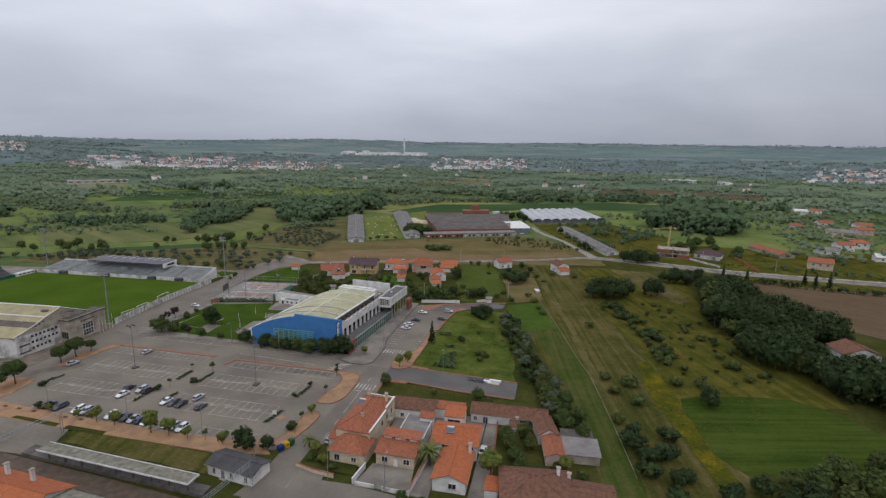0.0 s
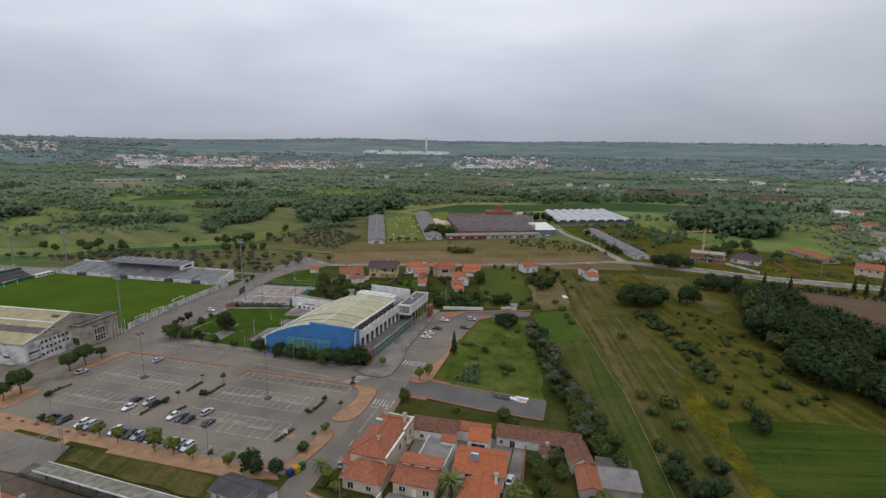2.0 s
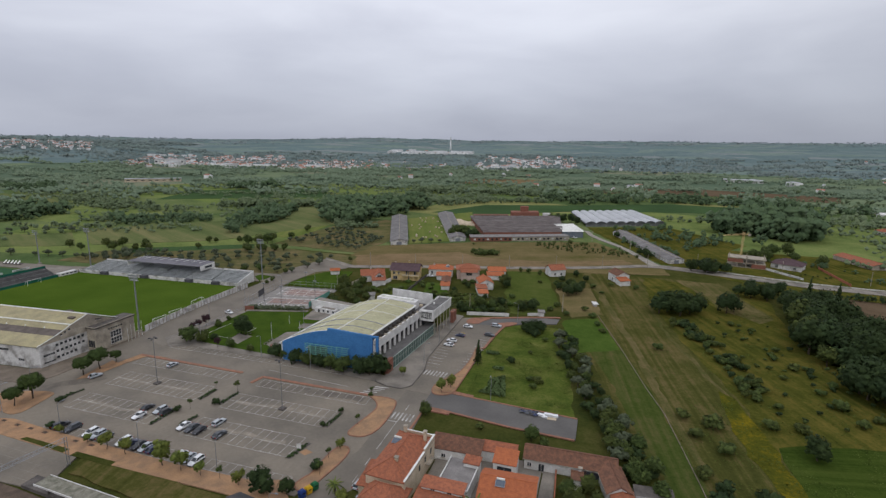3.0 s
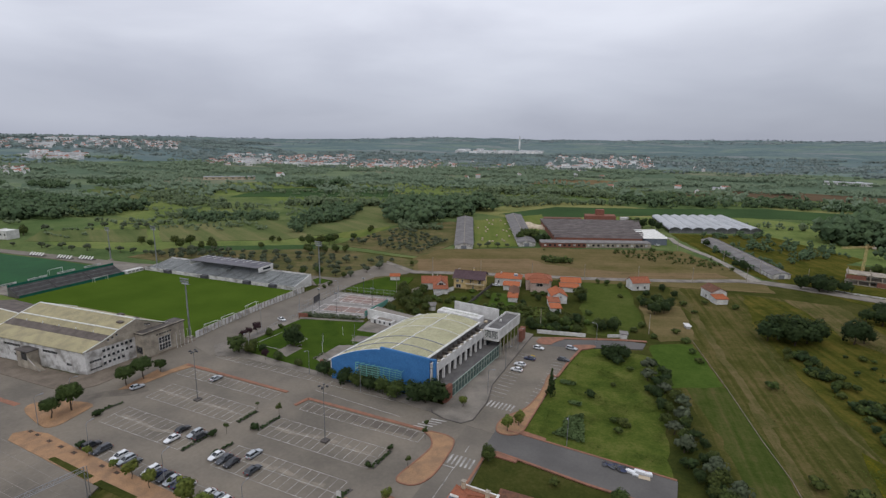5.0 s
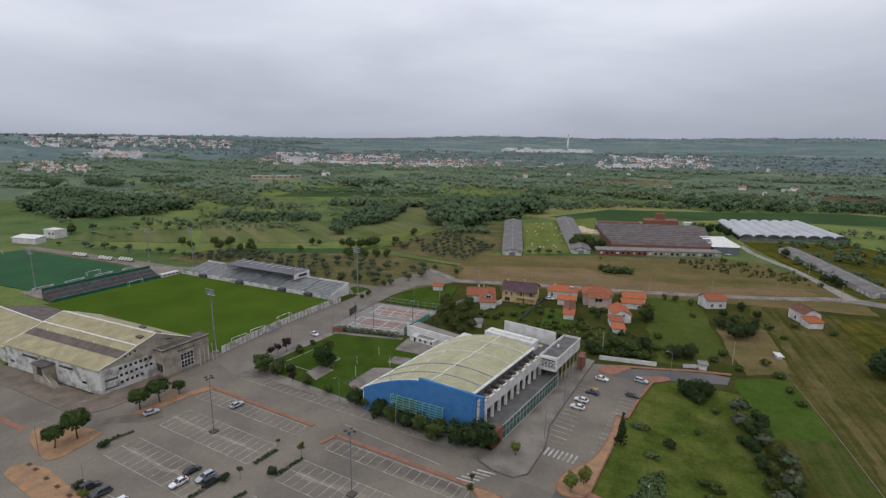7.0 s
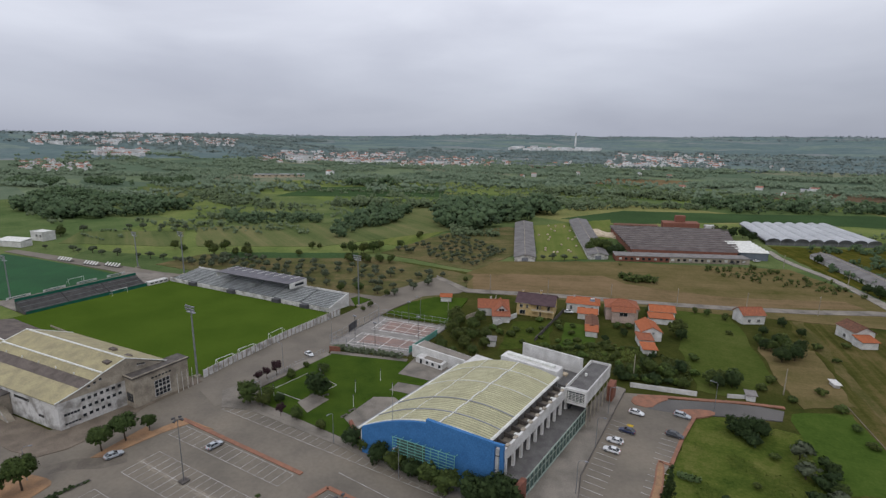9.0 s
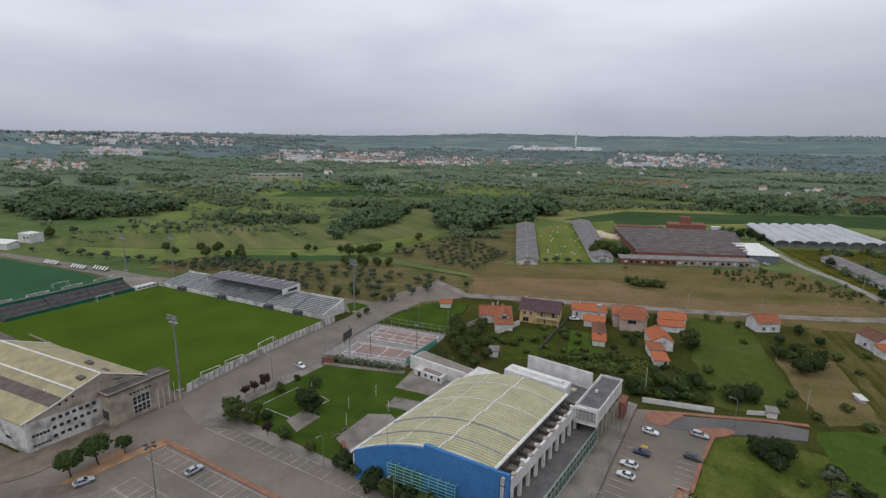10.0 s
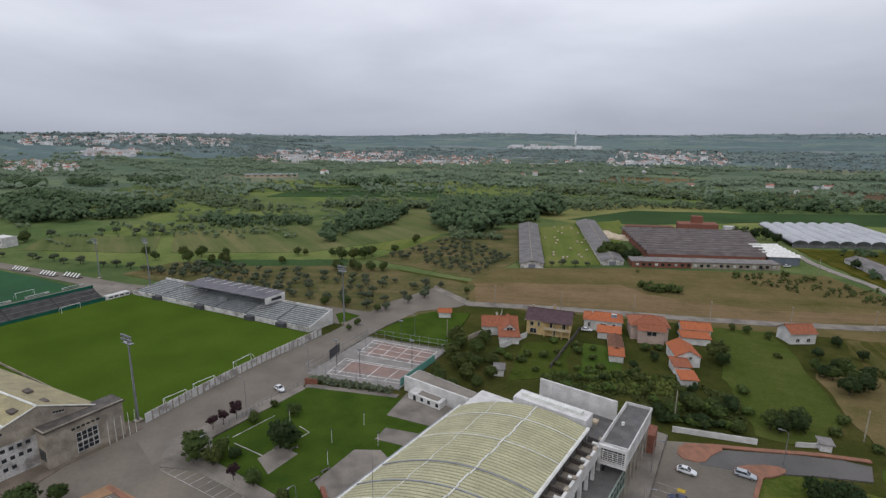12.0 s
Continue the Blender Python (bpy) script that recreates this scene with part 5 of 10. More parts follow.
COURTLINE = mat("white_court_paint", (0.68, 0.66, 0.63), (0.42, 0.4, 0.38), scale=0.5, fine=6, bump=0)
COURTS = [(-162.8, 219.2), (-132.2, 225.5), (-133.9, 257.6), (-165, 253.1)]
slab("court_ground", COURTS, -0.1, 0.42, COURTG, "grey hard court", "court")
REDS = [[(-155.2, 225.7), (-132.9, 231), (-133, 238), (-156.6, 233.5)], [(-156.4, 240.6), (-135.7, 243.7), (-136.7, 253.5), (-158.2, 250.9)]]
bm = bmesh.new()
for k, quad in enumerate(REDS):
    slab(("court_paint_south", "court_paint_north")[k], quad, 0.2, 0.45, COURT, "faded red court surface", "court")
    a, b, c, d = (Vector(p) for p in quad)

    def spot(u, v):
        p = a.lerp(b, u).lerp(d.lerp(c, u), v)
        return (p.x, p.y, 0.44)

    for v in ((-0.3, 0.0, 1.0, 1.15), (-0.12, 0.12, 0.5, 0.88, 1.1))[k]:
        bar(bm, spot(-0.12, v), spot(1.03, v), 0.3, 0.03)
    for u in ((-0.12, 0.02, 0.45, 0.72, 1.03), (-0.12, 0.06, 0.3, 0.55, 0.8, 1.03))[k]:
        bar(bm, spot(u, -0.3 if k == 0 else -0.12), spot(u, 1.15 if k == 0 else 1.1), 0.26, 0.034)
tagged(part("court_marking", bm, COURTLINE), "white painted court lines", "court marking", kind="structure")
fence = empty("court_fence", -150, 235)
corners = COURTS
for k, (a, b) in enumerate(zip(corners, corners[1:] + corners[:1])):
    n = 9
    for i in range(n):
        x, y = lerp(a[0], b[0], i / n) + 150, lerp(a[1], b[1], i / n) - 235
        bm = bmesh.new()
        rod(bm, (x, y, 0), (x, y, 3.8), 0.06)
        part("post", bm, STEEL, fence)
    for z in (0.7, 2.2, 3.75):
        bm = bmesh.new()
        rod(bm, (a[0] + 150, a[1] - 235, z), (b[0] + 150, b[1] - 235, z), 0.05, sides=4)
        part("rail", bm, STEEL, fence)
part("wind_screen", boxes((17.2, 17.3, -8, 12, 0.6, 3.0)), GREENFRAME, fence, "green mesh screen")
tagged(fence, "tall steel fence round the hard courts", "fence")
for x, y in ((-158, 228), (-147, 226), (-137, 240), (-150, 253)):
    lamp = empty("court_lamp", x, y, 0.4)
    bm = bmesh.new()
    rod(bm, (0, 0, 0), (0, 0, 9), 0.12, 0.07)
    part("pole", bm, DARKSTEEL, lamp)
    part("head", boxes((-0.8, 0.8, -0.2, 0.2, 8.9, 9.3)), STEEL, lamp)
    tagged(lamp, "dark floodlight pole beside the hard courts", "floodlight", "court lamps")
board = empty("scoreboard", -162.3, 232, 0.3, 102)
part("panel", boxes((-3.2, 3.2, -0.1, 0.1, 1.6, 4.6)), DARKSTEEL, board)
for s in (-2.6, 2.6):
    part("post", boxes((s - 0.1, s + 0.1, -0.08, 0.08, 0, 1.6)), STEEL, board)
tagged(board, "dark panel on posts beside the road", "sign board")
wallb = empty("brick_wall", -158.5, 214.2, 0, 21)
part("wall", boxes((0, 4, -0.15, 0.15, 0, 2.2)), BRICK, wallb)
tagged(wallb, "low red brick wall at the court corner", "wall")

# ---- stadium ----
slab("pitch", [(-178.7, 179.5), (-181.3, 212), (-181.5, 245), (-290, 238.6), (-293, 170), (-184, 173)], -0.2, 0.36, PITCHGRASS, "green football pitch", "football pitch")
slab("pitch_artificial", [(-322, 180), (-322, 231), (-356, 229.7), (-391, 226.5), (-432, 221), (-432, 165)], -0.2, 0.36, TURF, "dark green artificial football pitch", "football pitch")
slab("pavement_stadium", [(-292.8, 176), (-323, 176), (-322.5, 232), (-330, 236), (-308, 246), (-292, 244)], -0.1, 0.34, PAVING, "pale ground between the two pitches", "pavement")
slab("pavement_stadium_north", [(-304, 236), (-330, 234.5), (-397, 228.5), (-440, 224), (-440, 230.5), (-411, 234.5), (-362, 241), (-310, 247), (-250, 262), (-180, 276), (-172, 262), (-184, 258), (-292, 251.5)], -0.1, 0.33, ROADGREY, "pale ground behind the stands", "pavement")


def stadium_wall():
    thing = empty("stadium_wall", -178.3, 177.6)

    def at(s):
        y = 68.5 * s
        return Vector((-2.9 * (1 - max(0, 1 - s / 0.62) ** 1.6), y))

    for k in range(34):
        p, r = at(k / 34), at((k + 0.93) / 34)
        bm = bmesh.new()
        bar(bm, (p.x, p.y, 0), (r.x, r.y, 0), 0.22, 2.9)
        part("wall_panel", bm, OLDWHITE, thing)
        bm = bmesh.new()
        m = at((k + 0.965) / 34)
        box(bm, m.x - 0.2, m.x + 0.2, m.y - 0.17, m.y + 0.17, 0, 3.0)
        part("wall_post", bm, CONCRETE, thing)
    return tagged(thing, "long stained white wall of concrete panels", "wall")


stadium_wall()


def goal(x, y, turn, wide=7.32):
    thing = empty("football_goal", x, y, 0.36, turn)
    for s in (-wide / 2, wide / 2):
        bm = bmesh.new()
        rod(bm, (s, 0, 0), (s, 0, 2.44), 0.09)
        part("post", bm, SEAM, thing)
        bm = bmesh.new()
        rod(bm, (s, 0, 2.44), (s, 1.0, 2.3), 0.05)
        rod(bm, (s, 1.0, 2.3), (s, 2.0, 0), 0.05)
        part("stay", bm, SEAM, thing)
    bm = bmesh.new()
    rod(bm, (-wide / 2, 0, 2.44), (wide / 2, 0, 2.44), 0.09)
    part("crossbar", bm, SEAM, thing)
    return tagged(thing, "white metal football goal on the grass", "goal", "football goals")


goal(-185.0, 213.5, -86)
goal(-288.5, 212.5, 94)
for k in range(2):
    goal(-181.6 - 0.7 * k, 188 + 9.5 * k, -94, 6.5)
goal(-327, 212, 95)
goal(-425, 205, 95)


BENCHPALE = mat("pale_bench", (0.46, 0.47, 0.46), (0.34, 0.35, 0.345), scale=0.5, fine=4, bump=0)
STANDROOF = mat("purplish_grey_sheet", (0.155, 0.15, 0.165), (0.115, 0.112, 0.125), scale=0.3, fine=3, rough=0.6)


def stand_main():
    """North stand: stepped concrete rows with a roofed middle."""
    thing = empty("stand", -235, 247)
    o = Vector((-235, 247, 0))
    fl, fr, bl, br = Vector((-290.5, 239.8)), Vector((-187.6, 246.0)), Vector((-283.5, 251.5)), Vector((-186.0, 257.2))

    def q(u, v, z):
        p = fl.lerp(fr, u).lerp(bl.lerp(br, u), v)
        return Vector((p.x - o.x, p.y - o.y, z))

    rows = 11
    for k in range(rows):
        v0, v1 = k / rows, (k + 1) / rows
        z = 1.5 + 0.4 * k
        for c in range(6):
            u0, u1 = c / 6 + 0.004, (c + 1) / 6 - 0.004
            bm = bmesh.new()
            hexa(bm, [q(u0, v0, 0 if k == 0 else z - 0.9), q(u1, v0, 0 if k == 0 else z - 0.9), q(u1, v1, z - 0.9), q(u0, v1, z - 0.9)], [q(u0, v0, z), q(u1, v0, z), q(u1, v1, z), q(u0, v1, z)])
            part("step", bm, STAND, thing)
            bm = bmesh.new()
            hexa(bm, [q(u0, v0 + 0.045, z), q(u1, v0 + 0.045, z), q(u1, v0 + 0.075, z), q(u0, v0 + 0.075, z)], [q(u0, v0 + 0.045, z + 0.1), q(u1, v0 + 0.045, z + 0.1), q(u1, v0 + 0.075, z + 0.1), q(u0, v0 + 0.075, z + 0.1)])
            part("bench", bm, BENCHPALE if c not in (2, 3) else STEEL, thing)
    bm = bmesh.new()
    hexa(bm, [q(0, -0.03, 0), q(1, -0.03, 0), q(1, -0.005, 0), q(0, -0.005, 0)], [q(0, -0.03, 2.0), q(1, -0.03, 2.0), q(1, -0.005, 2.0), q(0, -0.005, 2.0)])
    part("front_wall", bm, OLDWHITE, thing, "white front wall")
    bm = bmesh.new()
    hexa(bm, [q(0, 1.0, 0), q(1, 1.0, 0), q(1, 1.03, 0), q(0, 1.03, 0)], [q(0, 1.0, 6.2), q(1, 1.0, 6.2), q(1, 1.03, 6.2), q(0, 1.03, 6.2)])
    part("back_wall", bm, OLDWHITE, thing)
    bm = bmesh.new()
    hexa(bm, [q(1.0, 0, 0), q(1.0, 1.03, 0), q(1.004, 1.03, 0), q(1.004, 0, 0)], [q(1.0, 0, 2.0), q(1.0, 1.03, 6.3), q(1.004, 1.03, 6.3), q(1.004, 0, 2.0)])
    part("end_wall", bm, WHITEW, thing)
    for u in (0.42, 0.7, 0.16, 0.86):
        bm = bmesh.new()
        hexa(bm, [q(u, -0.16, 0), q(u + 0.04, -0.16, 0), q(u + 0.04, -0.04, 0), q(u, -0.04, 0)], [q(u, -0.16, 1.9), q(u + 0.04, -0.16, 1.9), q(u + 0.04, -0.04, 2.2), q(u, -0.04, 2.2)])
        part("dugout", bm, DARKSTEEL, thing)
    # roof over the middle
    for c in range(9):
        u0, u1 = 0.26 + 0.0525 * c, 0.26 + 0.0525 * (c + 0.97)
        bm = bmesh.new()
        hexa(bm, [q(u0, 0.36, 7.9), q(u1, 0.36, 7.9), q(u1, 1.2, 9.1), q(u0, 1.2, 9.1)], [q(u0, 0.36, 8.1), q(u1, 0.36, 8.1), q(u1, 1.2, 9.3), q(u0, 1.2, 9.3)])
        part("roof_sheet", bm, STANDROOF, thing, "purplish grey sheet roof")
        bm = bmesh.new()
        rod(bm, q(u0, 0.8, 8.85), q(u0 + 0.008, 1.2, 9.42), 0.09, sides=4)
        part("roof_rib", bm, SEAM, thing)
        bm = bmesh.new()
        rod(bm, q(u0, 1.05, 0), q(u0, 1.05, 9), 0.16)
        part("column", bm, STEEL, thing)
    for u in (0.258, 0.734):
        bm = bmesh.new()
        hexa(bm, [q(u, 0.4, 5.5), q(u, 1.15, 6), q(u + 0.003, 1.15, 6), q(u + 0.003, 0.4, 5.5)], [q(u, 0.4, 8.0), q(u, 1.15, 9.2), q(u + 0.003, 1.15, 9.2), q(u + 0.003, 0.4, 8.0)])
        part("roof_end", bm, WHITEW, thing)
        bm = bmesh.new()
        hexa(bm, [q(u + 0.0035, 0.62, 6.6), q(u + 0.0035, 1.0, 6.8), q(u + 0.0045, 1.0, 6.8), q(u + 0.0045, 0.62, 6.6)], [q(u + 0.0035, 0.62, 7.6), q(u + 0.0035, 1.0, 8.0), q(u + 0.0045, 1.0, 8.0), q(u + 0.0045, 0.62, 7.6)])
        part("end_window", bm, GLASS, thing)
    bm = bmesh.new()
    hexa(bm, [q(0.47, 0.45, 3), q(0.51, 0.45, 3), q(0.51, 0.7, 4), q(0.47, 0.7, 4)], [q(0.47, 0.45, 5), q(0.51, 0.45, 5), q(0.51, 0.7, 5), q(0.47, 0.7, 5)])
    part("stair_box", bm, STAND, thing)
    for k in range(6):
        bm = bmesh.new()
        p = q(0.955 + 0.009 * k, -0.12, 0)
        rod(bm, p, p + Vector((0, 0, 4.5)), 0.06)
        part("net_post", bm, STEEL, thing)
    return tagged(thing, "grey concrete stand with roofed middle and white walls", "grandstand")


stand_main()


def stand_west():
    thing = empty("terrace_stand", -299, 212)
    rows = 9
    for k in range(rows):
        x = 6.5 - 0.95 * k
        for c in range(3):
            y0, y1 = -36 + 17.3 * c, -36 + 17.3 * (c + 1) - 0.2
            z = 1.0 + 0.42 * k
            bm = bmesh.new()
            hexa(bm, [(x - 0.95, y0, 0), (x, y0, 0), (x, y1, 0), (x - 0.95, y1, 0)], [(x - 0.95, y0, z), (x, y0, z), (x, y1, z), (x - 0.95, y1, z)])
            part("step", bm, SEATDARK, thing)
            bm = bmesh.new()
            box(bm, x - 0.7, x - 0.45, y0 + 0.3, y1 - 0.3, z, z + 0.12)
            part("bench", bm, STAND if k % 3 == 1 else SEATDARK, thing)
    part("front_board", boxes((6.7, 6.85, -36, 16, 0, 1.5)), GREENBOARD, thing, "green front board")
    part("back_board", boxes((-2.4, -2.2, -36, 16, 0, 5.6)), GREENBOARD, thing, "green back board")
    part("side_wall", boxes((5.5, 8.5, 16, 26, 0, 1.9)), WHITEW, thing, "white hut wall")
    for k in range(4):
        part("hut_window", boxes((8.5, 8.53, 16.8 + 2.4 * k, 18.4 + 2.4 * k, 0.9, 1.5)), GLASS, thing)
    thing.matrix_basis = pose(-299, 212, 0, 0, 0, 0)
    return tagged(thing, "dark stepped terrace with green boards", "grandstand")


stand_west()
for y in (185, 200, 215, 230):
    ad = empty("advert_board", -321.5 - 0.05 * (y - 185), y, 0.35, 95)
    part("panel", boxes((-5, 5, -0.05, 0.05, 0.1, 1.1)), WHITEW, ad)
    part("stripe", boxes((-4, 3, -0.07, -0.05, 0.4, 0.75)), GREENBOARD, ad)
    tagged(ad, "white advertising board along the artificial pitch", "board", "advert boards")


def flood_tower(x, y, high, heads):
    thing = empty("floodlight_tower", x, y)
    bm = bmesh.new()
    rod(bm, (0, 0, 0), (0, 0, high), 0.36, 0.2, 8)
    part("mast", bm, STEEL, thing, "grey steel mast")
    part("platform", boxes((-1.8, 1.8, -0.5, 0.5, high - 1.4, high - 1.2)), STEEL, thing)
    for k in range(heads):
        s = -1.8 + 3.6 * k / (heads - 1)
        for z in (high - 0.6, high + 0.4):
            part("lamp_head", boxes((s - 0.3, s + 0.3, -0.55, -0.2, z, z + 0.55)), STEEL, thing)
    part("base", boxes((-0.9, 0.9, -0.9, 0.9, 0, 0.7)), CONCRETE, thing)
    return tagged(thing, "tall grey steel floodlight tower with lamp heads", "floodlight", "stadium floodlights")


flood_tower(-181.0, 177.2, 23.2, 5)
flood_tower(-181.5, 259.5, 23, 5)
flood_tower(-296, 251, 23, 5)
flood_tower(-322, 182, 20, 4)
flood_tower(-331, 246, 20, 4)


# low fence between the lawn and the road
rail = empty("lawn_fence", -159, 200)
LINE = [(-158.6, 186.4), (-159.6, 199), (-159.2, 213.5)]
for (a, b), (c, d) in zip(LINE, LINE[1:]):
    for k in range(9):
        x, y = lerp(a, c, k / 9) + 159, lerp(b, d, k / 9) - 200
        part("post", rod(bmesh.new(), (x, y, 0.3), (x, y, 1.9), 0.05), STEEL, rail)
    for z in (1.0, 1.85):
        part("rail", rod(bmesh.new(), (a + 159, b - 200, z), (c + 159, d - 200, z), 0.035, sides=4), STEEL, rail)
tagged(rail, "low grey steel fence between lawn and road", "fence")
for x, y in ((-381.6, 232.1), (-358.5, 235.1), (-344.6, 239.7)):
    rack = empty("slatted_rack", x, y, 0.33, 8)
    part("base", boxes((-6, 6, -1.2, 1.2, 0, 0.5)), DARKCON, rack)
    for k in range(5):
        part("slat", hexa(bmesh.new(), [(-5.4 + 2.4 * k, -1.2, 0.5), (-4.4 + 2.4 * k, -1.2, 0.5), (-4.9 + 2.4 * k, 1.2, 1.9), (-5.9 + 2.4 * k, 1.2, 1.9)], [(-5.4 + 2.4 * k, -1.2, 0.62), (-4.4 + 2.4 * k, -1.2, 0.62), (-4.9 + 2.4 * k, 1.2, 2.02), (-5.9 + 2.4 * k, 1.2, 2.02)]), SEAM, rack)
    tagged(rack, "white sloping slatted rack beside the lane", "rack", "slatted racks")

# ---- houses ----
def roof_mesh(w, d, z, rise, kind, over, thick=0.18):
    """A roof over a w x d plan with its ridge along x: four solid slopes as separate meshes, and the ridge line."""
    x, y = w / 2 + over, d / 2 + over
    z -= rise * over / (d / 2)
    top = z + rise * (y / (d / 2))
    rx = x if kind == "gable" else max(0.4, x - y)
    faces = [[(-x, -y, z), (x, -y, z), (rx, 0, top), (-rx, 0, top)], [(x, y, z), (-x, y, z), (-rx, 0, top), (rx, 0, top)]]
    if kind == "hip":
        faces += [[(x, -y, z), (x, y, z), (rx, 0, top)], [(-x, y, z), (-x, -y, z), (-rx, 0, top)]]
    out = []
    for f in faces:
        out.append(hexa(bmesh.new(), f, [(a, b, c + thick) for a, b, c in f]))
    return out, rx, top + thick


def window_part(thing, side, at, z, w, h, W, D, pane=GLASS, frame_m=WHITEW, shutter=None):
    """A window in the wall 's', 'n', 'e' or 'w' of a W x D plan: pane, frame and sill."""
    turn = {"s": 0, "e": 90, "n": 180, "w": 270}[side]
    depth = D / 2 if side in "sn" else W / 2
    m = pose(0, 0, 0, 0, 0, turn)

    def placed(bm):
        bm.transform(m)
        return bm

    win = part("window", placed(boxes((at - w / 2, at + w / 2, -depth - 0.03, -depth + 0.1, z, z + h))), pane, thing)
    e = 0.1
    part("frame", placed(boxes((at - w / 2 - e, at - w / 2, -depth - 0.07, -depth, z - e, z + h + e), (at + w / 2, at + w / 2 + e, -depth - 0.07, -depth, z - e, z + h + e), (at - w / 2, at + w / 2, -depth - 0.07, -depth, z + h, z + h + e), (at - 0.04, at + 0.04, -depth - 0.06, -depth, z, z + h))), frame_m, win)
    part("sill", placed(boxes((at - w / 2 - 0.2, at + w / 2 + 0.2, -depth - 0.18, -depth, z - e - 0.1, z - e))), CONCRETE, win)
    if shutter:
        for s in (-1, 1):
            part("shutter", placed(boxes((at + s * (w * 0.75) - w / 4, at + s * (w * 0.75) + w / 4, -depth - 0.1, -depth - 0.02, z, z + h))), shutter, win)


SHUTBLUE = mat("dark_collector_glass", (0.09, 0.11, 0.14), (0.07, 0.085, 0.11), rough=0.2, spec=0.5, bump=0)


def house(name, label, x, y, turn, w, d, h, rise, kind, wall_m, roof_m, over=0.45, wins=(), door=None, chimneys=(), z=0.0, group="", cat="house", gable_turn=False, shutter=None, panel=None):
    thing = empty(name, x, y, z, turn)
    part("wall", boxes((-w / 2, w / 2, -d / 2, d / 2, 0, h)), wall_m, thing)
    if kind in ("gable", "hip"):
        W, D = (d, w) if gable_turn else (w, d)
        slopes, rx, top = roof_mesh(W, D, h, rise, kind, over)
        spin = pose(0, 0, 0, 0, 0, 90 if gable_turn else 0)
        for bm in slopes:
            bm.transform(spin)
            part("roof_slope", bm, roof_m, thing)
        bm = rod(bmesh.new(), (-rx, 0, top), (rx, 0, top), 0.16, sides=6)
        bm.transform(spin)
        part("ridge", bm, roof_m, thing)
        if kind == "hip":
            for sx in (-1, 1):
                for sy in (-1, 1):
                    bm = rod(bmesh.new(), (sx * rx, 0, top), (sx * (W / 2 + over), sy * (D / 2 + over), h - rise * over / (D / 2) + 0.2), 0.13, sides=5)
                    bm.transform(spin)
                    part("hip_ridge", bm, roof_m, thing)
        else:
            for s in (-1, 1):
                bm = bmesh.new()
                a = s * W / 2
                hexa(bm, [(a, -D / 2, h), (a, D / 2, h), (a, 0, h + rise)], [(a - s * 0.25, -D / 2, h), (a - s * 0.25, D / 2, h), (a - s * 0.25, 0, h + rise)])
                bm.transform(spin)
                part("gable", bm, wall_m, thing)
        for s in (-1, 1):
            bm = bmesh.new()
            rod(bm, (-W / 2 - over, s * (D / 2 + over), h - rise * over / (D / 2)), (W / 2 + over, s * (D / 2 + over), h - rise * over / (D / 2)), 0.09, sides=5)
            bm.transform(spin)
            part("gutter", bm, CONCRETE, thing)
    elif kind == "flat":
        part("roof_slab", boxes((-w / 2 - 0.1, w / 2 + 0.1, -d / 2 - 0.1, d / 2 + 0.1, h, h + 0.2)), roof_m, thing)
        part("parapet", boxes((-w / 2 - 0.1, w / 2 + 0.1, -d / 2 - 0.12, -d / 2 + 0.1, h + 0.2, h + 0.6), (-w / 2 - 0.12, -w / 2 + 0.1, -d / 2 + 0.1, d / 2 + 0.1, h + 0.2, h + 0.6), (w / 2 - 0.1, w / 2 + 0.12, -d / 2 + 0.1, d / 2 + 0.1, h + 0.2, h + 0.6)), wall_m, thing)
    elif kind == "mono":
        f = [(-w / 2 - over, -d / 2 - over, h), (w / 2 + over, -d / 2 - over, h), (w / 2 + over, d / 2 + over, h + rise), (-w / 2 - over, d / 2 + over, h + rise)]
        part("roof_slope", hexa(bmesh.new(), f, [(a, b, c + 0.18) for a, b, c in f]), roof_m, thing)
        part("back_wall", hexa(bmesh.new(), [(-w / 2, d / 2 - 0.3, h - 0.1), (w / 2, d / 2 - 0.3, h - 0.1), (w / 2, d / 2, h - 0.1), (-w / 2, d / 2, h - 0.1)], [(-w / 2, d / 2 - 0.3, h + rise * 0.94), (w / 2, d / 2 - 0.3, h + rise * 0.94), (w / 2, d / 2, h + rise * 0.96), (-w / 2, d / 2, h + rise * 0.96)]), wall_m, thing)
    for side, at, zz, ww, hh in wins:
        window_part(thing, side, at, zz, ww, hh, w, d, shutter=shutter)
    if door:
        side, at, dm = door
        turn2 = {"s": 0, "e": 90, "n": 180, "w": 270}[side]
        depth = d / 2 if side in "sn" else w / 2
        bm = boxes((at - 0.5, at + 0.5, -depth - 0.05, -depth + 0.1, 0.05, 2.15))
        bm.transform(pose(0, 0, 0, 0, 0, turn2))
        part("door", bm, dm, thing)
        bm = boxes((at - 0.8, at + 0.8, -depth - 0.6, -depth, 0, 0.15))
        bm.transform(pose(0, 0, 0, 0, 0, turn2))
        part("doorstep", bm, CONCRETE, thing)
    for cx, cy, ch in chimneys:
        stack = part("chimney", boxes((cx - 0.35, cx + 0.35, cy - 0.35, cy + 0.35, h, ch)), wall_m, thing)
        part("chimney_cap", boxes((cx - 0.5, cx + 0.5, cy - 0.5, cy + 0.5, ch, ch + 0.15)), CONCRETE, stack)
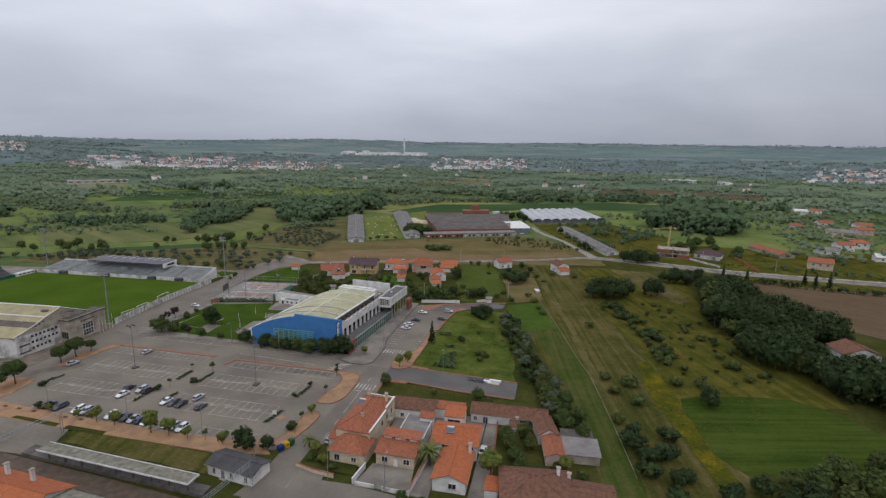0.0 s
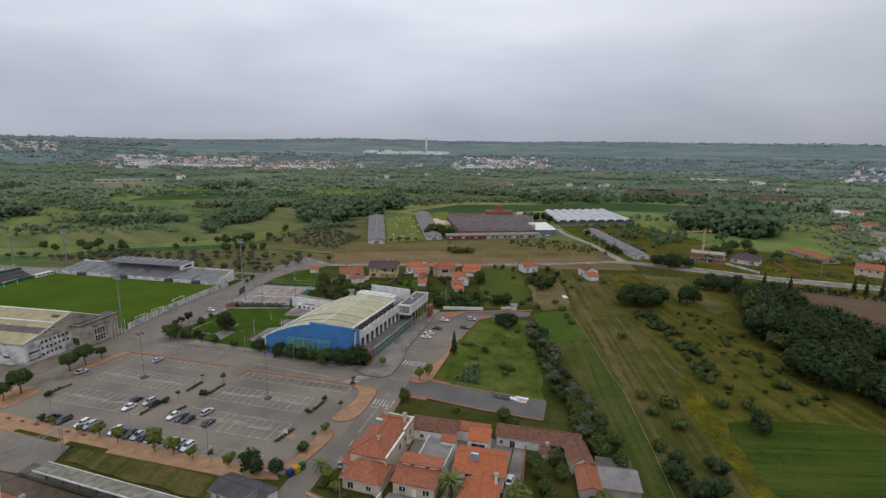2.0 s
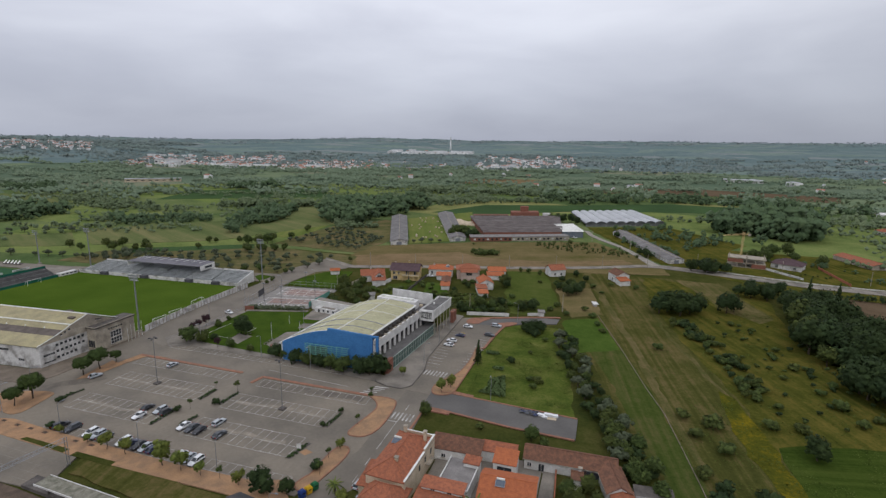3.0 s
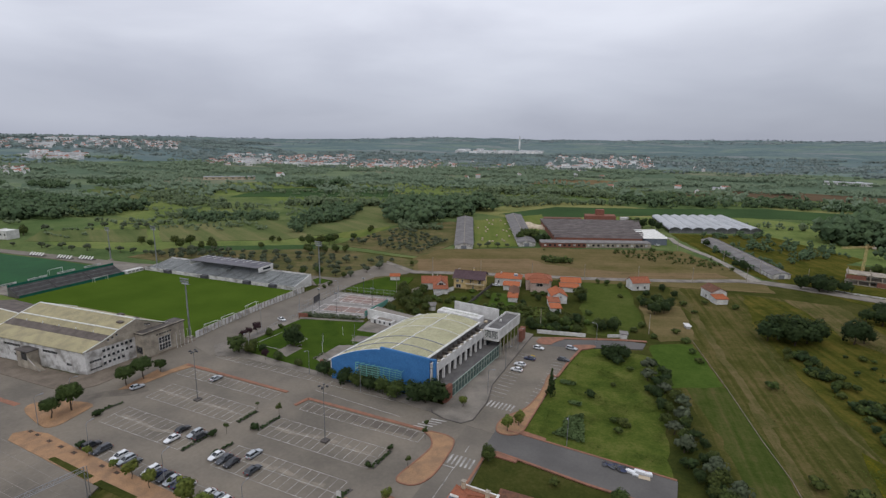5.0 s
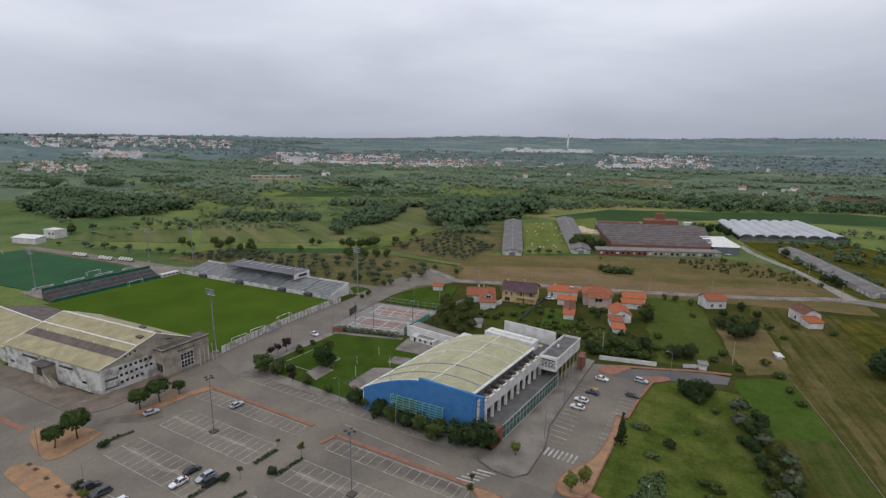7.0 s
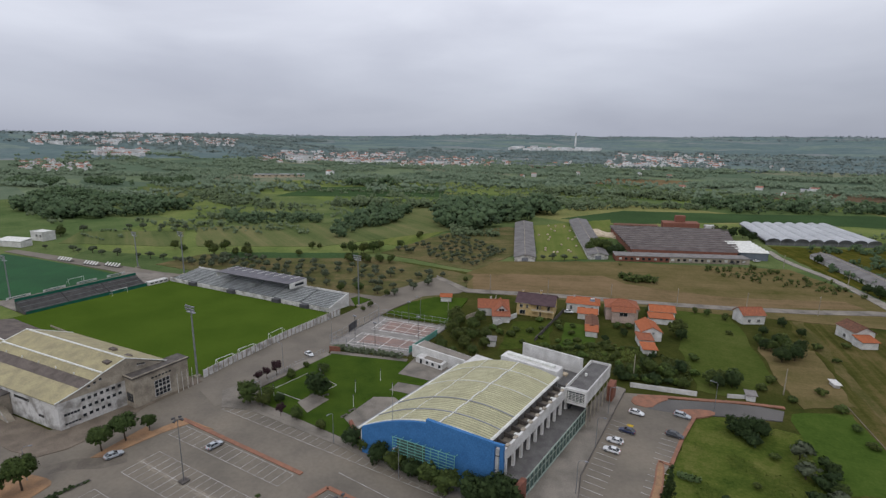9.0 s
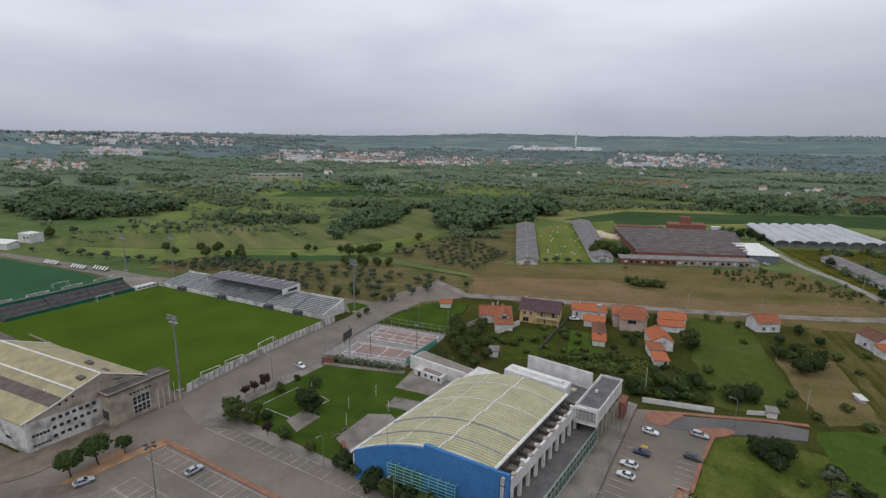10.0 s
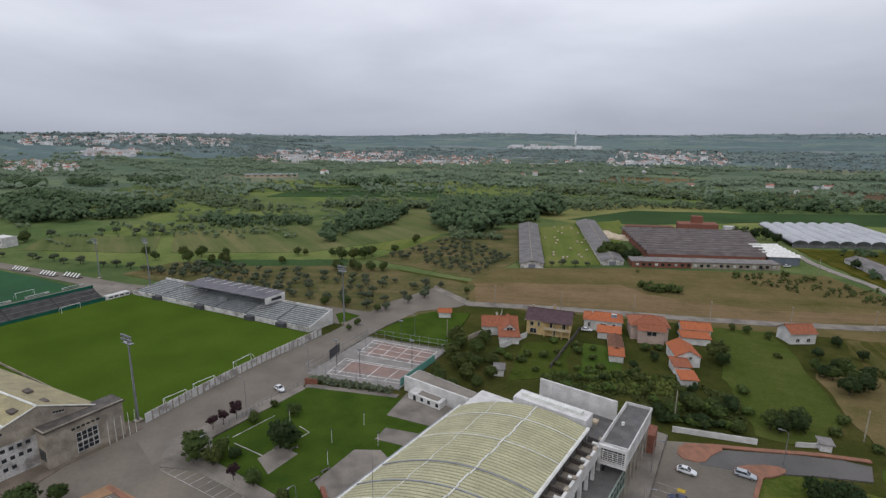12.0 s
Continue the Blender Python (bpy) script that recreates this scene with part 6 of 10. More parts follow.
    if panel:
        px, py, pz = panel
        f = [(px - 1, py - 0.9, pz), (px + 1, py - 0.9, pz), (px + 1, py + 0.6, pz + 0.55), (px - 1, py + 0.6, pz + 0.55)]
        pan = part("solar_panel", hexa(bmesh.new(), f, [(x, y, z + 0.1) for x, y, z in f]), SHUTBLUE, thing, "dark blue-grey collector")
        part("panel_frame", hexa(bmesh.new(), [(x + (0.07 if x > px else -0.07), y + (0.07 if y > py else -0.07), z - 0.04) for x, y, z in f], [(x + (0.07 if x > px else -0.07), y + (0.07 if y > py else -0.07), z + 0.06) for x, y, z in f]), STEEL, pan)
        part("tank", rod(bmesh.new(), (px - 0.9, py + 0.75, pz + 0.75), (px + 0.9, py + 0.75, pz + 0.75), 0.26, sides=10), SEAM, pan)
    return tagged(thing, label, cat, group)


DOORW = mat("brown_door", (0.12, 0.06, 0.035), (0.09, 0.045, 0.028), bump=0)
GREYDOOR = mat("grey_door", (0.2, 0.21, 0.23), (0.16, 0.17, 0.19), bump=0)
BAYSHADE = mat("bay_shade", (0.05, 0.05, 0.06), (0.04, 0.04, 0.05), bump=0)
ROW = "houses along the country road"
# row of houses beyond the hall
house("house", "house with terracotta roof and white glazed gable", -126, 284.5, 27, 13, 9, 3.6, 2.4, "gable", WHITEW, TILE, wins=[("s", -4, 1, 1.2, 1.2), ("s", 0, 1, 1.2, 1.2), ("e", 0, 1, 2, 1.4)], chimneys=[(-1, 1, 7)], group=ROW)
house("house_wing", "low wing with terracotta roof beside a white wall", -119.2, 277.5, 27, 7, 7, 2.8, 1.2, "mono", WHITEW, TILE, wins=[("s", 0, 1, 1.2, 1)], cat="house wing")
house("house_wing", "white gabled front with a large window", -121.6, 283.0, 27, 5.2, 10.5, 3.9, 2.3, "gable", WHITEW, TILE, gable_turn=True, wins=[("s", 0, 3.4, 2.2, 1.3)], cat="house wing")
house("house", "yellow two-storey house with dark purple roof and balconies", -109.2, 294.5, 10, 16, 11, 6.0, 2.6, "gable", YELLOWW, TILEPURPLE, 0.7, wins=[("s", -6, 3.6, 1.2, 1.3), ("s", -3.4, 3.6, 0.8, 1.3), ("s", 1.6, 3.4, 1.6, 1.9), ("s", 5.6, 3.4, 1.6, 1.9), ("s", -5.4, 0.6, 2.4, 1.8), ("s", 2.2, 0.4, 1.0, 2.0), ("e", 0, 3.6, 1.2, 1.3)], chimneys=[(-7, 3, 8.6), (1, 4, 9.2)], group=ROW)
bal = empty("balcony", -104.6, 289.6, 0, 10)
part("slab", boxes((-5, 4.6, -1.6, 0.6, 2.9, 3.1)), YELLOWW, bal)
part("rail", boxes((-5, 4.6, -1.6, -1.5, 3.1, 3.9)), CREAM, bal)
for s in (-4.8, -1.6, 1.6, 4.4):
    part("column", boxes((s - 0.15, s + 0.15, -1.55, -1.25, 0, 5.9)), YELLOWW, bal)
part("gable_roof", hexa(bmesh.new(), [(-5.4, -2, 5.9), (5, -2, 5.9), (5, 3, 7.2), (-5.4, 3, 7.2)], [(-5.4, -2, 6.1), (5, -2, 6.1), (5, 3, 7.4), (-5.4, 3, 7.4)]), TILEPURPLE, bal)
tagged(bal, "yellow balcony front with columns and dark roof", "balcony")
house("house", "white house with orange tile roof and solar heater", -92.4, 308.6, 13, 14, 8.5, 4.4, 1.8, "hip", WHITEW, TILEORANGE, wins=[("s", -5, 1.6, 0.9, 1.6), ("s", 0, 2.6, 2, 0.5), ("s", 4, 2.6, 1, 0.6)], chimneys=[(-4, 0.5, 6.6)], group=ROW, panel=(4, -1.6, 5.4))
house("house_wing", "low wing with orange tile roof", -88, 299.5, 13, 8, 4.5, 2.6, 1.0, "mono", WHITEW, TILEORANGE, cat="house wing")
house("garden_shed", "long narrow shed with dark and orange roof", -83.5, 289.0, 15, 4.4, 13, 2.6, 0.9, "gable", PINKW, TILEOLD, gable_turn=True, cat="shed")
house("garden_shed", "small shed with orange tile roof", -81.5, 280.5, 15, 4.4, 5, 2.4, 0.8, "mono", WHITEW, TILEORANGE, cat="shed")
house("house", "pinkish two-storey house with terracotta hip roof", -76.0, 309.0, 17, 13, 10.5, 5.8, 2.2, "hip", PINKW, TILE, 0.6, wins=[("s", -2, 3.5, 1.2, 1.3), ("s", 2, 3.3, 1.6, 1.8), ("s", 4, 0.6, 2, 1.8), ("s", -3, 0.6, 2.4, 1.8), ("e", 0, 3.4, 1.2, 1.3)], group=ROW)
house("house_wing", "projecting wing with terracotta roof", -74.0, 303.2, 17, 9, 5, 5.2, 1.3, "gable", PINKW, TILE, 0.5, gable_turn=False, wins=[("s", 0, 3.2, 3.2, 1.7)], cat="house wing")
house("house", "small white house with bright orange tile roof", -60.5, 317.0, 17, 10, 7, 4.0, 1.6, "gable", WHITEW, TILEORANGE, wins=[("s", 0, 1.4, 1.4, 1.2)], group=ROW)
house("house_wing", "low lean-to with orange tile roof", -59.8, 310.5, 17, 9.5, 5, 2.6, 0.9, "mono", WHITEW, TILEORANGE, cat="house wing")
house("cottage", "small white cottage with bright orange gabled roof", -62.0, 291.5, 22, 7.5, 11, 3.8, 1.9, "gable", WHITEW, TILEORANGE, 0.4, gable_turn=True, wins=[("s", 0.6, 2.9, 0.7, 0.7), ("s", -1.6, 0.9, 1.2, 1.2)], cat="cottage")
house("garden_shed", "low lean-to with terracotta roof", -62.0, 282.5, 22, 5, 6, 2.6, 0.7, "mono", WHITEW, TILE, cat="shed")
house("garden_shed", "small outbuilding with orange tile roof", -59.2, 274.0, 22, 4.6, 5, 2.3, 0.7, "mono", WHITEW, TILEORANGE, cat="shed")
house("garden_shed", "tiny white garden shed", -111.2, 250.5, 20, 3, 3.4, 2.4, 0.4, "mono", WHITEW, FIBRE, cat="shed")
house("garden_shed", "small white pump house beside a wall", -27.0, 253.4, 12, 2.4, 2.4, 2.0, 0.3, "mono", WHITEW, FIBRE, cat="shed")
house("house", "low house with terracotta roof beside the road", -27.2, 332.4, 32, 9.5, 7.5, 4.2, 2.2, "gable", WHITEW, TILE, wins=[("s", -2, 1, 1.2, 1.2), ("s", 2, 1, 1.2, 1.2)], group=ROW)
house("house", "white house with brown tile roof and long gable", 9.2, 331.5, 28, 7.6, 10, 4.6, 2.0, "gable", WHITEW, TILEOLD, gable_turn=True, wins=[("s", 0, 2.4, 1.6, 1.2), ("w", 0, 1, 1.2, 1.2)], group=ROW)
house("house_wing", "low wing with orange tile roof", 11.4, 323.4, 28, 6.0, 5.0, 2.8, 1.0, "mono", WHITEW, TILEORANGE, cat="house wing")
house("hut", "tiny white hut in the field", -3.4, 277.5, 20, 1.5, 3.2, 1.3, 0.2, "mono", OLDWHITE, OLDWHITE, cat="hut")
house("hut", "small white hut with orange roof beside the trees", -151.4, 287.2, 27, 5, 4, 2.8, 0.8, "gable", WHITEW, TILEORANGE, cat="hut")

# near houses by the street
NEARG = "houses beside the street"
cream = house("house", "cream two-storey house with terracotta hip roof", -45.7, 123.7, -3, 9.2, 18.4, 6.0, 2.4, "hip", CREAM, TILE, 0.25, wins=[("w", -4, 3.6, 1.1, 1.4), ("w", 2, 3.6, 1.1, 1.4)], chimneys=[(1.0, -5, 8.8), (3.4, 6.5, 9.2), (-2.5, 8, 8.6)], group=NEARG, gable_turn=True, panel=(-2.6, 3.0, 7.2))
part("side_wall", boxes((4.61, 4.85, -9.2, 2.6, 0, 6.3), (4.61, 4.85, 2.6, 9.3, 0, 7.0)), CREAM, cream, "tall cream side wall")
part("coping", boxes((4.5, 4.98, -9.3, 2.6, 6.3, 6.44), (4.5, 4.98, 2.6, 9.4, 7.0, 7.14), (-3.0, 4.5, 9.2, 9.5, 6.8, 6.94)), SEAM, cream)
for k in range(3):
    part("side_window", boxes((4.84, 4.88, -1 + 3.6 * k, -0.1 + 3.6 * k, 3.4, 4.9)), GLASS, cream)
part("balcony_slab", boxes((4.85, 5.9, 3.2, 6.8, 2.5, 2.7)), CONCRETE, cream)
part("north_wall", boxes((-3.0, 4.6, 9.2, 9.45, 0, 6.8)), CREAM, cream)
house("house_wing", "cream front wing with terracotta hip roof", -45.4, 112.4, -3, 9.2, 7.0, 3.7, 2.5, "hip", CREAM, TILE, 0.45, wins=[("s", -2.6, 0.9, 1.4, 1.5), ("s", 1.9, 1.2, 1.2, 1.1)], cat="house wing", shutter=None)
house("house_wing", "small western wing with terracotta roof", -51.0, 118.0, 1, 2.8, 8, 3.4, 0.8, "mono", CREAM, TILE, 0.4, cat="house wing")
house("house", "white bungalow with terracotta roof and dark windows", -33.6, 113.4, -1, 9.8, 5.2, 3.3, 1.1, "mono", CREAM, TILE, 0.5, wins=[("s", -2.6, 1.1, 1.5, 1.3), ("s", 3.0, 1.1, 1.5, 1.3)], door=("s", 0.2, WHITEW), group=NEARG)
house("house_wing", "upper strip with terracotta roof and small windows", -33.4, 117.2, -1, 9.2, 2.8, 5.1, 0.5, "mono", WHITEW, TILE, 0.4, wins=[("s", -2.0, 4.45, 0.9, 0.5), ("s", 1.8, 4.45, 0.9, 0.5)], cat="house wing")
house("house_wing", "white rear block with grey terrace roof", -31.8, 124.4, -2, 7.2, 11.2, 3.4, 0.5, "flat", WHITEW, FIBRE, wins=[("w", 1, 1.4, 1.2, 1.2)], cat="house wing")
house("roof_hut", "small stair hut with orange tile roof", -29.6, 128.6, -2, 3.6, 2.4, 4.6, 0.5, "mono", WHITEW, TILE, 0.25, cat="stair hut")
house("outbuilding", "long low outbuilding with old brown tile roof", -35.2, 135.6, 1, 12.5, 4.8, 3.2, 1.2, "mono", WHITEW, TILEOLD, 0.3, wins=[("s", -3, 1, 1, 1), ("s", 3, 1, 1, 1)], cat="outbuilding")
house("outbuilding", "low outbuilding with terracotta roof strip", -24.8, 137.6, 1, 8.5, 3.4, 3.2, 0.7, "mono", WHITEW, TILE, 0.3, cat="outbuilding")
house("house_wing", "small white loggia with orange tile roof", -22.2, 132.0, 0, 5.4, 4.6, 4.6, 1.0, "mono", WHITEW, TILEORANGE, 0.2, wins=[("s", 0, 2.6, 3.4, 1.3)], cat="house wing")
house("house", "white house with bright orange roof and dark windows", -20.0, 122.4, 2, 11.4, 9.6, 4.4, 1.9, "gable", WHITEW, TILEORANGE, 0.6, wins=[("s", -2.4, 2.9, 1.7, 1.2), ("s", 4.2, 2.9, 1.2, 1.2), ("e", 0, 2.9, 1.4, 1.2)], group=NEARG, panel=(-1.6, -1.6, 5.8))
house("house_wing", "long front wing with bright orange gabled roof", -18.7, 110.4, 0, 7.8, 12.2, 3.2, 1.6, "gable", WHITEW, TILEORANGE, 0.5, wins=[("s", 0.8, 1.2, 1.7, 1.2), ("e", -2, 1.2, 1.4, 1.2), ("w", 2, 1.2, 1.2, 1.2)], cat="house wing", gable_turn=True, chimneys=[(3.2, 5.2, 6.2)])
house("barn", "long barn with old brown tile roof", -7.6, 139.4, 1, 21.5, 6.2, 3.2, 1.6, "gable", WHITEW, TILEOLD, 0.4, wins=[("s", -6.6, 0.2, 1.3, 2.0), ("s", -9.5, 1.2, 0.9, 0.9)], cat="barn")
for k in range(5):
    bay = empty("barn_bay", -4.6 + 1.7 * k, 136.05, 0, 1)
    # dark panel on the wall stands in for the shade inside the bay
    part("opening", boxes((-0.75, 0.75, -0.06, 0.1, 0, 2.6)), BAYSHADE, bay)
    part("post", boxes((0.75, 0.92, -0.12, 0.1, 0, 2.8)), DOORW, bay)
    tagged(bay, "open barn bay with its shade as a dark panel", "barn bay", "barn bays")
house("barn_wing", "barn wing with brown tile roof and white gable", 2.6, 134.0, 14, 5.4, 9.5, 3.2, 1.5, "gable", WHITEW, TILEOLD, 0.35, gable_turn=True, cat="barn wing")
house("barn_wing", "lean-to with rusty orange roof", 4.8, 125.6, 8, 4.8, 10.6, 2.8, 0.8, "gable", PINKW, TILE, 0.3, gable_turn=True, cat="barn wing")
house("shed", "grey sheet-roofed shed beside the field", 12.0, 126.4, 4, 8.8, 7.2, 2.4, 0.5, "mono", CONCRETE, FIBRE, 0.3, cat="shed")
house("shed", "ruined shed with broken grey roof", 11.2, 132.8, 4, 8.4, 4.6, 2.0, 0.3, "mono", CONCRETE, DARKCON, 0.1, cat="shed")
house("outbuilding", "small hut with old tiles and a chimney", -5.6, 133.2, 2, 2.6, 3.4, 3.0, 0.8, "gable", WHITEW, TILEOLD, 0.2, chimneys=[(0.6, 1.0, 4.4)], cat="outbuilding")
house("farmhouse", "large farmhouse with dark brown hip roof", 1.0, 104.0, 6, 15.2, 13.4, 5.0, 2.8, "hip", WHITEW, TILEOLD, 0.6, wins=[("s", 0, 1, 1.2, 1.2)], chimneys=[(5.2, 3.5, 8.0)], cat="farmhouse")
house("farmhouse_wing", "long wing with faded brown tile roof", 12.6, 106.0, -2, 10.5, 9, 3.6, 1.6, "gable", WHITEW, TILEOLD, 0.4, chimneys=[(-4.4, 3, 6.2)], cat="farmhouse wing")
house("shed", "small white gatehouse with orange roof", -8.9, 106.0, 0, 3.0, 4.4, 2.6, 0.6, "mono", WHITEW, TILEORANGE, 0.2, cat="shed")
for x, y, w, d, m in ((26, 101, 6, 8, TILEOLD), (34, 100, 7, 6, TILEOLD), (42, 99, 6, 5, FIBRE), (50, 99, 5, 6, TILE)):
    house("shed", "small farm shed with patched roof among bushes", x, y, 8, w, d, 2.8, 1.0, "gable", CONCRETE, m, 0.3, cat="shed", group="farm sheds")
# yards and boundary walls
slab("pavement_yard_concrete", [(-41.0, 101.9), (-27.4, 101.1), (-28.6, 110.3), (-39.3, 110.6)], -0.1, 0.34, PAVING, "worn concrete front yard", "yard")
slab("pavement_yard_back", [(-40, 121), (-14, 121), (-14, 139), (-40, 139)], -0.1, 0.32, PAVING, "pale tiled courtyard", "yard")
slab("pavement_yard_side", [(-28, 101), (-22.8, 101), (-23.4, 121), (-27.2, 118)], -0.1, 0.33, PAVING, "pale paved passage between the houses", "yard")
slab("pavement_yard_drive", [(-14.2, 98), (-9.6, 98), (-10.8, 137), (-13.6, 137)], -0.1, 0.36, PAVING, "pale paved drive beside the houses", "yard")
slab("field_garden", [(-12, 108), (3, 108), (2, 137), (-11, 137)], -0.1, 0.34, GRASS, "overgrown walled garden", "garden")
slab("field_garden_west", [(-57, 105), (-42, 105), (-43, 112), (-53, 118), (-57, 112)], -0.1, 0.36, GRASS, "front garden of the cream house", "garden")


def boundary(name, pts, high, m, label, cap=None):
    thing = empty(name, *pts[0])
    o = Vector((*pts[0], 0))
    for (a, b), (c, d) in zip(pts, pts[1:]):
        bm = bmesh.new()
        bar(bm, Vector((a, b, 0)) - o, Vector((c, d, 0)) - o, 0.22, high)
        part("wall_length", bm, m, thing)
        if cap:
            bm = bmesh.new()
            bar(bm, Vector((a, b, high)) - o, Vector((c, d, high)) - o, 0.32, 0.1)
            part("coping", bm, cap, thing)
    return tagged(thing, label, "wall")


boundary("boundary_wall", [(-57.5, 105.2), (-52, 103.6), (-46.6, 103.1)], 1.2, CREAM, "low cream garden wall by the street", TILE)
boundary("boundary_wall", [(-41.4, 102), (-40.5, 108.6)], 1.6, WHITEW, "white wall between front yards", SEAM)
boundary("boundary_wall", [(-41.1, 101.9), (-36, 101.7)], 1.1, OLDWHITE, "low front yard wall with dark grille")
boundary("boundary_wall", [(-34, 101.5), (-27.5, 101.1)], 1.1, OLDWHITE, "low front yard wall with dark grille")
boundary("boundary_wall", [(-27.4, 100.8), (-25.9, 117)], 1.8, WHITEW, "white wall with tile coping between yards", TILE)
boundary("boundary_wall", [(-9.2, 104), (-10.6, 136.5)], 1.4, PINKW, "drive wall with red tile coping", TILE)
boundary("boundary_wall", [(-59.9, 243), (-41.1, 247.3)], 1.6, WHITEW, "white wall beside the turning place")
boundary("boundary_wall", [(-33, 251.1), (-26.1, 254.2)], 1.3, WHITEW, "short white garden wall")
boundary("boundary_wall", [(-6, 287), (-2, 264), (8, 221), (14, 192), (18, 176), (20.2, 160), (22.6, 142), (25.2, 120)], 0.16, EARTH, "low stone field wall")
boundary("boundary_wall", [(-268, 174.4), (-194, 174.4)], 1.1, CONCRETE, "low concrete wall along the end of the pitch")
boundary("boundary_wall", [(-132, 270), (-128, 288), (-133, 304)], 1.8, CONCRETE, "grey wall beside the house garden")
boundary("boundary_wall", [(-118.5, 268), (-114.5, 284)], 2.2, WHITEW, "white wall between gardens")
boundary("boundary_wall", [(-98.4, 262), (-99.2, 302)], 1.6, DARKCON, "dark wall between gardens")
boundary("boundary_wall", [(66, 378), (80, 373), (102, 367), (119, 363), (153, 360), (204, 357), (340, 348)], 0.8, OLDWHITE, "low white wall along the country road")
boundary("boundary_wall", [(88, 416), (116, 372)], 1.5, OLDWHITE, "long white wall beside the purple-roofed house")

# ---- eastern houses ----
FARG = "houses beyond the country road"
site = empty("construction_site", 92, 402, 0, -12)
for z in (0, 3, 6):
    part("floor_slab", boxes((-11, 11, -6, 6, z, z + 0.3)), CONCRETE, site)
for i in range(5):
    for j in range(3):
        part("column", boxes((-10.5 + 5.1 * i, -10 + 5.1 * i, -5.5 + 5.2 * j, -5 + 5.2 * j, 0.3, 7.5 - (i % 2))), CONCRETE, site)
part("brick_wall", boxes((-11, -2, -5.9, -5.7, 3.3, 5.6), (3, 11, -5.9, -5.7, 0.3, 2.9)), BRICK, site)
tagged(site, "concrete frame of an unfinished house", "building site")
crane = empty("tower_crane", 90, 409, 0, 12)
for k in range(11):
    bm = bmesh.new()
    for a, b in ((-0.5, -0.5), (0.5, -0.5), (0.5, 0.5), (-0.5, 0.5)):
        rod(bm, (a, b, 2 * k), (a, b, 2 * k + 2), 0.1, sides=4)
    rod(bm, (-0.5, -0.5, 2 * k), (0.5, -0.5, 2 * k + 2), 0.07, sides=4)
    rod(bm, (0.5, 0.5, 2 * k), (-0.5, 0.5, 2 * k + 2), 0.07, sides=4)
    part("mast_section", bm, YELLOWW, crane)
bm = bmesh.new()
rod(bm, (4, 0, 20.3), (-13, 0, 19.0), 0.16, sides=4)
rod(bm, (4, 0, 21.2), (-13, 0, 19.6), 0.12, sides=4)
for k in range(9):
    rod(bm, (3 - 1.8 * k, 0, 20.3 - 0.13 * k), (2.1 - 1.8 * k, 0, 21.1 - 0.15 * k), 0.08, sides=4)
part("jib", bm, YELLOWW, crane)
part("counterweight", boxes((3, 4.5, -0.6, 0.6, 19.4, 20.6)), CONCRETE, crane)
tagged(crane, "yellow tower crane over the building site", "crane")
house("house", "low house with dark purple hip roof and hedged garden", 117.5, 405, -28, 17, 13, 3.6, 2.8, "hip", OLDWHITE, TILEPURPLE, 0.6, wins=[("s", -5, 1, 1.4, 1.3), ("s", 5, 1, 1.4, 1.3)], group=FARG)
house("house", "cream house with terracotta roof beside the road", 184, 390, -20, 14, 9, 5.2, 2.4, "gable", CREAM, TILE, wins=[("s", -4, 3, 1.2, 1.3), ("s", 0, 3, 1.2, 1.3), ("s", 4, 3, 1.2, 1.3)], group=FARG)
house("shed", "low red-roofed farm shed", 171, 437, -72, 34, 13, 3.0, 1.6, "gable", CONCRETE, TILE, cat="shed", group=FARG)
for x, y, w, d, hh, m, wm, turn in ((236, 470, 13, 9, 5.5, TILE, WHITEW, 10), (256, 486, 12, 10, 5.5, TILEORANGE, WHITEW, -15), (216, 452, 15, 8, 3.2, FIBRE, WHITEW, 5), (262, 452, 11, 9, 5.6, TILE, CREAM, 20), (246, 432, 14, 8, 3.5, WHITEW, WHITEW, -8), (270, 545, 24, 14, 5.5, FIBRE, CREAM, -8), (300, 570, 16, 11, 5.2, TILE, PINKW, 8), (285, 610, 14, 10, 5.5, TILE, WHITEW, 0), (322, 612, 16, 12, 4.5, TILE, WHITEW, -10), (250, 590, 12, 9, 4, TILE, WHITEW, 14), (308, 722, 15, 11, 5, WHITEW, WHITEW, 0), (330, 735, 12, 10, 5.2, TILEORANGE, WHITEW, 10), (292, 470, 14, 11, 6, TILE, WHITEW, 0), (318, 500, 15, 10, 5.5, TILEORANGE, CREAM, -20), (345, 540, 13, 10, 5.5, TILE, WHITEW, 12), (300, 430, 13, 10, 6, TILE, WHITEW, -14), (330, 455, 16, 11, 5.6, FIBRE, WHITEW, 7)):
    house("house", "village house with tiled roof among trees", x, y, turn, w, d, hh, 2.0, "gable" if w > 12 else "hip", wm, m, wins=[("s", -3, hh - 2.2, 1.3, 1.3), ("s", 2.5, hh - 2.2, 1.3, 1.3)], group=FARG)
boundary("boundary_wall", [(136.5, 410), (138, 366)], 1.6, TILE, "red-brown wall beside a drive")
HOUSETREES = [(102, 428, 1.3), (105, 418, 1.2), (110, 424, 1.4), (120, 446, 1.5), (131, 452, 1.5), (140, 416, 1.2), (144, 424, 1.1), (112, 436, 1.4), (97, 424, 1.0), (128, 428, 1.2)]
GARDENROWS = [(106 + 3.1 * k, 388 - 0.9 * k + 3 * (k % 2), 0.55) for k in range(10)]
house("barn", "old barn with brown tile roof at the wood's edge", 119.0, 217, -81, 10, 14, 4.2, 2.4, "gable", WHITEW, TILEOLD, wins=[("s", 2, 1, 1.2, 1.2)], cat="barn")
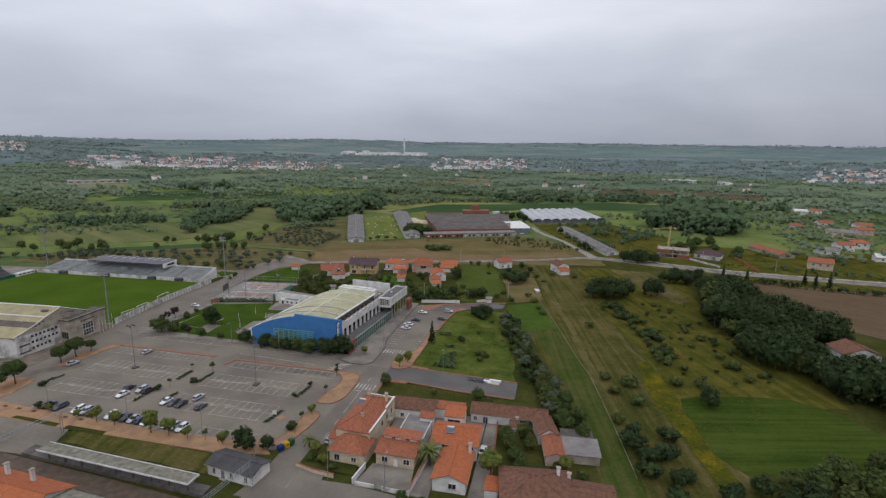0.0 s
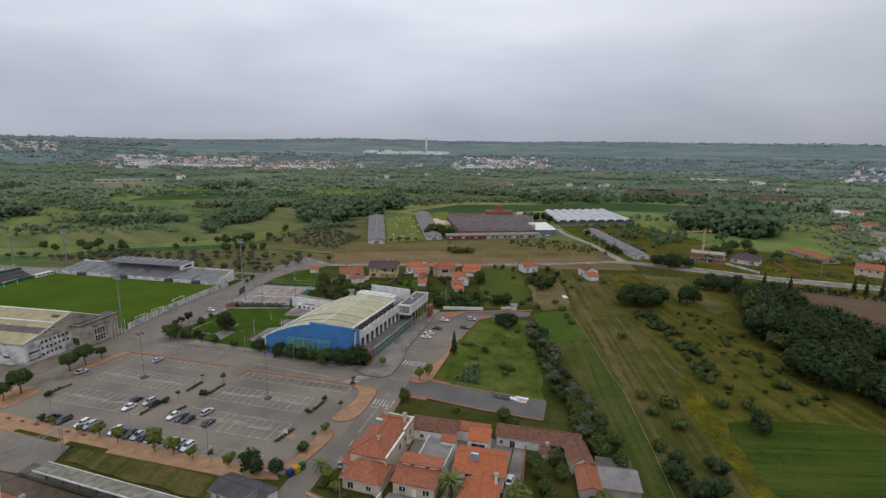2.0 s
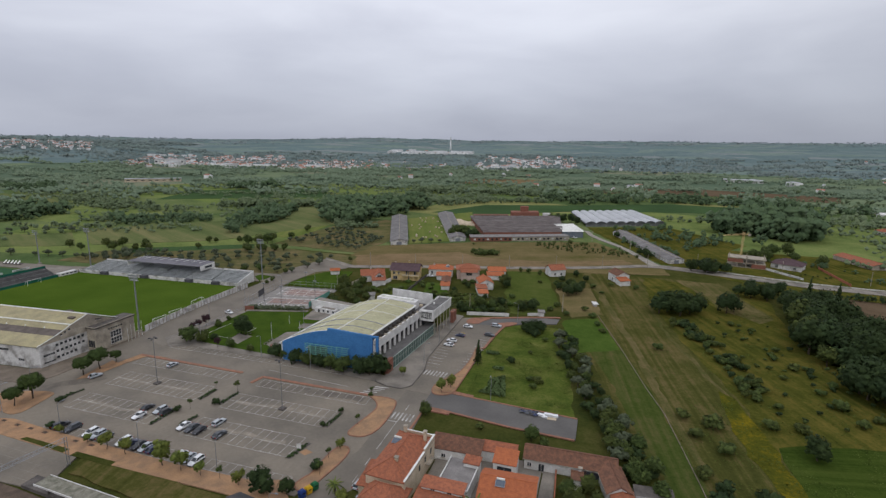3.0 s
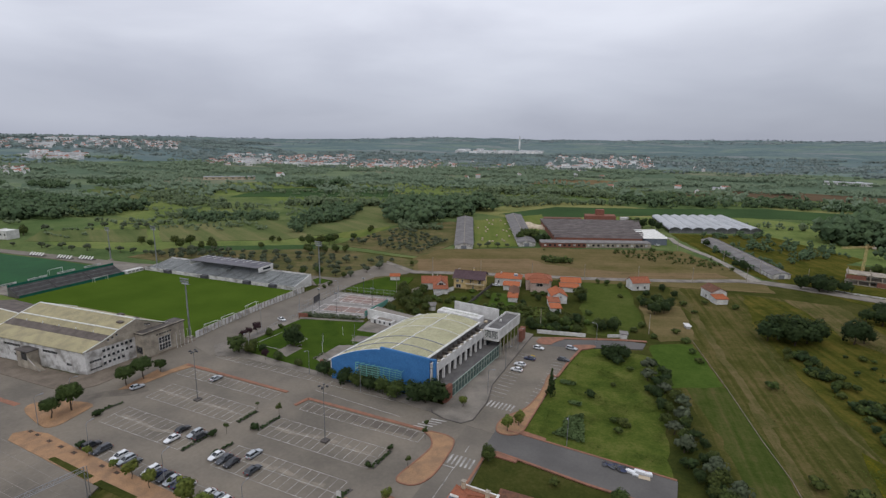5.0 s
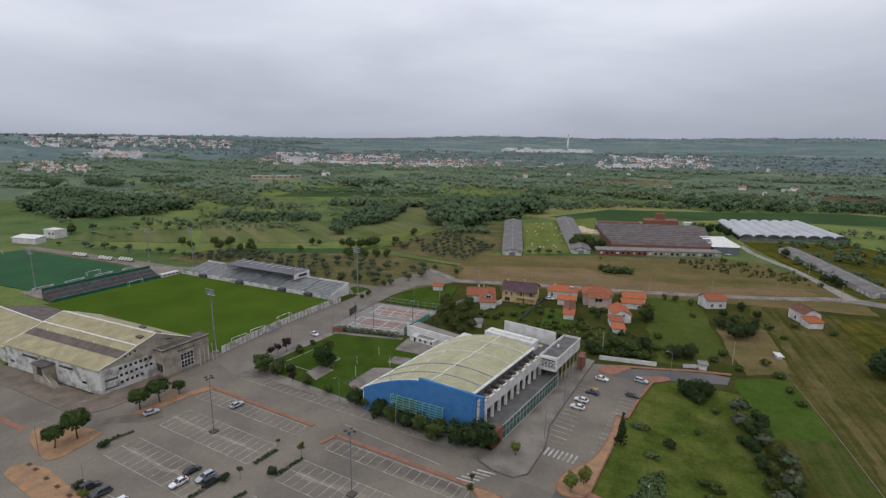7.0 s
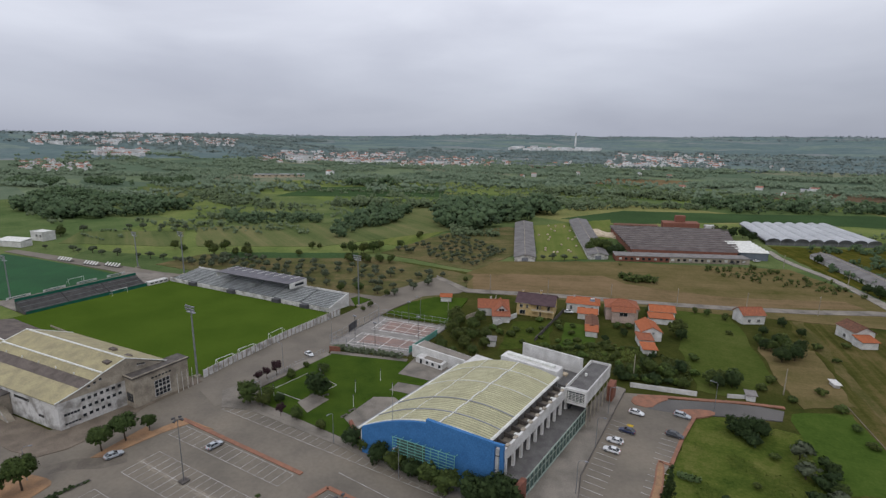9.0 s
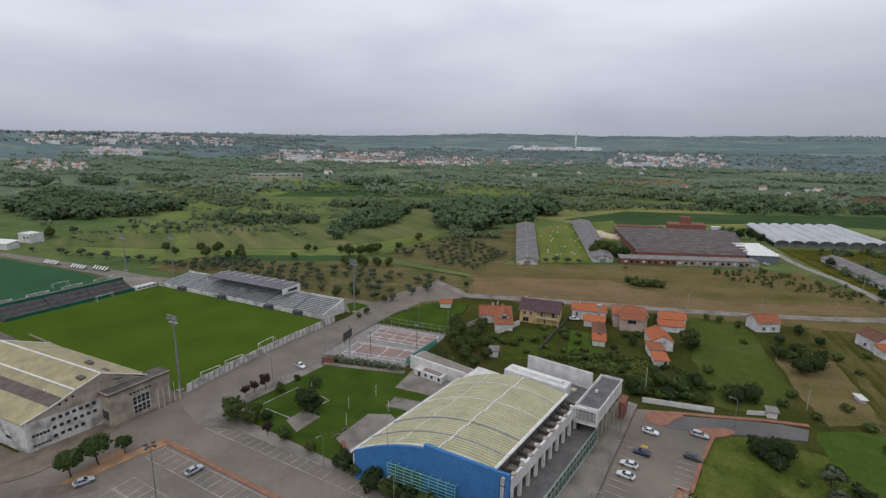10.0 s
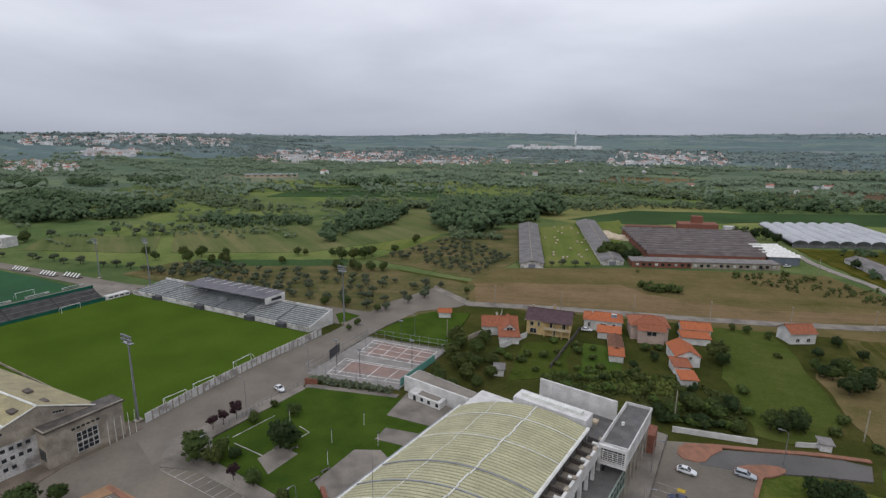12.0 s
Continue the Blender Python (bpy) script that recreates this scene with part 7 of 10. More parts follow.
house("farm_building", "long white farm building beside the meadows", -456, 236, 18, 20, 8, 4, 1.0, "mono", WHITEW, SEAM, cat="farm building")
house("farm_building", "white cubic house among the meadows", -463, 256, 10, 12, 9, 6, 0.5, "flat", WHITEW, SEAM, wins=[("s", 0, 3, 1.5, 1.4), ("s", 4, 3, 1.5, 1.4)], cat="farm building")


# ---- long sheds, factory, greenhouses ----
SHEDROOF = mat("weathered_grey_shed_roof", (0.2, 0.19, 0.185), (0.135, 0.128, 0.124), scale=0.2, fine=2)


def long_shed(label, nl, nr, fr, fl, eave, rise, panels):
    thing = empty("poultry_shed", *nl)
    o = Vector((*nl, 0))
    nl, nr, fr, fl = (Vector(p) for p in (nl, nr, fr, fl))

    def q(u, v, z):
        p = nl.lerp(nr, u).lerp(fl.lerp(fr, u), v)
        return Vector((p.x, p.y, z)) - o

    part("wall", hexa(bmesh.new(), [q(0, 0, 0), q(1, 0, 0), q(1, 1, 0), q(0, 1, 0)], [q(0, 0, eave), q(1, 0, eave), q(1, 1, eave), q(0, 1, eave)]), OLDWHITE, thing)
    for end in (0.0, 1.0):
        e2 = end + (0.004 if end == 0 else -0.004)
        part("gable", hexa(bmesh.new(), [q(0, end, eave), q(1, end, eave), q(0.5, end, eave + rise)], [q(0, e2, eave), q(1, e2, eave), q(0.5, e2, eave + rise)]), OLDWHITE, thing)
    for k in range(panels):
        v0, v1 = k / panels - (0.004 if k == 0 else 0), (k + 0.985) / panels
        for s0, s1, z0, z1 in ((-0.05, 0.5, eave - 0.15, eave + rise), (0.5, 1.05, eave + rise, eave - 0.15)):
            f = [q(s0, v0, z0), q(s1, v0, z1), q(s1, v1, z1), q(s0, v1, z0)]
            part("roof_panel", hexa(bmesh.new(), f, [p + Vector((0, 0, 0.14)) for p in f]), SHEDROOF, thing)
    part("ridge_cap", rod(bmesh.new(), q(0.5, 0, eave + rise + 0.15), q(0.5, 1, eave + rise + 0.15), 0.2), CONCRETE, thing)
    part("door", hexa(bmesh.new(), [q(0.35, -0.002, 0), q(0.65, -0.002, 0), q(0.65, 0.001, 0), q(0.35, 0.001, 0)], [q(0.35, -0.002, 2.4), q(0.65, -0.002, 2.4), q(0.65, 0.001, 2.4), q(0.35, 0.001, 2.4)]), GREYDOOR, thing)
    return tagged(thing, label, "farm shed", "long farm sheds")


long_shed("long grey-roofed poultry shed in the pasture", (-154, 379), (-143, 386), (-192, 513), (-204, 505), 2.8, 1.6, 14)
long_shed("long grey shed with white walls beside the greenhouses", (43, 389), (53, 395), (20, 502), (9, 494), 2.8, 1.4, 10)
long_shed("long grey-roofed farm shed with white gable", (-116, 410), (-105, 417), (-156, 556), (-168, 545), 2.8, 1.6, 14)


def factory():
    thing = empty("factory", -70, 470)
    o = Vector((-70, 470, 0))
    nl, nr, fr, fl = Vector((-94, 436)), Vector((-33, 462.5)), Vector((-43, 551)), Vector((-125, 517))

    def q(u, v, z):
        p = nl.lerp(nr, u).lerp(fl.lerp(fr, u), v)
        return Vector((p.x, p.y, z)) - o

    part("wall", hexa(bmesh.new(), [q(0, 0, 0), q(1, 0, 0), q(1, 1, 0), q(0, 1, 0)], [q(0, 0, 4.6), q(1, 0, 4.6), q(1, 1, 4.6), q(0, 1, 4.6)]), BRICK, thing, "red brick walls")
    rows = 11
    for k in range(rows):
        a, b, c = k / rows, (k + 0.5) / rows, (k + 1) / rows
        for v0, v1, z0, z1, m in ((a, b, 4.5, 6.2, FACTROOF), (b, c, 6.2, 4.5, FACTROOFB)):
            f = [q(-0.015, v0, z0), q(1.015, v0, z0), q(1.015, v1, z1), q(-0.015, v1, z1)]
            part("roof_slope", hexa(bmesh.new(), f, [p + Vector((0, 0, 0.15)) for p in f]), m, thing)
        part("roof_ridge", rod(bmesh.new(), q(-0.015, b, 6.35), q(1.015, b, 6.38), 0.34, sides=5), FIBRE, thing)
        for u in (0.0, 1.0):
            e = 0.006 if u == 0 else -0.006
            part("roof_gable", hexa(bmesh.new(), [q(u, a, 4.5), q(u, c, 4.5), q(u, b, 6.2)], [q(u + e, a, 4.5), q(u + e, c, 4.5), q(u + e, b, 6.2)]), BRICK, thing)
    # front range
    def blk(name, pts, z0, z1, m, label=""):
        part(name, hexa(bmesh.new(), [(x - o.x, y - o.y, z0) for x, y in pts], [(x - o.x, y - o.y, z1) for x, y in pts]), m, thing, label)

    blk("front_range", [(-100, 415.5), (-70, 429.9), (-74, 439.4), (-104, 425.5)], 0, 3.4, BRICK, "low red brick front range")
    blk("front_range", [(-70, 429.9), (-26, 451), (-30, 460), (-74, 439.4)], 0, 3.4, CONCRETE, "weathered grey front range")
    blk("front_roof", [(-100.4, 415), (-25.6, 450.6), (-29.8, 460.4), (-104.4, 426)], 3.4, 3.8, FIBRE, "long grey front roof")
    blk("side_hall", [(-31.4, 463), (-15.6, 469.3), (-26.6, 505.5), (-42, 496)], 0, 5.0, BLUEGREY, "blue-grey sheet-clad side hall")
    sa, sb, sc, sd = Vector((-32.4, 462)), Vector((-15.2, 468.8)), Vector((-26.4, 506)), Vector((-42.4, 496.6))

    def w(u, v, z):
        p = sa.lerp(sb, u).lerp(sd.lerp(sc, u), v)
        return Vector((p.x, p.y, z)) - o

    for k in range(6):
        for v0, v1, z0, z1 in ((k / 6, (k + 0.5) / 6, 5.0, 6.3), ((k + 0.5) / 6, (k + 1) / 6, 6.3, 5.0)):
            f = [w(0, v0, z0), w(1, v0, z0), w(1, v1, z1), w(0, v1, z1)]
            part("white_panel", hexa(bmesh.new(), f, [p + Vector((0, 0, 0.15)) for p in f]), SEAM, thing, "new white roof sheets")
    blk("kiln_house", [(-87, 529), (-61, 540), (-64, 553), (-90, 542)], 0, 10, BRICK, "tall red brick kiln house")
    blk("kiln_top", [(-79, 539), (-72, 542), (-73.6, 547), (-80.6, 544)], 10, 15, BRICK)
    blk("rear_shed", [(-123, 519.4), (-91, 532.8), (-93, 540), (-125, 527)], 0, 5.5, BRICK)
    blk("rear_shed_roof", [(-123.4, 519), (-90.6, 532.4), (-92.8, 540.4), (-125.4, 527.4)], 5.5, 6.5, TILEOLD)
    blk("white_cabin", [(-57, 545), (-50, 548), (-51.4, 552), (-58.4, 549)], 0, 8.5, WHITEW)
    for k in range(22):
        x, y = lerp(-99, -27.5, (k + 0.5) / 22), lerp(415.9, 450.2, (k + 0.5) / 22)
        part("window", boxes((x - o.x - 0.8, x - o.x + 0.8, y - o.y - 0.45, y - o.y + 0.25, 1.2, 2.5)), GLASS if k % 3 else OLDWHITE, thing)
    return tagged(thing, "red brick factory with ridged purplish-grey roof", "factory")


FACTROOF = mat("purplish_fibre_roof", (0.15, 0.125, 0.12), (0.1, 0.083, 0.08), scale=0.2, fine=2)
FACTROOFB = mat("dark_fibre_roof", (0.12, 0.1, 0.096), (0.085, 0.07, 0.068), scale=0.2, fine=2)
BLUEGREY = mat("blue_grey_sheet", (0.16, 0.18, 0.21), (0.12, 0.14, 0.17), scale=0.3, fine=3)
factory()
heap = empty("clay_heap", -122, 508)
for k in range(9):
    bm = bmesh.new()
    bmesh.ops.create_icosphere(bm, subdivisions=2, radius=1.0)
    for v in bm.verts:
        v.co = Vector((v.co.x * 6, v.co.y * 4.5, max(0, v.co.z) * (2.2 + 0.3 * (k % 3)))) * (1 + 0.2 * noise.noise(v.co * 2 + Vector((k, 0, 0)))) + Vector((-14 + 7 * (k % 4), -12 + 8 * (k // 4), 0))
    part("mound", bm, CREAM, heap)
tagged(heap, "pale heaps of clay beside the factory", "clay heap")


FILM = mat("dull_white_greenhouse_film", (0.43, 0.44, 0.45), (0.34, 0.35, 0.36), rough=0.4, scale=0.05, fine=0.6, bump=0.05)
FILMDARK = mat("grey_greenhouse_net", (0.17, 0.175, 0.175), (0.12, 0.125, 0.125), rough=0.8, scale=0.2, fine=2)


def greenhouse():
    thing = empty("greenhouse", 15, 600)
    o = Vector((15, 600, 0))
    nl, nr, fr, fl = Vector((-15, 530)), Vector((59, 565)), Vector((35, 646)), Vector((-33, 610))
    spans = 8

    def q(u, v, z):
        p = nl.lerp(nr, u).lerp(fl.lerp(fr, u), v)
        return Vector((p.x, p.y, z)) - o

    for k in range(spans):
        bm = bmesh.new()
        arc = [(k + (1 - math.cos(math.pi * j / 8)) / 2) / spans for j in range(9)]
        hs = [2.6 + 2.6 * math.sin(math.pi * j / 8) for j in range(9)]
        a = [bm.verts.new(q(u, 0, z)) for u, z in zip(arc, hs)]
        b = [bm.verts.new(q(u, 1, z)) for u, z in zip(arc, hs)]
        for j in range(8):
            bm.faces.new((a[j], a[j + 1], b[j + 1], b[j]))
        bm.faces.new(a)
        bm.faces.new(b)
        part("tunnel_roof", bm, FILM, thing)
        gable = bmesh.new()
        gable.faces.new([gable.verts.new(q(u, -0.003, z)) for u, z in zip(arc, hs)])
        bmesh.ops.solidify(gable, geom=gable.faces[:], thickness=0.12)
        part("end_arch", gable, FILMDARK, thing, "dull grey arched end")
        for v in (0.0, 0.33, 0.66):
            part("hoop", rod(bmesh.new(), q(k / spans, v, 0), q(k / spans, v, 2.8), 0.12), STEEL, thing)
        part("gutter", rod(bmesh.new(), q(k / spans, 0, 2.75), q(k / spans, 1, 2.75), 0.5 if k % 2 == 0 else 0.25, sides=4), DARKSTEEL, thing)
    for k in range(spans):
        part("end_panel", hexa(bmesh.new(), [q(k / spans, 0.001, 0), q((k + 0.98) / spans, 0.001, 0), q((k + 0.98) / spans, 0.004, 0), q(k / spans, 0.004, 0)], [q(k / spans, 0.001, 2.6), q((k + 0.98) / spans, 0.001, 2.6), q((k + 0.98) / spans, 0.004, 2.6), q(k / spans, 0.004, 2.6)]), FILMDARK, thing)
    return tagged(thing, "white plastic multi-span greenhouse", "greenhouse")


greenhouse()

# ---- railway station ----
BALLAST = mat("rusty_ballast", (0.13, 0.095, 0.07), (0.085, 0.064, 0.05), scale=0.5, fine=5)
slab("railway_ballast", [(-260, 98), (-126, 92.6), (-100, 90.6), (-60, 86.8), (-40, 84), (160, 66), (160, 50), (-40, 68), (-60, 72), (-260, 84)], -0.2, 0.32, BALLAST, "brown railway ballast", "railway")
for k, off in enumerate((9.0, 7.6, 4.4, 3.0)):
    rail = empty("rail", -100, 76 + off)
    part("rail_head", bar(bmesh.new(), (-160, 10.4, 0.32), (255, -16.5, 0.32), 0.09, 0.16), DARKSTEEL, rail)
    part("rail_foot", bar(bmesh.new(), (-160, 10.4, 0.3), (255, -16.5, 0.3), 0.2, 0.04), DARKSTEEL, rail)
    tagged(rail, "rusty steel rail on brown ballast", "rail", "railway rails")
slab("pavement_platform", [(-126, 97), (-72, 92.8), (-72, 89.6), (-126, 93.2)], -0.1, 0.9, DARKCON, "grey station platform", "platform")
canopy = empty("platform_canopy", -98, 91.6, 0.9, -3.6)
CANOPYM = mat("mossy_concrete_roof", (0.24, 0.23, 0.185), (0.14, 0.137, 0.105), scale=0.7, fine=4)
for k in range(22):
    part("roof_plate", boxes((-20.4 + 2 * k, -18.46 + 2 * k, -1.7, 1.7, 3.1 + 0.02 * (k % 2), 3.26 + 0.02 * (k % 2))), CANOPYM, canopy)
part("roof_edge", boxes((-20.4, 23.6, -1.85, -1.7, 3.0, 3.4), (-20.4, 23.6, 1.7, 1.85, 3.0, 3.4), (23.6, 23.75, -1.85, 1.85, 3.0, 3.4)), WHITEW, canopy, "white roof edge")
for k in range(9):
    part("post", boxes((-19 + 5.1 * k, -18.75 + 5.1 * k, -0.15, 0.15, 0, 3.1)), DARKCON, canopy)
tagged(canopy, "long mossy concrete platform canopy with white edge", "canopy")
house("station_hut", "small white station hut with dark roof", -69.4, 99.6, -9, 13.2, 6.2, 3.0, 1.0, "gable", WHITEW, DARKROOF, 0.5, wins=[("s", -4.6, 1.0, 0.8, 1.2), ("s", 0.6, 1.0, 0.8, 1.2), ("s", 4.8, 1.0, 0.8, 1.2)], door=("s", -2.0, GREYDOOR), cat="hut")
house("house", "large house with orange tile roof beside the railway", -109, 75.5, -4, 25, 12, 5.4, 2.4, "gable", WHITEW, TILEORANGE, 0.5, chimneys=[(-3.5, 4, 9), (3.8, 4, 9)], group="houses beside the railway")
house("warehouse", "white-roofed warehouse beside the railway", -90.5, 74.5, -4, 12, 9, 5.4, 0.9, "gable", WHITEW, CANOPYM, 0.3, cat="warehouse")
for x, y in ((-123.5, 102.5), (-62.8, 94.5)):
    gan = empty("catenary_mast", x, y, 0.3, -100)
    bm = bmesh.new()
    for s in (-0.3, 0.3):
        rod(bm, (s, 0, 0), (s, 0, 7.5), 0.07, sides=4)
    for k in range(7):
        rod(bm, (-0.3, 0, 1 * k), (0.3, 0, 1 * k + 1), 0.04, sides=4)
    part("mast", bm, STEEL, gan)
    bm = bmesh.new()
    for s, z in ((-0.3, 6.6), (0.3, 6.6), (0, 7.5)):
        rod(bm, (0, s, z), (20, s, z), 0.07, sides=4)
    for k in range(20):
        rod(bm, (k, -0.3, 6.6), (k + 0.5, 0, 7.5), 0.04, sides=4)
        rod(bm, (k + 0.5, 0, 7.5), (k + 1, 0.3, 6.6), 0.04, sides=4)
    part("lattice_beam", bm, STEEL, gan)
    tagged(gan, "grey lattice railway gantry beside the platform", "gantry", "railway gantries")

# ---- vegetation ----
def raw_ico():
    bm = bmesh.new()
    bmesh.ops.create_icosphere(bm, subdivisions=1, radius=1.0)
    v = np.array([p.co[:] for p in bm.verts])
    f = np.array([[p.index for p in q.verts] for q in bm.faces])
    bm.free()
    return v, f


ICO_V, ICO_F = raw_ico()
OCT_V = np.array([(1, 0, 0), (0, 1, 0), (-1, 0, 0), (0, -1, 0), (0, 0, 1), (0, 0, -1)], float)
OCT_F = np.array([(0, 1, 4), (1, 2, 4), (2, 3, 4), (3, 0, 4), (1, 0, 5), (2, 1, 5), (3, 2, 5), (0, 3, 5)])


def unit(v):
    return v / np.maximum(np.linalg.norm(v, axis=-1, keepdims=True), 1e-6)


def pile(name, centres, radii, rng, squash=0.85, jitter=0.3, shape=(ICO_V, ICO_F), out=None, even=0.0):
    """Many uneven small clumps: points, faces and soft normals that lean outwards from the crown."""
    SV, SF = shape
    n = len(centres)
    v = SV[None] * radii[:, None, None] * (1 + rng.uniform(-jitter, jitter, (n, len(SV), 1)))
    v[:, :, 2] *= squash
    a = rng.uniform(0, math.tau, n)
    c, s = np.cos(a)[:, None], np.sin(a)[:, None]
    x, y = v[:, :, 0] * c - v[:, :, 1] * s, v[:, :, 0] * s + v[:, :, 1] * c
    local = np.stack([x, y, v[:, :, 2]], -1)
    lean = np.array((0.0, 0.0, 1.0)) if out is None else out[:, None]
    soft = unit(unit(local) * (0.75 - 0.4 * even) + lean * 0.7 + np.array((0, 0, 0.6)) * even)
    f = (SF[None] + (np.arange(n) * len(SV))[:, None, None]).reshape(-1, 3)
    return (local + centres[:, None]).reshape(-1, 3), f, soft.reshape(-1, 3)


def leaves(centres, size, rng, out=None):
    """Small leaf sprays, one triangle each, that face outwards."""
    n = len(centres)
    lean = np.tile((0.0, 0.0, 1.0), (n, 1)) if out is None else out
    face = unit(lean + 0.55 * rng.normal(size=(n, 3)))
    a = unit(np.cross(face, rng.normal(size=(n, 3))))
    b = np.cross(face, a)
    k = size * rng.uniform(0.6, 1.3, (n, 1))
    v = np.stack([centres - a * k, centres + a * k, centres + b * k * 0.9], 1).reshape(-1, 3)
    soft = unit(lean + 0.3 * rng.normal(size=(n, 3)))
    return v, np.arange(3 * n).reshape(-1, 3), np.repeat(soft, 3, 0)


SOFT = {}


def mesh_of(name, bits, material):
    vs, fs, ns, at = [], [], [], 0
    for v, f, n in bits:
        vs.append(v)
        fs.append(f + at)
        ns.append(n)
        at += len(v)
    me = bpy.data.meshes.new(name)
    me.from_pydata(np.concatenate(vs).tolist(), [], np.concatenate(fs).tolist())
    me.polygons.foreach_set("use_smooth", [True] * len(me.polygons))
    soft = np.concatenate(ns)
    me.normals_split_custom_set_from_vertices(soft.tolist())
    SOFT[me.name] = soft
    me.materials.append(material)
    return me


def crown_points(lobes, n, rng, shell=0.55):
    """Points in the shell of the crown's lobes, and the direction outwards at each."""
    weight = np.array([l[3] * l[4] for l in lobes])
    pick = rng.choice(len(lobes), n, p=weight / weight.sum())
    middle = np.mean([l[:3] for l in lobes], axis=0)
    L = np.array(lobes, float)[pick]
    d = unit(rng.normal(size=(n, 3)))
    d[:, 2] = np.where(d[:, 2] < -0.8, -0.5 * d[:, 2], d[:, 2])
    at = L[:, :3] + d * L[:, [3, 3, 4]] * rng.uniform(shell, 1.0, (n, 1))
    return at, unit(0.7 * d + 0.6 * unit(at - middle) + (0, 0, 0.25))


def plant(name, label, category, lobes, clumps, clump_r, sprays, spray, material, seed, trunk=(0, 0), limbs=4, bark=BARK):
    """A tree or bush standing at the origin: trunk with limbs, and a crown of clumps and leaf sprays."""
    rng = np.random.default_rng(seed)
    thing = empty(name)
    if trunk[0]:
        high, r = trunk
        bm = bmesh.new()
        bend = rng.uniform(-0.12, 0.12, 2) * high
        rod(bm, (0, 0, -0.2), (bend[0], bend[1], high * 0.55), r, r * 0.75, 7)
        rod(bm, (bend[0], bend[1], high * 0.53), (bend[0] * 0.6, bend[1] * 0.6, high * 1.15), r * 0.72, r * 0.4, 6)
        for k in range(limbs):
            l = lobes[k % len(lobes)]
            rod(bm, (bend[0] * 0.8, bend[1] * 0.8, high * (0.6 + 0.1 * k)), (l[0] * 0.8, l[1] * 0.8, l[2]), r * 0.4, r * 0.12, 5)
        part("trunk", bm, bark, thing)
    core = np.array([l[:3] for l in lobes])
    clumps, sprays = int(clumps * 0.8), int(sprays * 2.2)
    at, out = crown_points(lobes, clumps, rng, 0.6)
    bits = [pile("c", at, clump_r * rng.uniform(0.5, 1.1, clumps), rng, 0.9, 0.35, (OCT_V, OCT_F), out)]
    bits.append(pile("k", core, np.array([min(l[3], l[4]) * 0.66 for l in lobes]), rng, out=unit(core - core.mean(0) + (0, 0, 0.4))))
    at, out = crown_points(lobes, sprays, rng, 0.78)
    bits.append(leaves(at * (1.06, 1.06, 1.04), spray * 0.62, rng, out))
    ob = new("crown", mesh_of("crown", bits, material))
    ob.parent = thing
    return tagged(thing, label, category)


def lobes_round(rng, n, r, z, h, spread=0.55):
    out = [(0, 0, z, r * 0.72, h * 0.8)]
    for k in range(n):
        a = k * math.tau / n + rng.uniform(-0.4, 0.4)
        d = r * spread * rng.uniform(0.75, 1.15)
        out.append((d * math.cos(a), d * math.sin(a), z + h * rng.uniform(-0.35, 0.35), r * rng.uniform(0.38, 0.56), h * rng.uniform(0.38, 0.56)))
    return out


R = np.random.default_rng(5)
LEAFN = leaf_mat("pine_needles", (0.026, 0.044, 0.014), (0.064, 0.094, 0.026), (1.05, 1.0, 0.9))
LEAFG = leaf_mat("garden_leaves", (0.034, 0.062, 0.016), (0.115, 0.17, 0.042), (1.05, 0.95, 0.9))
BROAD = [plant("tree", "dark green broadleaf tree with dense uneven crown", "tree", lobes_round(R, 9, 3.2, 3.5, 3.9), 210, 0.6, 560, 0.36, LEAFD, 11 + k, (2.0, 0.22)) for k in range(3)]
MID = [plant("tree", "mid-green broadleaf tree with rounded crown", "tree", lobes_round(R, 8, 3.0, 3.3, 3.7), 200, 0.58, 560, 0.36, LEAFM, 21 + k, (1.9, 0.2)) for k in range(3)]
YOUNG = [plant("young_tree", "small light green tree in the earth strip", "young tree", lobes_round(R, 6, 1.6, 2.6, 1.55), 120, 0.34, 340, 0.19, LEAFL, 31 + k, (1.7, 0.09)) for k in range(2)]
SAPL = [plant("sapling", "thin sapling with sparse dark leaves", "young tree", lobes_round(R, 4, 0.8, 2.6, 0.9), 34, 0.22, 150, 0.16, LEAFM, 41, (2.2, 0.05))]
OLIVE = [plant("olive_tree", "grey-green olive tree on brown earth", "olive tree", lobes_round(R, 5, 2.3, 2.3, 1.75), 60, 0.62, 130, 0.32, LEAFO, 51 + k, (1.5, 0.2)) for k in range(3)]
BUSH = [plant("bush", "low rounded green bush in the grass", "bush", lobes_round(R, 5, 1.5, 0.9, 1.0), 60, 0.42, 190, 0.25, LEAFM, 61 + k, (0.6, 0.08), 2) for k in range(3)]
GBUSH = [plant("bush", "leafy green garden bush", "bush", lobes_round(R, 5, 1.5, 0.9, 1.0), 64, 0.4, 200, 0.24, LEAFG, 65 + k, (0.6, 0.08), 2) for k in range(2)]
DBUSH = [plant("bush", "dark dense bush at the field edge", "bush", lobes_round(R, 5, 1.7, 1.1, 1.25), 64, 0.46, 190, 0.26, LEAFD, 71 + k, (0.7, 0.08), 2) for k in range(2)]
PINE = [plant("umbrella_pine", "stone pine with flat rounded crown beside the car park", "pine tree", [(0, 0, 4.3, 2.7, 1.75), (0.9, 0.5, 4.8, 1.5, 1.2), (-0.8, 0.7, 4.7, 1.6, 1.3), (0.2, -1.0, 4.6, 1.6, 1.3), (-1.3, -0.5, 4.1, 1.3, 1.0), (1.5, -0.3, 4.1, 1.3, 1.0)], 420, 0.46, 620, 0.26, LEAFN, 81 + k, (3.4, 0.2)) for k in range(2)]
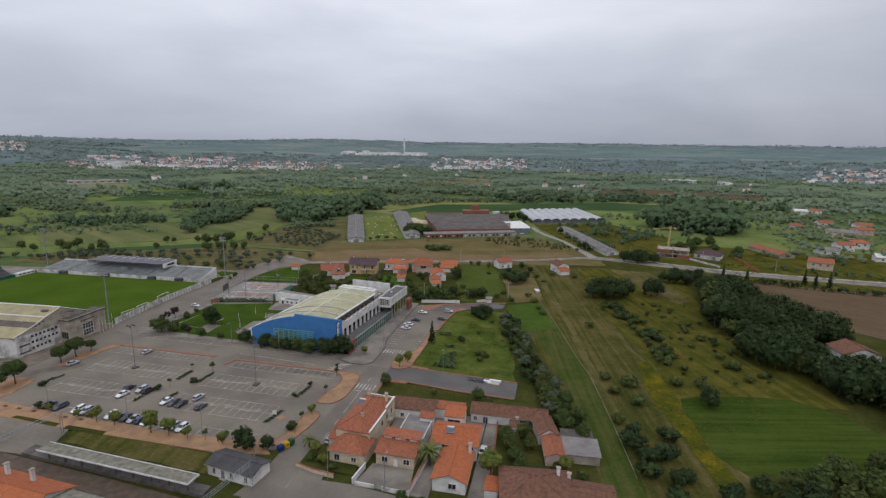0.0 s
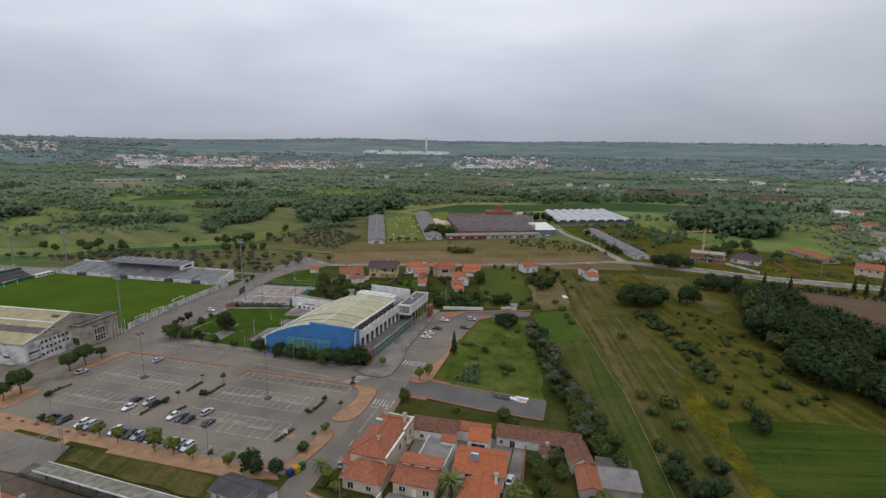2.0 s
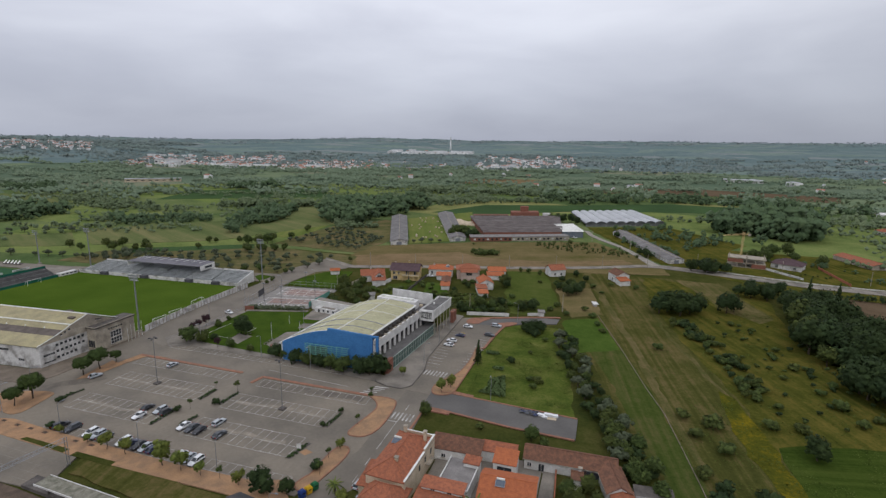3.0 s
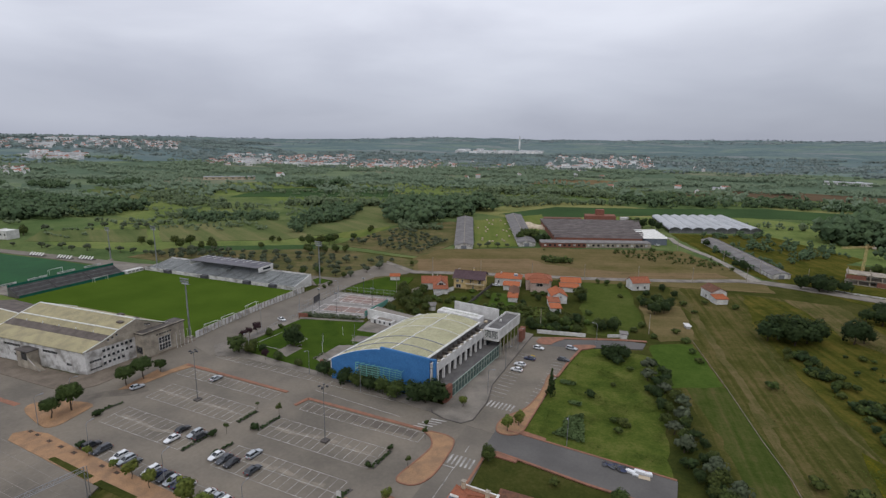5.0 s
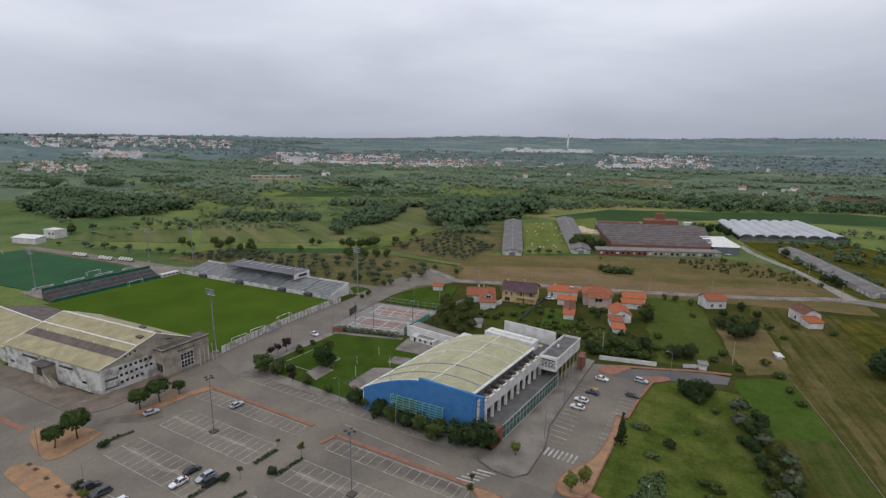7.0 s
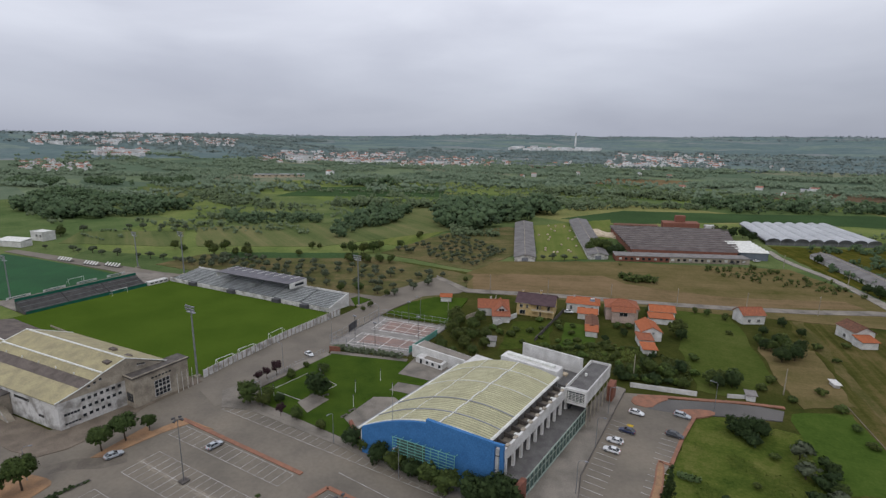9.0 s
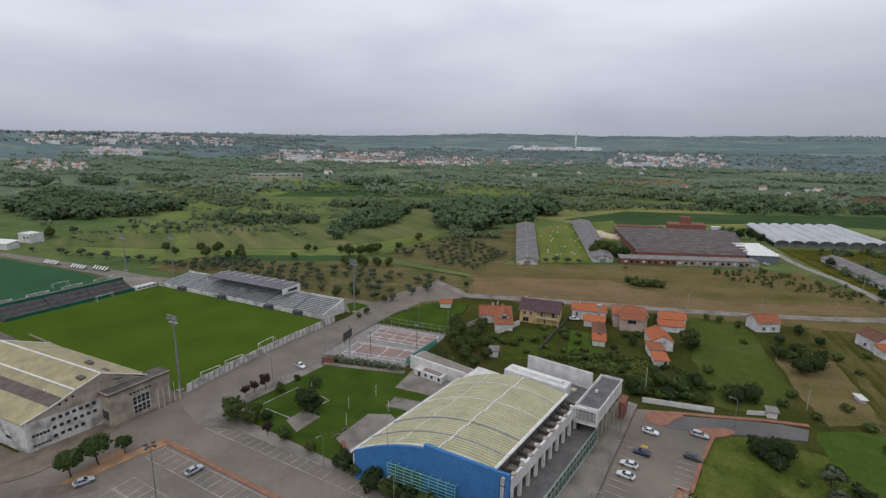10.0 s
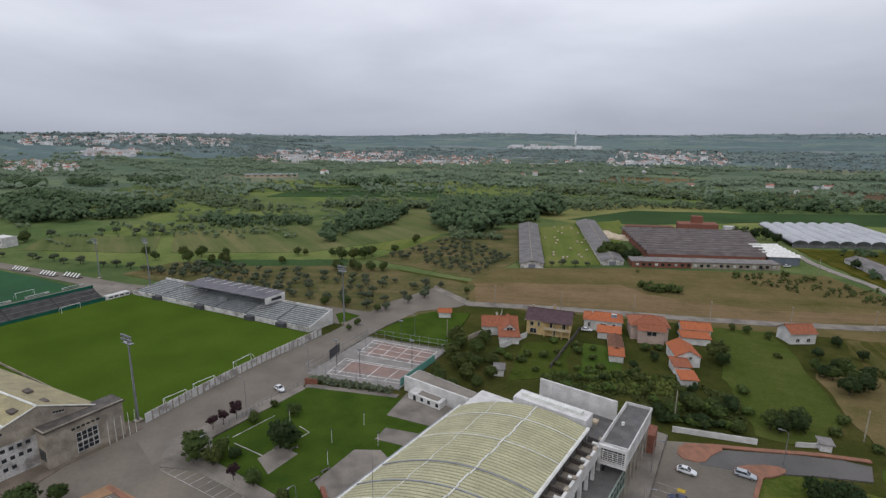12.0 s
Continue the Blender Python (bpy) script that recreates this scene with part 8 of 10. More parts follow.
CONE = [plant("cypress", "tall narrow dark conifer", "conifer", [(0, 0, 1.1 + 0.75 * k, 1.45 * (1 - k / 9.5) + 0.1, 0.9) for k in range(9)], 150, 0.36, 320, 0.24, LEAFD, 91 + k, (1.0, 0.15), 0) for k in range(2)]
PURPLE = [plant("purple_tree", "small purple-leaved plum tree", "tree", lobes_round(R, 5, 1.5, 3.0, 1.7), 90, 0.36, 260, 0.22, LEAFP, 99, (1.9, 0.1))]
PALM = empty("palm_tree")
bm = bmesh.new()
rod(bm, (0, 0, 0), (0.15, 0, 3.4), 0.34, 0.28, 8)
part("trunk", bm, BARK, PALM)
for k in range(26):
    bm = bmesh.new()
    a, lift = k * 2.4, 0.9 - 1.15 * (k / 26)
    prev = Vector((0.15, 0, 3.4))
    for j in range(5):
        reach = 0.6 * (j + 1)
        nxt = Vector((0.15 + reach * math.cos(a), reach * math.sin(a), 3.4 + lift * reach - 0.16 * reach * reach))
        side = Vector((-math.sin(a), math.cos(a), 0)) * (0.34 - 0.05 * j)
        hexa(bm, [prev - side, prev + side, nxt + side * 0.8, nxt - side * 0.8], [prev - side + Vector((0, 0, 0.03)), prev + side + Vector((0, 0, 0.03)), nxt + side * 0.8 + Vector((0, 0, 0.03)), nxt - side * 0.8 + Vector((0, 0, 0.03))])
        prev = nxt
    part("frond", bm, LEAFL if k % 3 else LEAFM, PALM)
tagged(PALM, "palm tree with drooping fronds beside the house", "palm tree")

USED = set()


def put(kinds, x, y, size=1.0, z=0.3, group="", tall=1.0):
    """Stands a copy of one of the kinds at x, y. The first one put is the pattern itself."""
    rng = random.Random(round(x * 13 + y * 7))
    ob = kinds[rng.randrange(len(kinds))] if isinstance(kinds, list) else kinds
    s = size * rng.uniform(0.9, 1.1)
    m = pose(x, y, z, 0, 0, rng.uniform(0, 360)) @ Matrix.Diagonal((s, s, s * tall * rng.uniform(0.93, 1.07), 1))
    if ob.name not in USED:
        USED.add(ob.name)
        ob.matrix_basis = m
        made = ob
    else:
        made = copy_thing(ob, m)
        made.matrix_basis = m
    if group:
        made["group"] = group
    return made


def put_all(kinds, spots, size=1.0, group="", tall=1.0, vary=0.0):
    for k, p in enumerate(spots):
        put(kinds, p[0], p[1], (p[2] if len(p) > 2 else size) * (1 + vary * math.sin(k * 2.7)), 0.3, group, tall)


# car park and street
put_all(PINE, [(-164.9, 139.9, 1.15), (-164.3, 145.4, 1.1), (-163.7, 151.0, 0.72), (-165.0, 118.3, 0.95), (-164.6, 123.4, 1.15)], group="pines beside the car park")
put_all(YOUNG, [(-120.9, 110.4, 1.15), (-114.4, 110.1, 1.05), (-102.2, 109.4, 1.5), (-96.6, 109.2, 1.2), (-90.8, 109.0, 1.0), (-80.1, 108.9, 1.0), (-138.5, 111.8, 0.7), (-128, 111, 0.7), (-64.6, 129.0, 0.8)], group="young trees in the earth strip")
put_all(SAPL, [(-85.7, 109.6), (-65.4, 124.5), (-69, 158), (-67.5, 154), (-65.5, 141), (-110.5, 112, 0.7), (-64.4, 118)], group="saplings in the islands")
put_all(BROAD, [(-73.3, 108.3, 0.95), (-67.8, 109.6, 0.62)])
put_all(DBUSH, [(-66.5, 119.9, 1.0), (-143.5, 113.2, 0.8), (-155.2, 124.6, 0.8), (-110.8, 138.2, 0.8), (-74.6, 137.6, 0.55), (-118.6, 131.2, 0.8), (-111.2, 125.4, 0.7), (-73.4, 146, 0.5)])
put_all(SAPL, [(-109.6, 146.4, 1.2), (-117.8, 146.7, 0.7), (-115.8, 133.3, 1.0)])
put_all(YOUNG, [(-64.6, 173.4, 0.95), (-46.9, 170.8, 1.2), (-48.9, 166.6, 1.1)], group="young trees by the hall")
put_all(CONE, [(-42.7, 191.4, 1.0)])
put_all(MID, [(-49.4, 152.4, 0.72), (-18.0, 148.4, 0.8)])
put_all(BUSH, [(-32.5, 150.2, 0.9), (-14.5, 147.8, 1.1)])
# hedges in the car park islands
for k, (a, b) in enumerate((((-117.3, 138.8), (-117, 145.8)), ((-109.6, 138.2), (-109, 146.2)), ((-119.9, 122.8), (-119.5, 130.6)), ((-73.4, 137.2), (-72.9, 145.4)), ((-157, 124.8), (-156, 132.8)), ((-75.3, 121.4), (-73.6, 129)), ((-111.6, 124.6), (-111, 131)))):
    bm = bmesh.new()
    bar(bm, (*a, 0.25), (*b, 0.25), 1.0, 0.16)
    tagged(part("trim_island_%s" % "abcdefg"[k], bm, DARKCON), "narrow planted island in the car park", "planter", kind="structure")
    rng = np.random.default_rng(300 + k)
    t = rng.uniform(0.02, 0.92, 46)
    c = np.stack([lerp(a[0], b[0], t) + rng.normal(0, 0.3, 46), lerp(a[1], b[1], t) + rng.normal(0, 0.3, 46), rng.uniform(0.4, 0.8, 46)], -1)
    tagged(new("low_hedge", mesh_of("low_hedge", [pile("h", c, rng.uniform(0.15, 0.36, 46), rng), leaves(c + rng.normal(0, 0.25, c.shape), 0.14, rng)], LEAFD)), "low sparse hedge in a car park island", "hedge", "car park hedges")
# hedge of trees before the blue front
put_all(BROAD, [(-114.2, 173.4, 0.85), (-104.5, 171.0, 0.8), (-94.5, 170.4, 0.9), (-75.6, 170.8, 1.1), (-79.0, 170.2, 1.08), (-72.6, 172.4, 1.05)], group="trees before the blue front", vary=0.06)
put_all(MID, [(-109.8, 173.0, 0.62), (-99.5, 170.6, 0.92), (-90, 170.0, 0.9), (-84.8, 169.6, 0.95), (-87.2, 170.4, 0.8)], group="trees before the blue front")
# lawn
put_all(MID, [(-153.4, 174.6, 0.98), (-148.4, 175.0, 0.85), (-134.8, 174.6, 0.72), (-150, 178.4, 0.7), (-158, 177, 0.8), (-126, 174.4, 0.5)])
put_all(BROAD, [(-138.9, 187.6, 1.12), (-146, 179, 0.5)])
put_all(PURPLE, [(-160.6, 184.2, 1.0), (-160.2, 187.0, 1.1), (-159.4, 190.4, 1.15), (-139.8, 173.6, 1.0)], group="plum trees by the lawn")
put_all(MID, [(-154.5, 191.8, 0.5), (-147.6, 199.2, 0.6), (-156, 200, 0.4)])
rng = np.random.default_rng(77)
t = rng.uniform(0, 1, 260)
c = np.stack([lerp(-158.5, -133, t) + rng.normal(0, 0.3, 260), lerp(216.0, 222.4, t) + rng.normal(0, 0.5, 260), rng.uniform(0.5, 2.2, 260)], -1)
tagged(new("clipped_hedge", mesh_of("clipped_hedge", [pile("h", c, rng.uniform(0.35, 0.6, 260), rng), leaves(c + rng.normal(0, 0.4, c.shape), 0.2, rng)], LEAFO)), "long brownish hedge between lawn and courts", "hedge")
# plot east of the hall
put_all(DBUSH, [(-28.4, 228.4, 1.35), (-26.6, 226.4, 1.5), (-30.6, 230, 1.2), (-31.5, 196.8, 1.0), (-15.3, 229.4, 1.2), (-10.9, 218.6, 1.3), (-13.4, 207.2, 1.3), (-12.3, 214.1, 1.1)])
put_all(BUSH, [(-20.7, 183.6, 1.2), (-23.2, 184.6, 0.9), (-25.9, 207.0, 0.8), (-21.4, 179.3, 0.9), (-22, 222, 0.8)])
# hedgerow between plot and strips
for k in range(46):
    f = k / 45
    x, y = lerp(-15, 9, f ** 1.2) + 3.4 * math.sin(k * 1.9), lerp(227, 140, f) + 1.5 * math.cos(k * 3.1)
    put((BROAD, MID, OLIVE, DBUSH)[(k * 7) % 4], x, y, (0.6, 0.55, 1.1, 1.35)[(k * 7) % 4] * (0.8 + 0.3 * ((k * 5) % 4) / 3), group="hedgerow beside the plot")
put_all(MID, [(5, 148, 0.8), (9, 152, 0.9), (3, 156, 0.8), (12, 143, 0.8), (1, 164, 0.7), (8, 138, 0.9), (13, 134, 0.7), (-5, 190, 0.6)])
# gardens of the near houses
put_all(MID, [(-6, 124.5, 0.9), (-3, 131.5, 0.7), (-4.5, 119, 0.85), (-1, 126, 0.7), (-7.6, 129, 0.65), (0, 114, 0.6), (-3, 115, 0.7)])
put_all(YOUNG, [(-10.0, 110.9, 1.9), (-54.4, 110.2, 1.1), (-50.6, 106.6, 0.8), (8, 117, 1.3)])
put_all(BUSH, [(-55, 108.4, 0.9), (-51.8, 108.4, 0.9), (-48.2, 106.2, 0.8), (-23, 98, 1.3), (-19, 97, 1.4), (6, 119, 1.0), (12, 116.6, 1.1), (-10, 99, 1.3), (-29, 100, 0.8)])
put(PALM, -25.2, 113.0, 1.25)
put(PALM, -57.6, 113.2, 0.7)
# strips and meadows to the east
put_all(BROAD, [(63, 378, 1.2), (68, 376, 1.25), (74, 374, 1.2), (58, 380, 1.0), (66, 370, 1.1)])
put_all(DBUSH, [(26, 134, 2.0), (29, 128, 1.9), (36, 139, 1.7), (34, 130, 1.8), (28, 121, 1.7), (37, 122, 1.6), (45, 116, 1.7), (27, 141, 1.5), (33, 112, 1.8), (41, 107, 1.6)])
put_all(MID, [(60, 122, 1.0), (66, 123, 1.2), (72, 126, 1.3), (78, 124, 1.2), (85, 133, 1.3), (90, 128, 1.2), (96, 134, 1.2), (70, 117, 1.1), (82, 118, 1.2), (102, 126, 1.2)])
put_all(BROAD, [(53, 120, 0.9), (57, 116, 0.8), (62, 116, 0.9), (47, 118, 0.5), (110, 140, 1.2), (106, 132, 1.1), (34, 119, 0.6)])
# big wood by the ploughed field
FRONT, BACK = [(87, 290), (77, 266), (76, 246), (78, 222), (80, 205), (86, 192), (94, 182), (101, 168), (107, 152)], [(95, 304), (101, 290), (106, 281), (113, 268), (118, 250), (122, 236), (128, 222), (134, 206), (142, 186)]
INNER = []
for k in range(120):
    rng = random.Random(900 + k)
    f, g = ((k + rng.random()) * 0.0666) % 7.99, (0.0, 0.3, 0.55, 0.8)[k % 4] + 0.2 * rng.random()
    i = int(f)
    a = Vector(FRONT[i]).lerp(Vector(FRONT[i + 1]), f - i)
    b = Vector(BACK[i]).lerp(Vector(BACK[i + 1]), f - i)
    p = a.lerp(b, g)
    if (p - Vector((119, 216))).length < 14 or (p - Vector((111, 205))).length < 9:
        continue
    if k % 4 == 0:
        put(MID if k % 12 == 4 else BROAD, p.x, p.y, rng.uniform(1.0, 2.2), group="wood beside the ploughed field")
    else:
        INNER.append((p.x, p.y, rng.uniform(0.9, 2.4), rng.uniform(0, 6.28)))


def joined_crowns(name, label, kind, spots):
    """A thick wood of many crowns as one mesh."""
    me = [c for c in kind.children if c.name.startswith("crown")][0].data
    v, nrm = np.array([p.co[:] for p in me.vertices]), SOFT[me.name]
    f = np.array([p.vertices[:] for p in me.polygons])
    bits = []
    for x, y, size, turn in spots:
        c, q = math.cos(turn), math.sin(turn)

        def spun(a):
            return np.stack([a[:, 0] * c - a[:, 1] * q, a[:, 0] * q + a[:, 1] * c, a[:, 2]], -1)

        bits.append((spun(v) * size + (x, y, 0.2), f, spun(nrm)))
    tagged(new(name, mesh_of(name, bits, me.materials[0])), label, "woodland", kind="stuff")


joined_crowns("woodland_inner", "dense dark green wood beside the ploughed field", BROAD[0], INNER)
put_all(BROAD, [(26, 276, 1.5), (30, 279, 1.8), (35, 275, 1.75), (40, 280, 1.7), (33, 284, 1.8), (44, 284, 1.3), (57, 287, 1.5), (61, 290, 1.2), (75, 319, 1.2), (83, 323, 1.2), (91, 330, 1.1), (70, 322, 1.0), (54, 372, 1.2), (62, 370, 1.3), (53, 163, 0.95)])
put_all(BUSH, [(46, 176, 1.5), (54, 177, 1.5), (72, 185, 1.5), (70, 195, 1.4), (68, 205, 1.2), (66, 224, 1.2), (65, 241, 1.1), (55, 268, 1.1), (30, 172, 1.8), (25, 165, 1.5), (23, 175, 1.3), (21, 228, 1.5), (31, 159, 1.6), (24, 147, 1.7), (47, 193, 1.1), (52, 190, 1.0), (60, 214, 0.9), (62, 232, 0.9), (58, 222, 0.8), (74, 212, 1.0), (56, 250, 0.9), (62, 262, 0.9), (78, 190, 1.2)], vary=0.15)
rng = random.Random(44)
for k in range(70):
    f = rng.random()
    put((MID, BUSH, DBUSH)[k % 3], lerp(33, 47, f) + rng.uniform(-4, 4) + 4 * math.sin(f * 3), lerp(262, 196, f) + rng.uniform(-4, 4), (0.45, 1.2, 1.2)[k % 3] * rng.uniform(0.7, 1.2), group="shrubs in the meadow")
for k in range(60):
    put((BUSH, DBUSH)[k % 2], rng.uniform(48, 82), rng.uniform(182, 275), rng.uniform(0.35, 0.75), group="small shrubs in the meadow")
put_all(BROAD, [(87, 329, 1.0), (87, 306, 1.1), (79, 338, 1.0), (82, 316, 1.2), (92, 318, 1.0), (76, 322, 1.0), (85, 290, 1.3), (92, 298, 1.1)])
put_all(MID, HOUSETREES, group="trees round the eastern houses")
put_all(BUSH, GARDENROWS, group="clipped garden bushes")
put_all(CONE, [(105.2, 330, 1.3), (118.1, 329, 1.25), (152, 336, 1.1), (157, 334, 1.1), (163, 331, 1.2)], tall=1.1)
# yards of the row houses
put_all(MID, [(-132.2, 262.4, 1.15), (-123.6, 260, 0.9), (-123.4, 246.7, 1.0), (-118.1, 241.7, 0.9), (-123.8, 234.5, 0.7), (-125.1, 269.3, 0.8), (-115.1, 253.7, 0.9), (-119, 233.7, 0.6), (-112.6, 237.5, 0.7), (-129, 252, 0.9), (-119, 250, 0.8), (-128, 240, 0.7), (-112, 246, 0.7)])
put_all(BROAD, [(-82, 262, 0.4), (-75, 276, 0.45), (-70, 286, 0.5), (-50, 293, 0.6), (-58, 259, 0.75), (-64, 247, 0.6), (-50, 258, 0.6), (-54, 250, 0.6), (-47, 262, 0.6), (-57, 268, 0.5)], vary=0.12)
put_all(BUSH, [(-100, 275, 1.0), (-103, 270, 1.1), (-108, 268, 1.2), (-96, 284, 1.0), (-90, 284, 1.2), (-74, 294, 1.2), (-70, 296, 1.3), (-66, 300, 1.4), (-96, 252, 1.3), (-90, 246, 1.4), (-52, 262, 1.3), (-48, 268, 1.2), (-44, 275, 1.0), (-84, 270, 1.3), (-78, 266, 1.2), (-72, 268, 1.2), (-88, 276, 1.2), (-94, 279, 1.1), (-102, 258, 1.0), (-108, 262, 1.1)], vary=0.2)
put_all(BROAD, [(-36, 256, 0.75), (-32, 259, 0.8), (-17, 290, 0.95), (-13, 294, 0.9), (-22, 300, 0.7), (-18, 308, 0.7), (-11, 302, 0.8), (-22, 317, 0.6), (-9, 322, 0.6), (-15, 332, 0.6)])
put_all(BUSH, [(-24, 262, 1.2), (-21, 270, 1.2), (-16, 258, 1.1), (-8, 268, 1.1), (-4, 258, 1.2), (-2, 248, 1.0), (0, 240, 1.1), (-5, 310, 1.3), (0, 300, 0.9), (18, 316, 1.2), (5, 318, 1.2), (-34, 310, 1.0)])
put_all(MID, [(-75, 317, 0.4), (-66, 318, 0.6), (-43, 330, 0.5), (-48, 331, 0.5), (-36, 328, 0.5)])

# thick growth in the back gardens
rng = random.Random(71)
for k in range(42):
    u, v = rng.random(), rng.random()
    x, y = lerp(lerp(-97, -64, u), lerp(-91, -58, u), v), lerp(lerp(262, 284, u), lerp(248, 262, u), v)
    put((GBUSH, MID, BUSH)[k % 3], x, y, rng.uniform(0.4, 1.0) * (0.45 if k % 3 == 1 else 1), group="garden bushes")
for k in range(22):
    x = rng.uniform(-63, -42)
    put((GBUSH, DBUSH, BUSH)[k % 3], x, 247 + 0.24 * (x + 60) + rng.uniform(0, 3), rng.uniform(0.7, 1.1), group="garden bushes")
put_all(BROAD, [(-28.5, 230.5, 0.85), (-25, 231.5, 0.8), (-31.5, 232.5, 0.6)])

put_all(MID, [(-130.6, 260, 0.8), (-123, 252, 0.7), (-119, 255, 0.6), (-52, 296.5, 1.0), (-38, 257, 0.9), (-31.5, 262, 0.8), (-35, 260, 0.8), (-61, 251, 0.7), (-56, 256, 0.8), (-50, 255, 0.7), (-45, 250, 0.5), (-20, 299, 0.9), (-15, 295, 1.0), (-12, 299, 0.8), (-16, 307, 0.9), (-24, 304, 0.7)], vary=0.1)
put_all(GBUSH, [(-66, 256, 1.2), (-60, 255.5, 1.1), (-72, 262, 1.0), (-79, 257, 1.1), (-83, 251, 1.0), (-90, 252, 1.2), (-95, 248, 1.0), (-57, 263, 1.0), (-53, 258, 1.2), (-49, 260, 1.0), (-43, 262, 1.0), (-68, 272, 0.9), (-104, 284, 1.0), (-97, 266, 0.9), (-113, 262, 1.1), (-117, 265, 1.2)], vary=0.15)
# olive grove behind the stadium, orchard by the sheds
def grove(a, b, c, d, nu, nv, kinds, size, group, skip=0.12, seed=1):
    rng = random.Random(seed)
    for i in range(nu):
        for j in range(nv):
            if rng.random() < skip:
                continue
            u, v = (i + 0.5 + rng.uniform(-0.22, 0.22)) / nu, (j + 0.5 + rng.uniform(-0.2, 0.2)) / nv
            x = lerp(lerp(a[0], b[0], u), lerp(d[0], c[0], u), v)
            y = lerp(lerp(a[1], b[1], u), lerp(d[1], c[1], u), v)
            put(kinds, x, y, size * rng.uniform(0.8, 1.2), 0.25, group)


grove((-322, 262), (-176, 276), (-160, 332), (-316, 290), 20, 5, OLIVE, 0.95, "olive trees in the grove", 0.15, 3)
grove((-430, 236), (-325, 262), (-322, 272), (-430, 246), 12, 1, OLIVE, 1.0, "olive trees in the grove", 0.1, 4)
grove((-236, 358), (-168, 350), (-166, 398), (-226, 436), 10, 8, OLIVE, 0.85, "fruit trees beside the sheds", 0.1, 5)
put_all(MID, [(-324, 291, 1.0), (-307, 302, 1.0), (-302, 300, 0.9), (-240, 322, 0.9), (-236, 320, 0.9), (-228, 326, 0.95), (-222, 330, 0.95), (-216, 333, 0.9), (-275, 316, 0.7), (-345, 284, 0.9), (-310, 296, 0.8), (-233, 328, 0.8)])
put_all(MID, [(-179, 277.8, 0.55), (-175.9, 260.7, 0.45), (-175.4, 254.8, 0.4), (-194.6, 276, 0.8), (-203.4, 272.6, 0.8), (-158, 320, 0.5)])
# brush on the dry field by the factory
put_all(BROAD, [(-106, 432, 1.0), (-102, 437, 1.1), (-110, 440, 1.0), (12, 478, 0.9), (30, 405, 1.0), (26, 412, 0.9), (-38, 546, 1.2), (-30, 552, 1.3), (-45, 552, 1.2), (-24, 540, 1.1)])
put_all(OLIVE, [(-160, 404, 0.9), (-135, 396, 1.0), (-128, 398, 1.0), (-140, 392, 0.8), (-122, 402, 0.8)])


# ---- far vegetation: one mesh a wood ----
def inside(p, poly):
    x, y = p
    odd = False
    for (a, b), (c, d) in zip(poly, poly[1:] + poly[:1]):
        if (b > y) != (d > y) and x < (c - a) * (y - b) / (d - b) + a:
            odd = not odd
    return odd


def tree_bits(spots, high, rng, per=4):
    """Rough crowns for trees seen far off: a few uneven lobes and a scatter of leaf sprays each."""
    n = len(spots)
    base = np.array([(x, y, terrain(x, y)) for x, y in spots])
    size = high * rng.uniform(0.55, 1.25, n) * np.where(rng.random(n) < 0.3, 0.6, 1.0)
    slim = rng.uniform(0.8, 1.25, n) * {2: 2.0, 3: 1.6}.get(per, 1.1)

    def cloud(count, low, top):
        k = np.repeat(np.arange(n), count)
        d = unit(rng.normal(size=(n * count, 3)))
        c = base[k] + d * size[k][:, None] * rng.uniform(low, top, (n * count, 1)) * np.stack([slim[k] * (1.9 if per < 4 else 1.0), slim[k], 1.1 / slim[k]], -1)
        c[:, 2] = np.maximum(c[:, 2] + size[k] * 0.46, base[k][:, 2] + size[k] * 0.1)
        return k, c, unit(d + (0, 0, 0.35 if per > 3 else 1.6))

    lobes = 15 if per > 3 else per + 2
    k, c, d = cloud(lobes, 0.1, 0.4)
    radius = (0.09, 0.2) if per > 3 else (0.2, 0.36)
    cores = pile("w", c, size[k] * rng.uniform(*radius, n * lobes), rng, 0.9, 0.3, (OCT_V, OCT_F), d, 0.8)
    k, c, d = cloud(per * 5 if per > 2 else 4, 0.34, 0.5)
    return [cores, leaves(c, size[k][:, None] * 0.05, rng, unit(d + (0, 0, 0.8)))]


def wood(name, label, outline, count, high, material, seed, per=4, clear=0.0):
    rng = np.random.default_rng(seed)
    xs, ys = [p[0] for p in outline], [p[1] for p in outline]
    spots = []
    while len(spots) < count:
        p = (rng.uniform(min(xs), max(xs)), rng.uniform(min(ys), max(ys)))
        if inside(p, outline) and noise.noise(((0.97 * p[0] + 0.24 * p[1]) / 150, (0.97 * p[1] - 0.24 * p[0]) / 42, seed)) > clear - 0.3:
            spots.append(p)
    tagged(new(name, mesh_of(name, tree_bits(spots, high, rng, per), material)), label, "woodland", kind="stuff")


def hedge_line(name, label, lines, high, material, seed, step=5.0, per=4):
    rng = np.random.default_rng(seed)
    spots = []
    for a, b in lines:
        n = max(2, int(math.hypot(b[0] - a[0], b[1] - a[1]) / step))
        for k in range(n):
            if rng.random() < 0.86:
                spots.append((lerp(a[0], b[0], k / n) + rng.normal(0, step * 0.35), lerp(a[1], b[1], k / n) + rng.normal(0, step * 0.35)))
    tagged(new(name, mesh_of(name, tree_bits(spots, high, rng, per), material)), label, "hedgerow", kind="stuff")


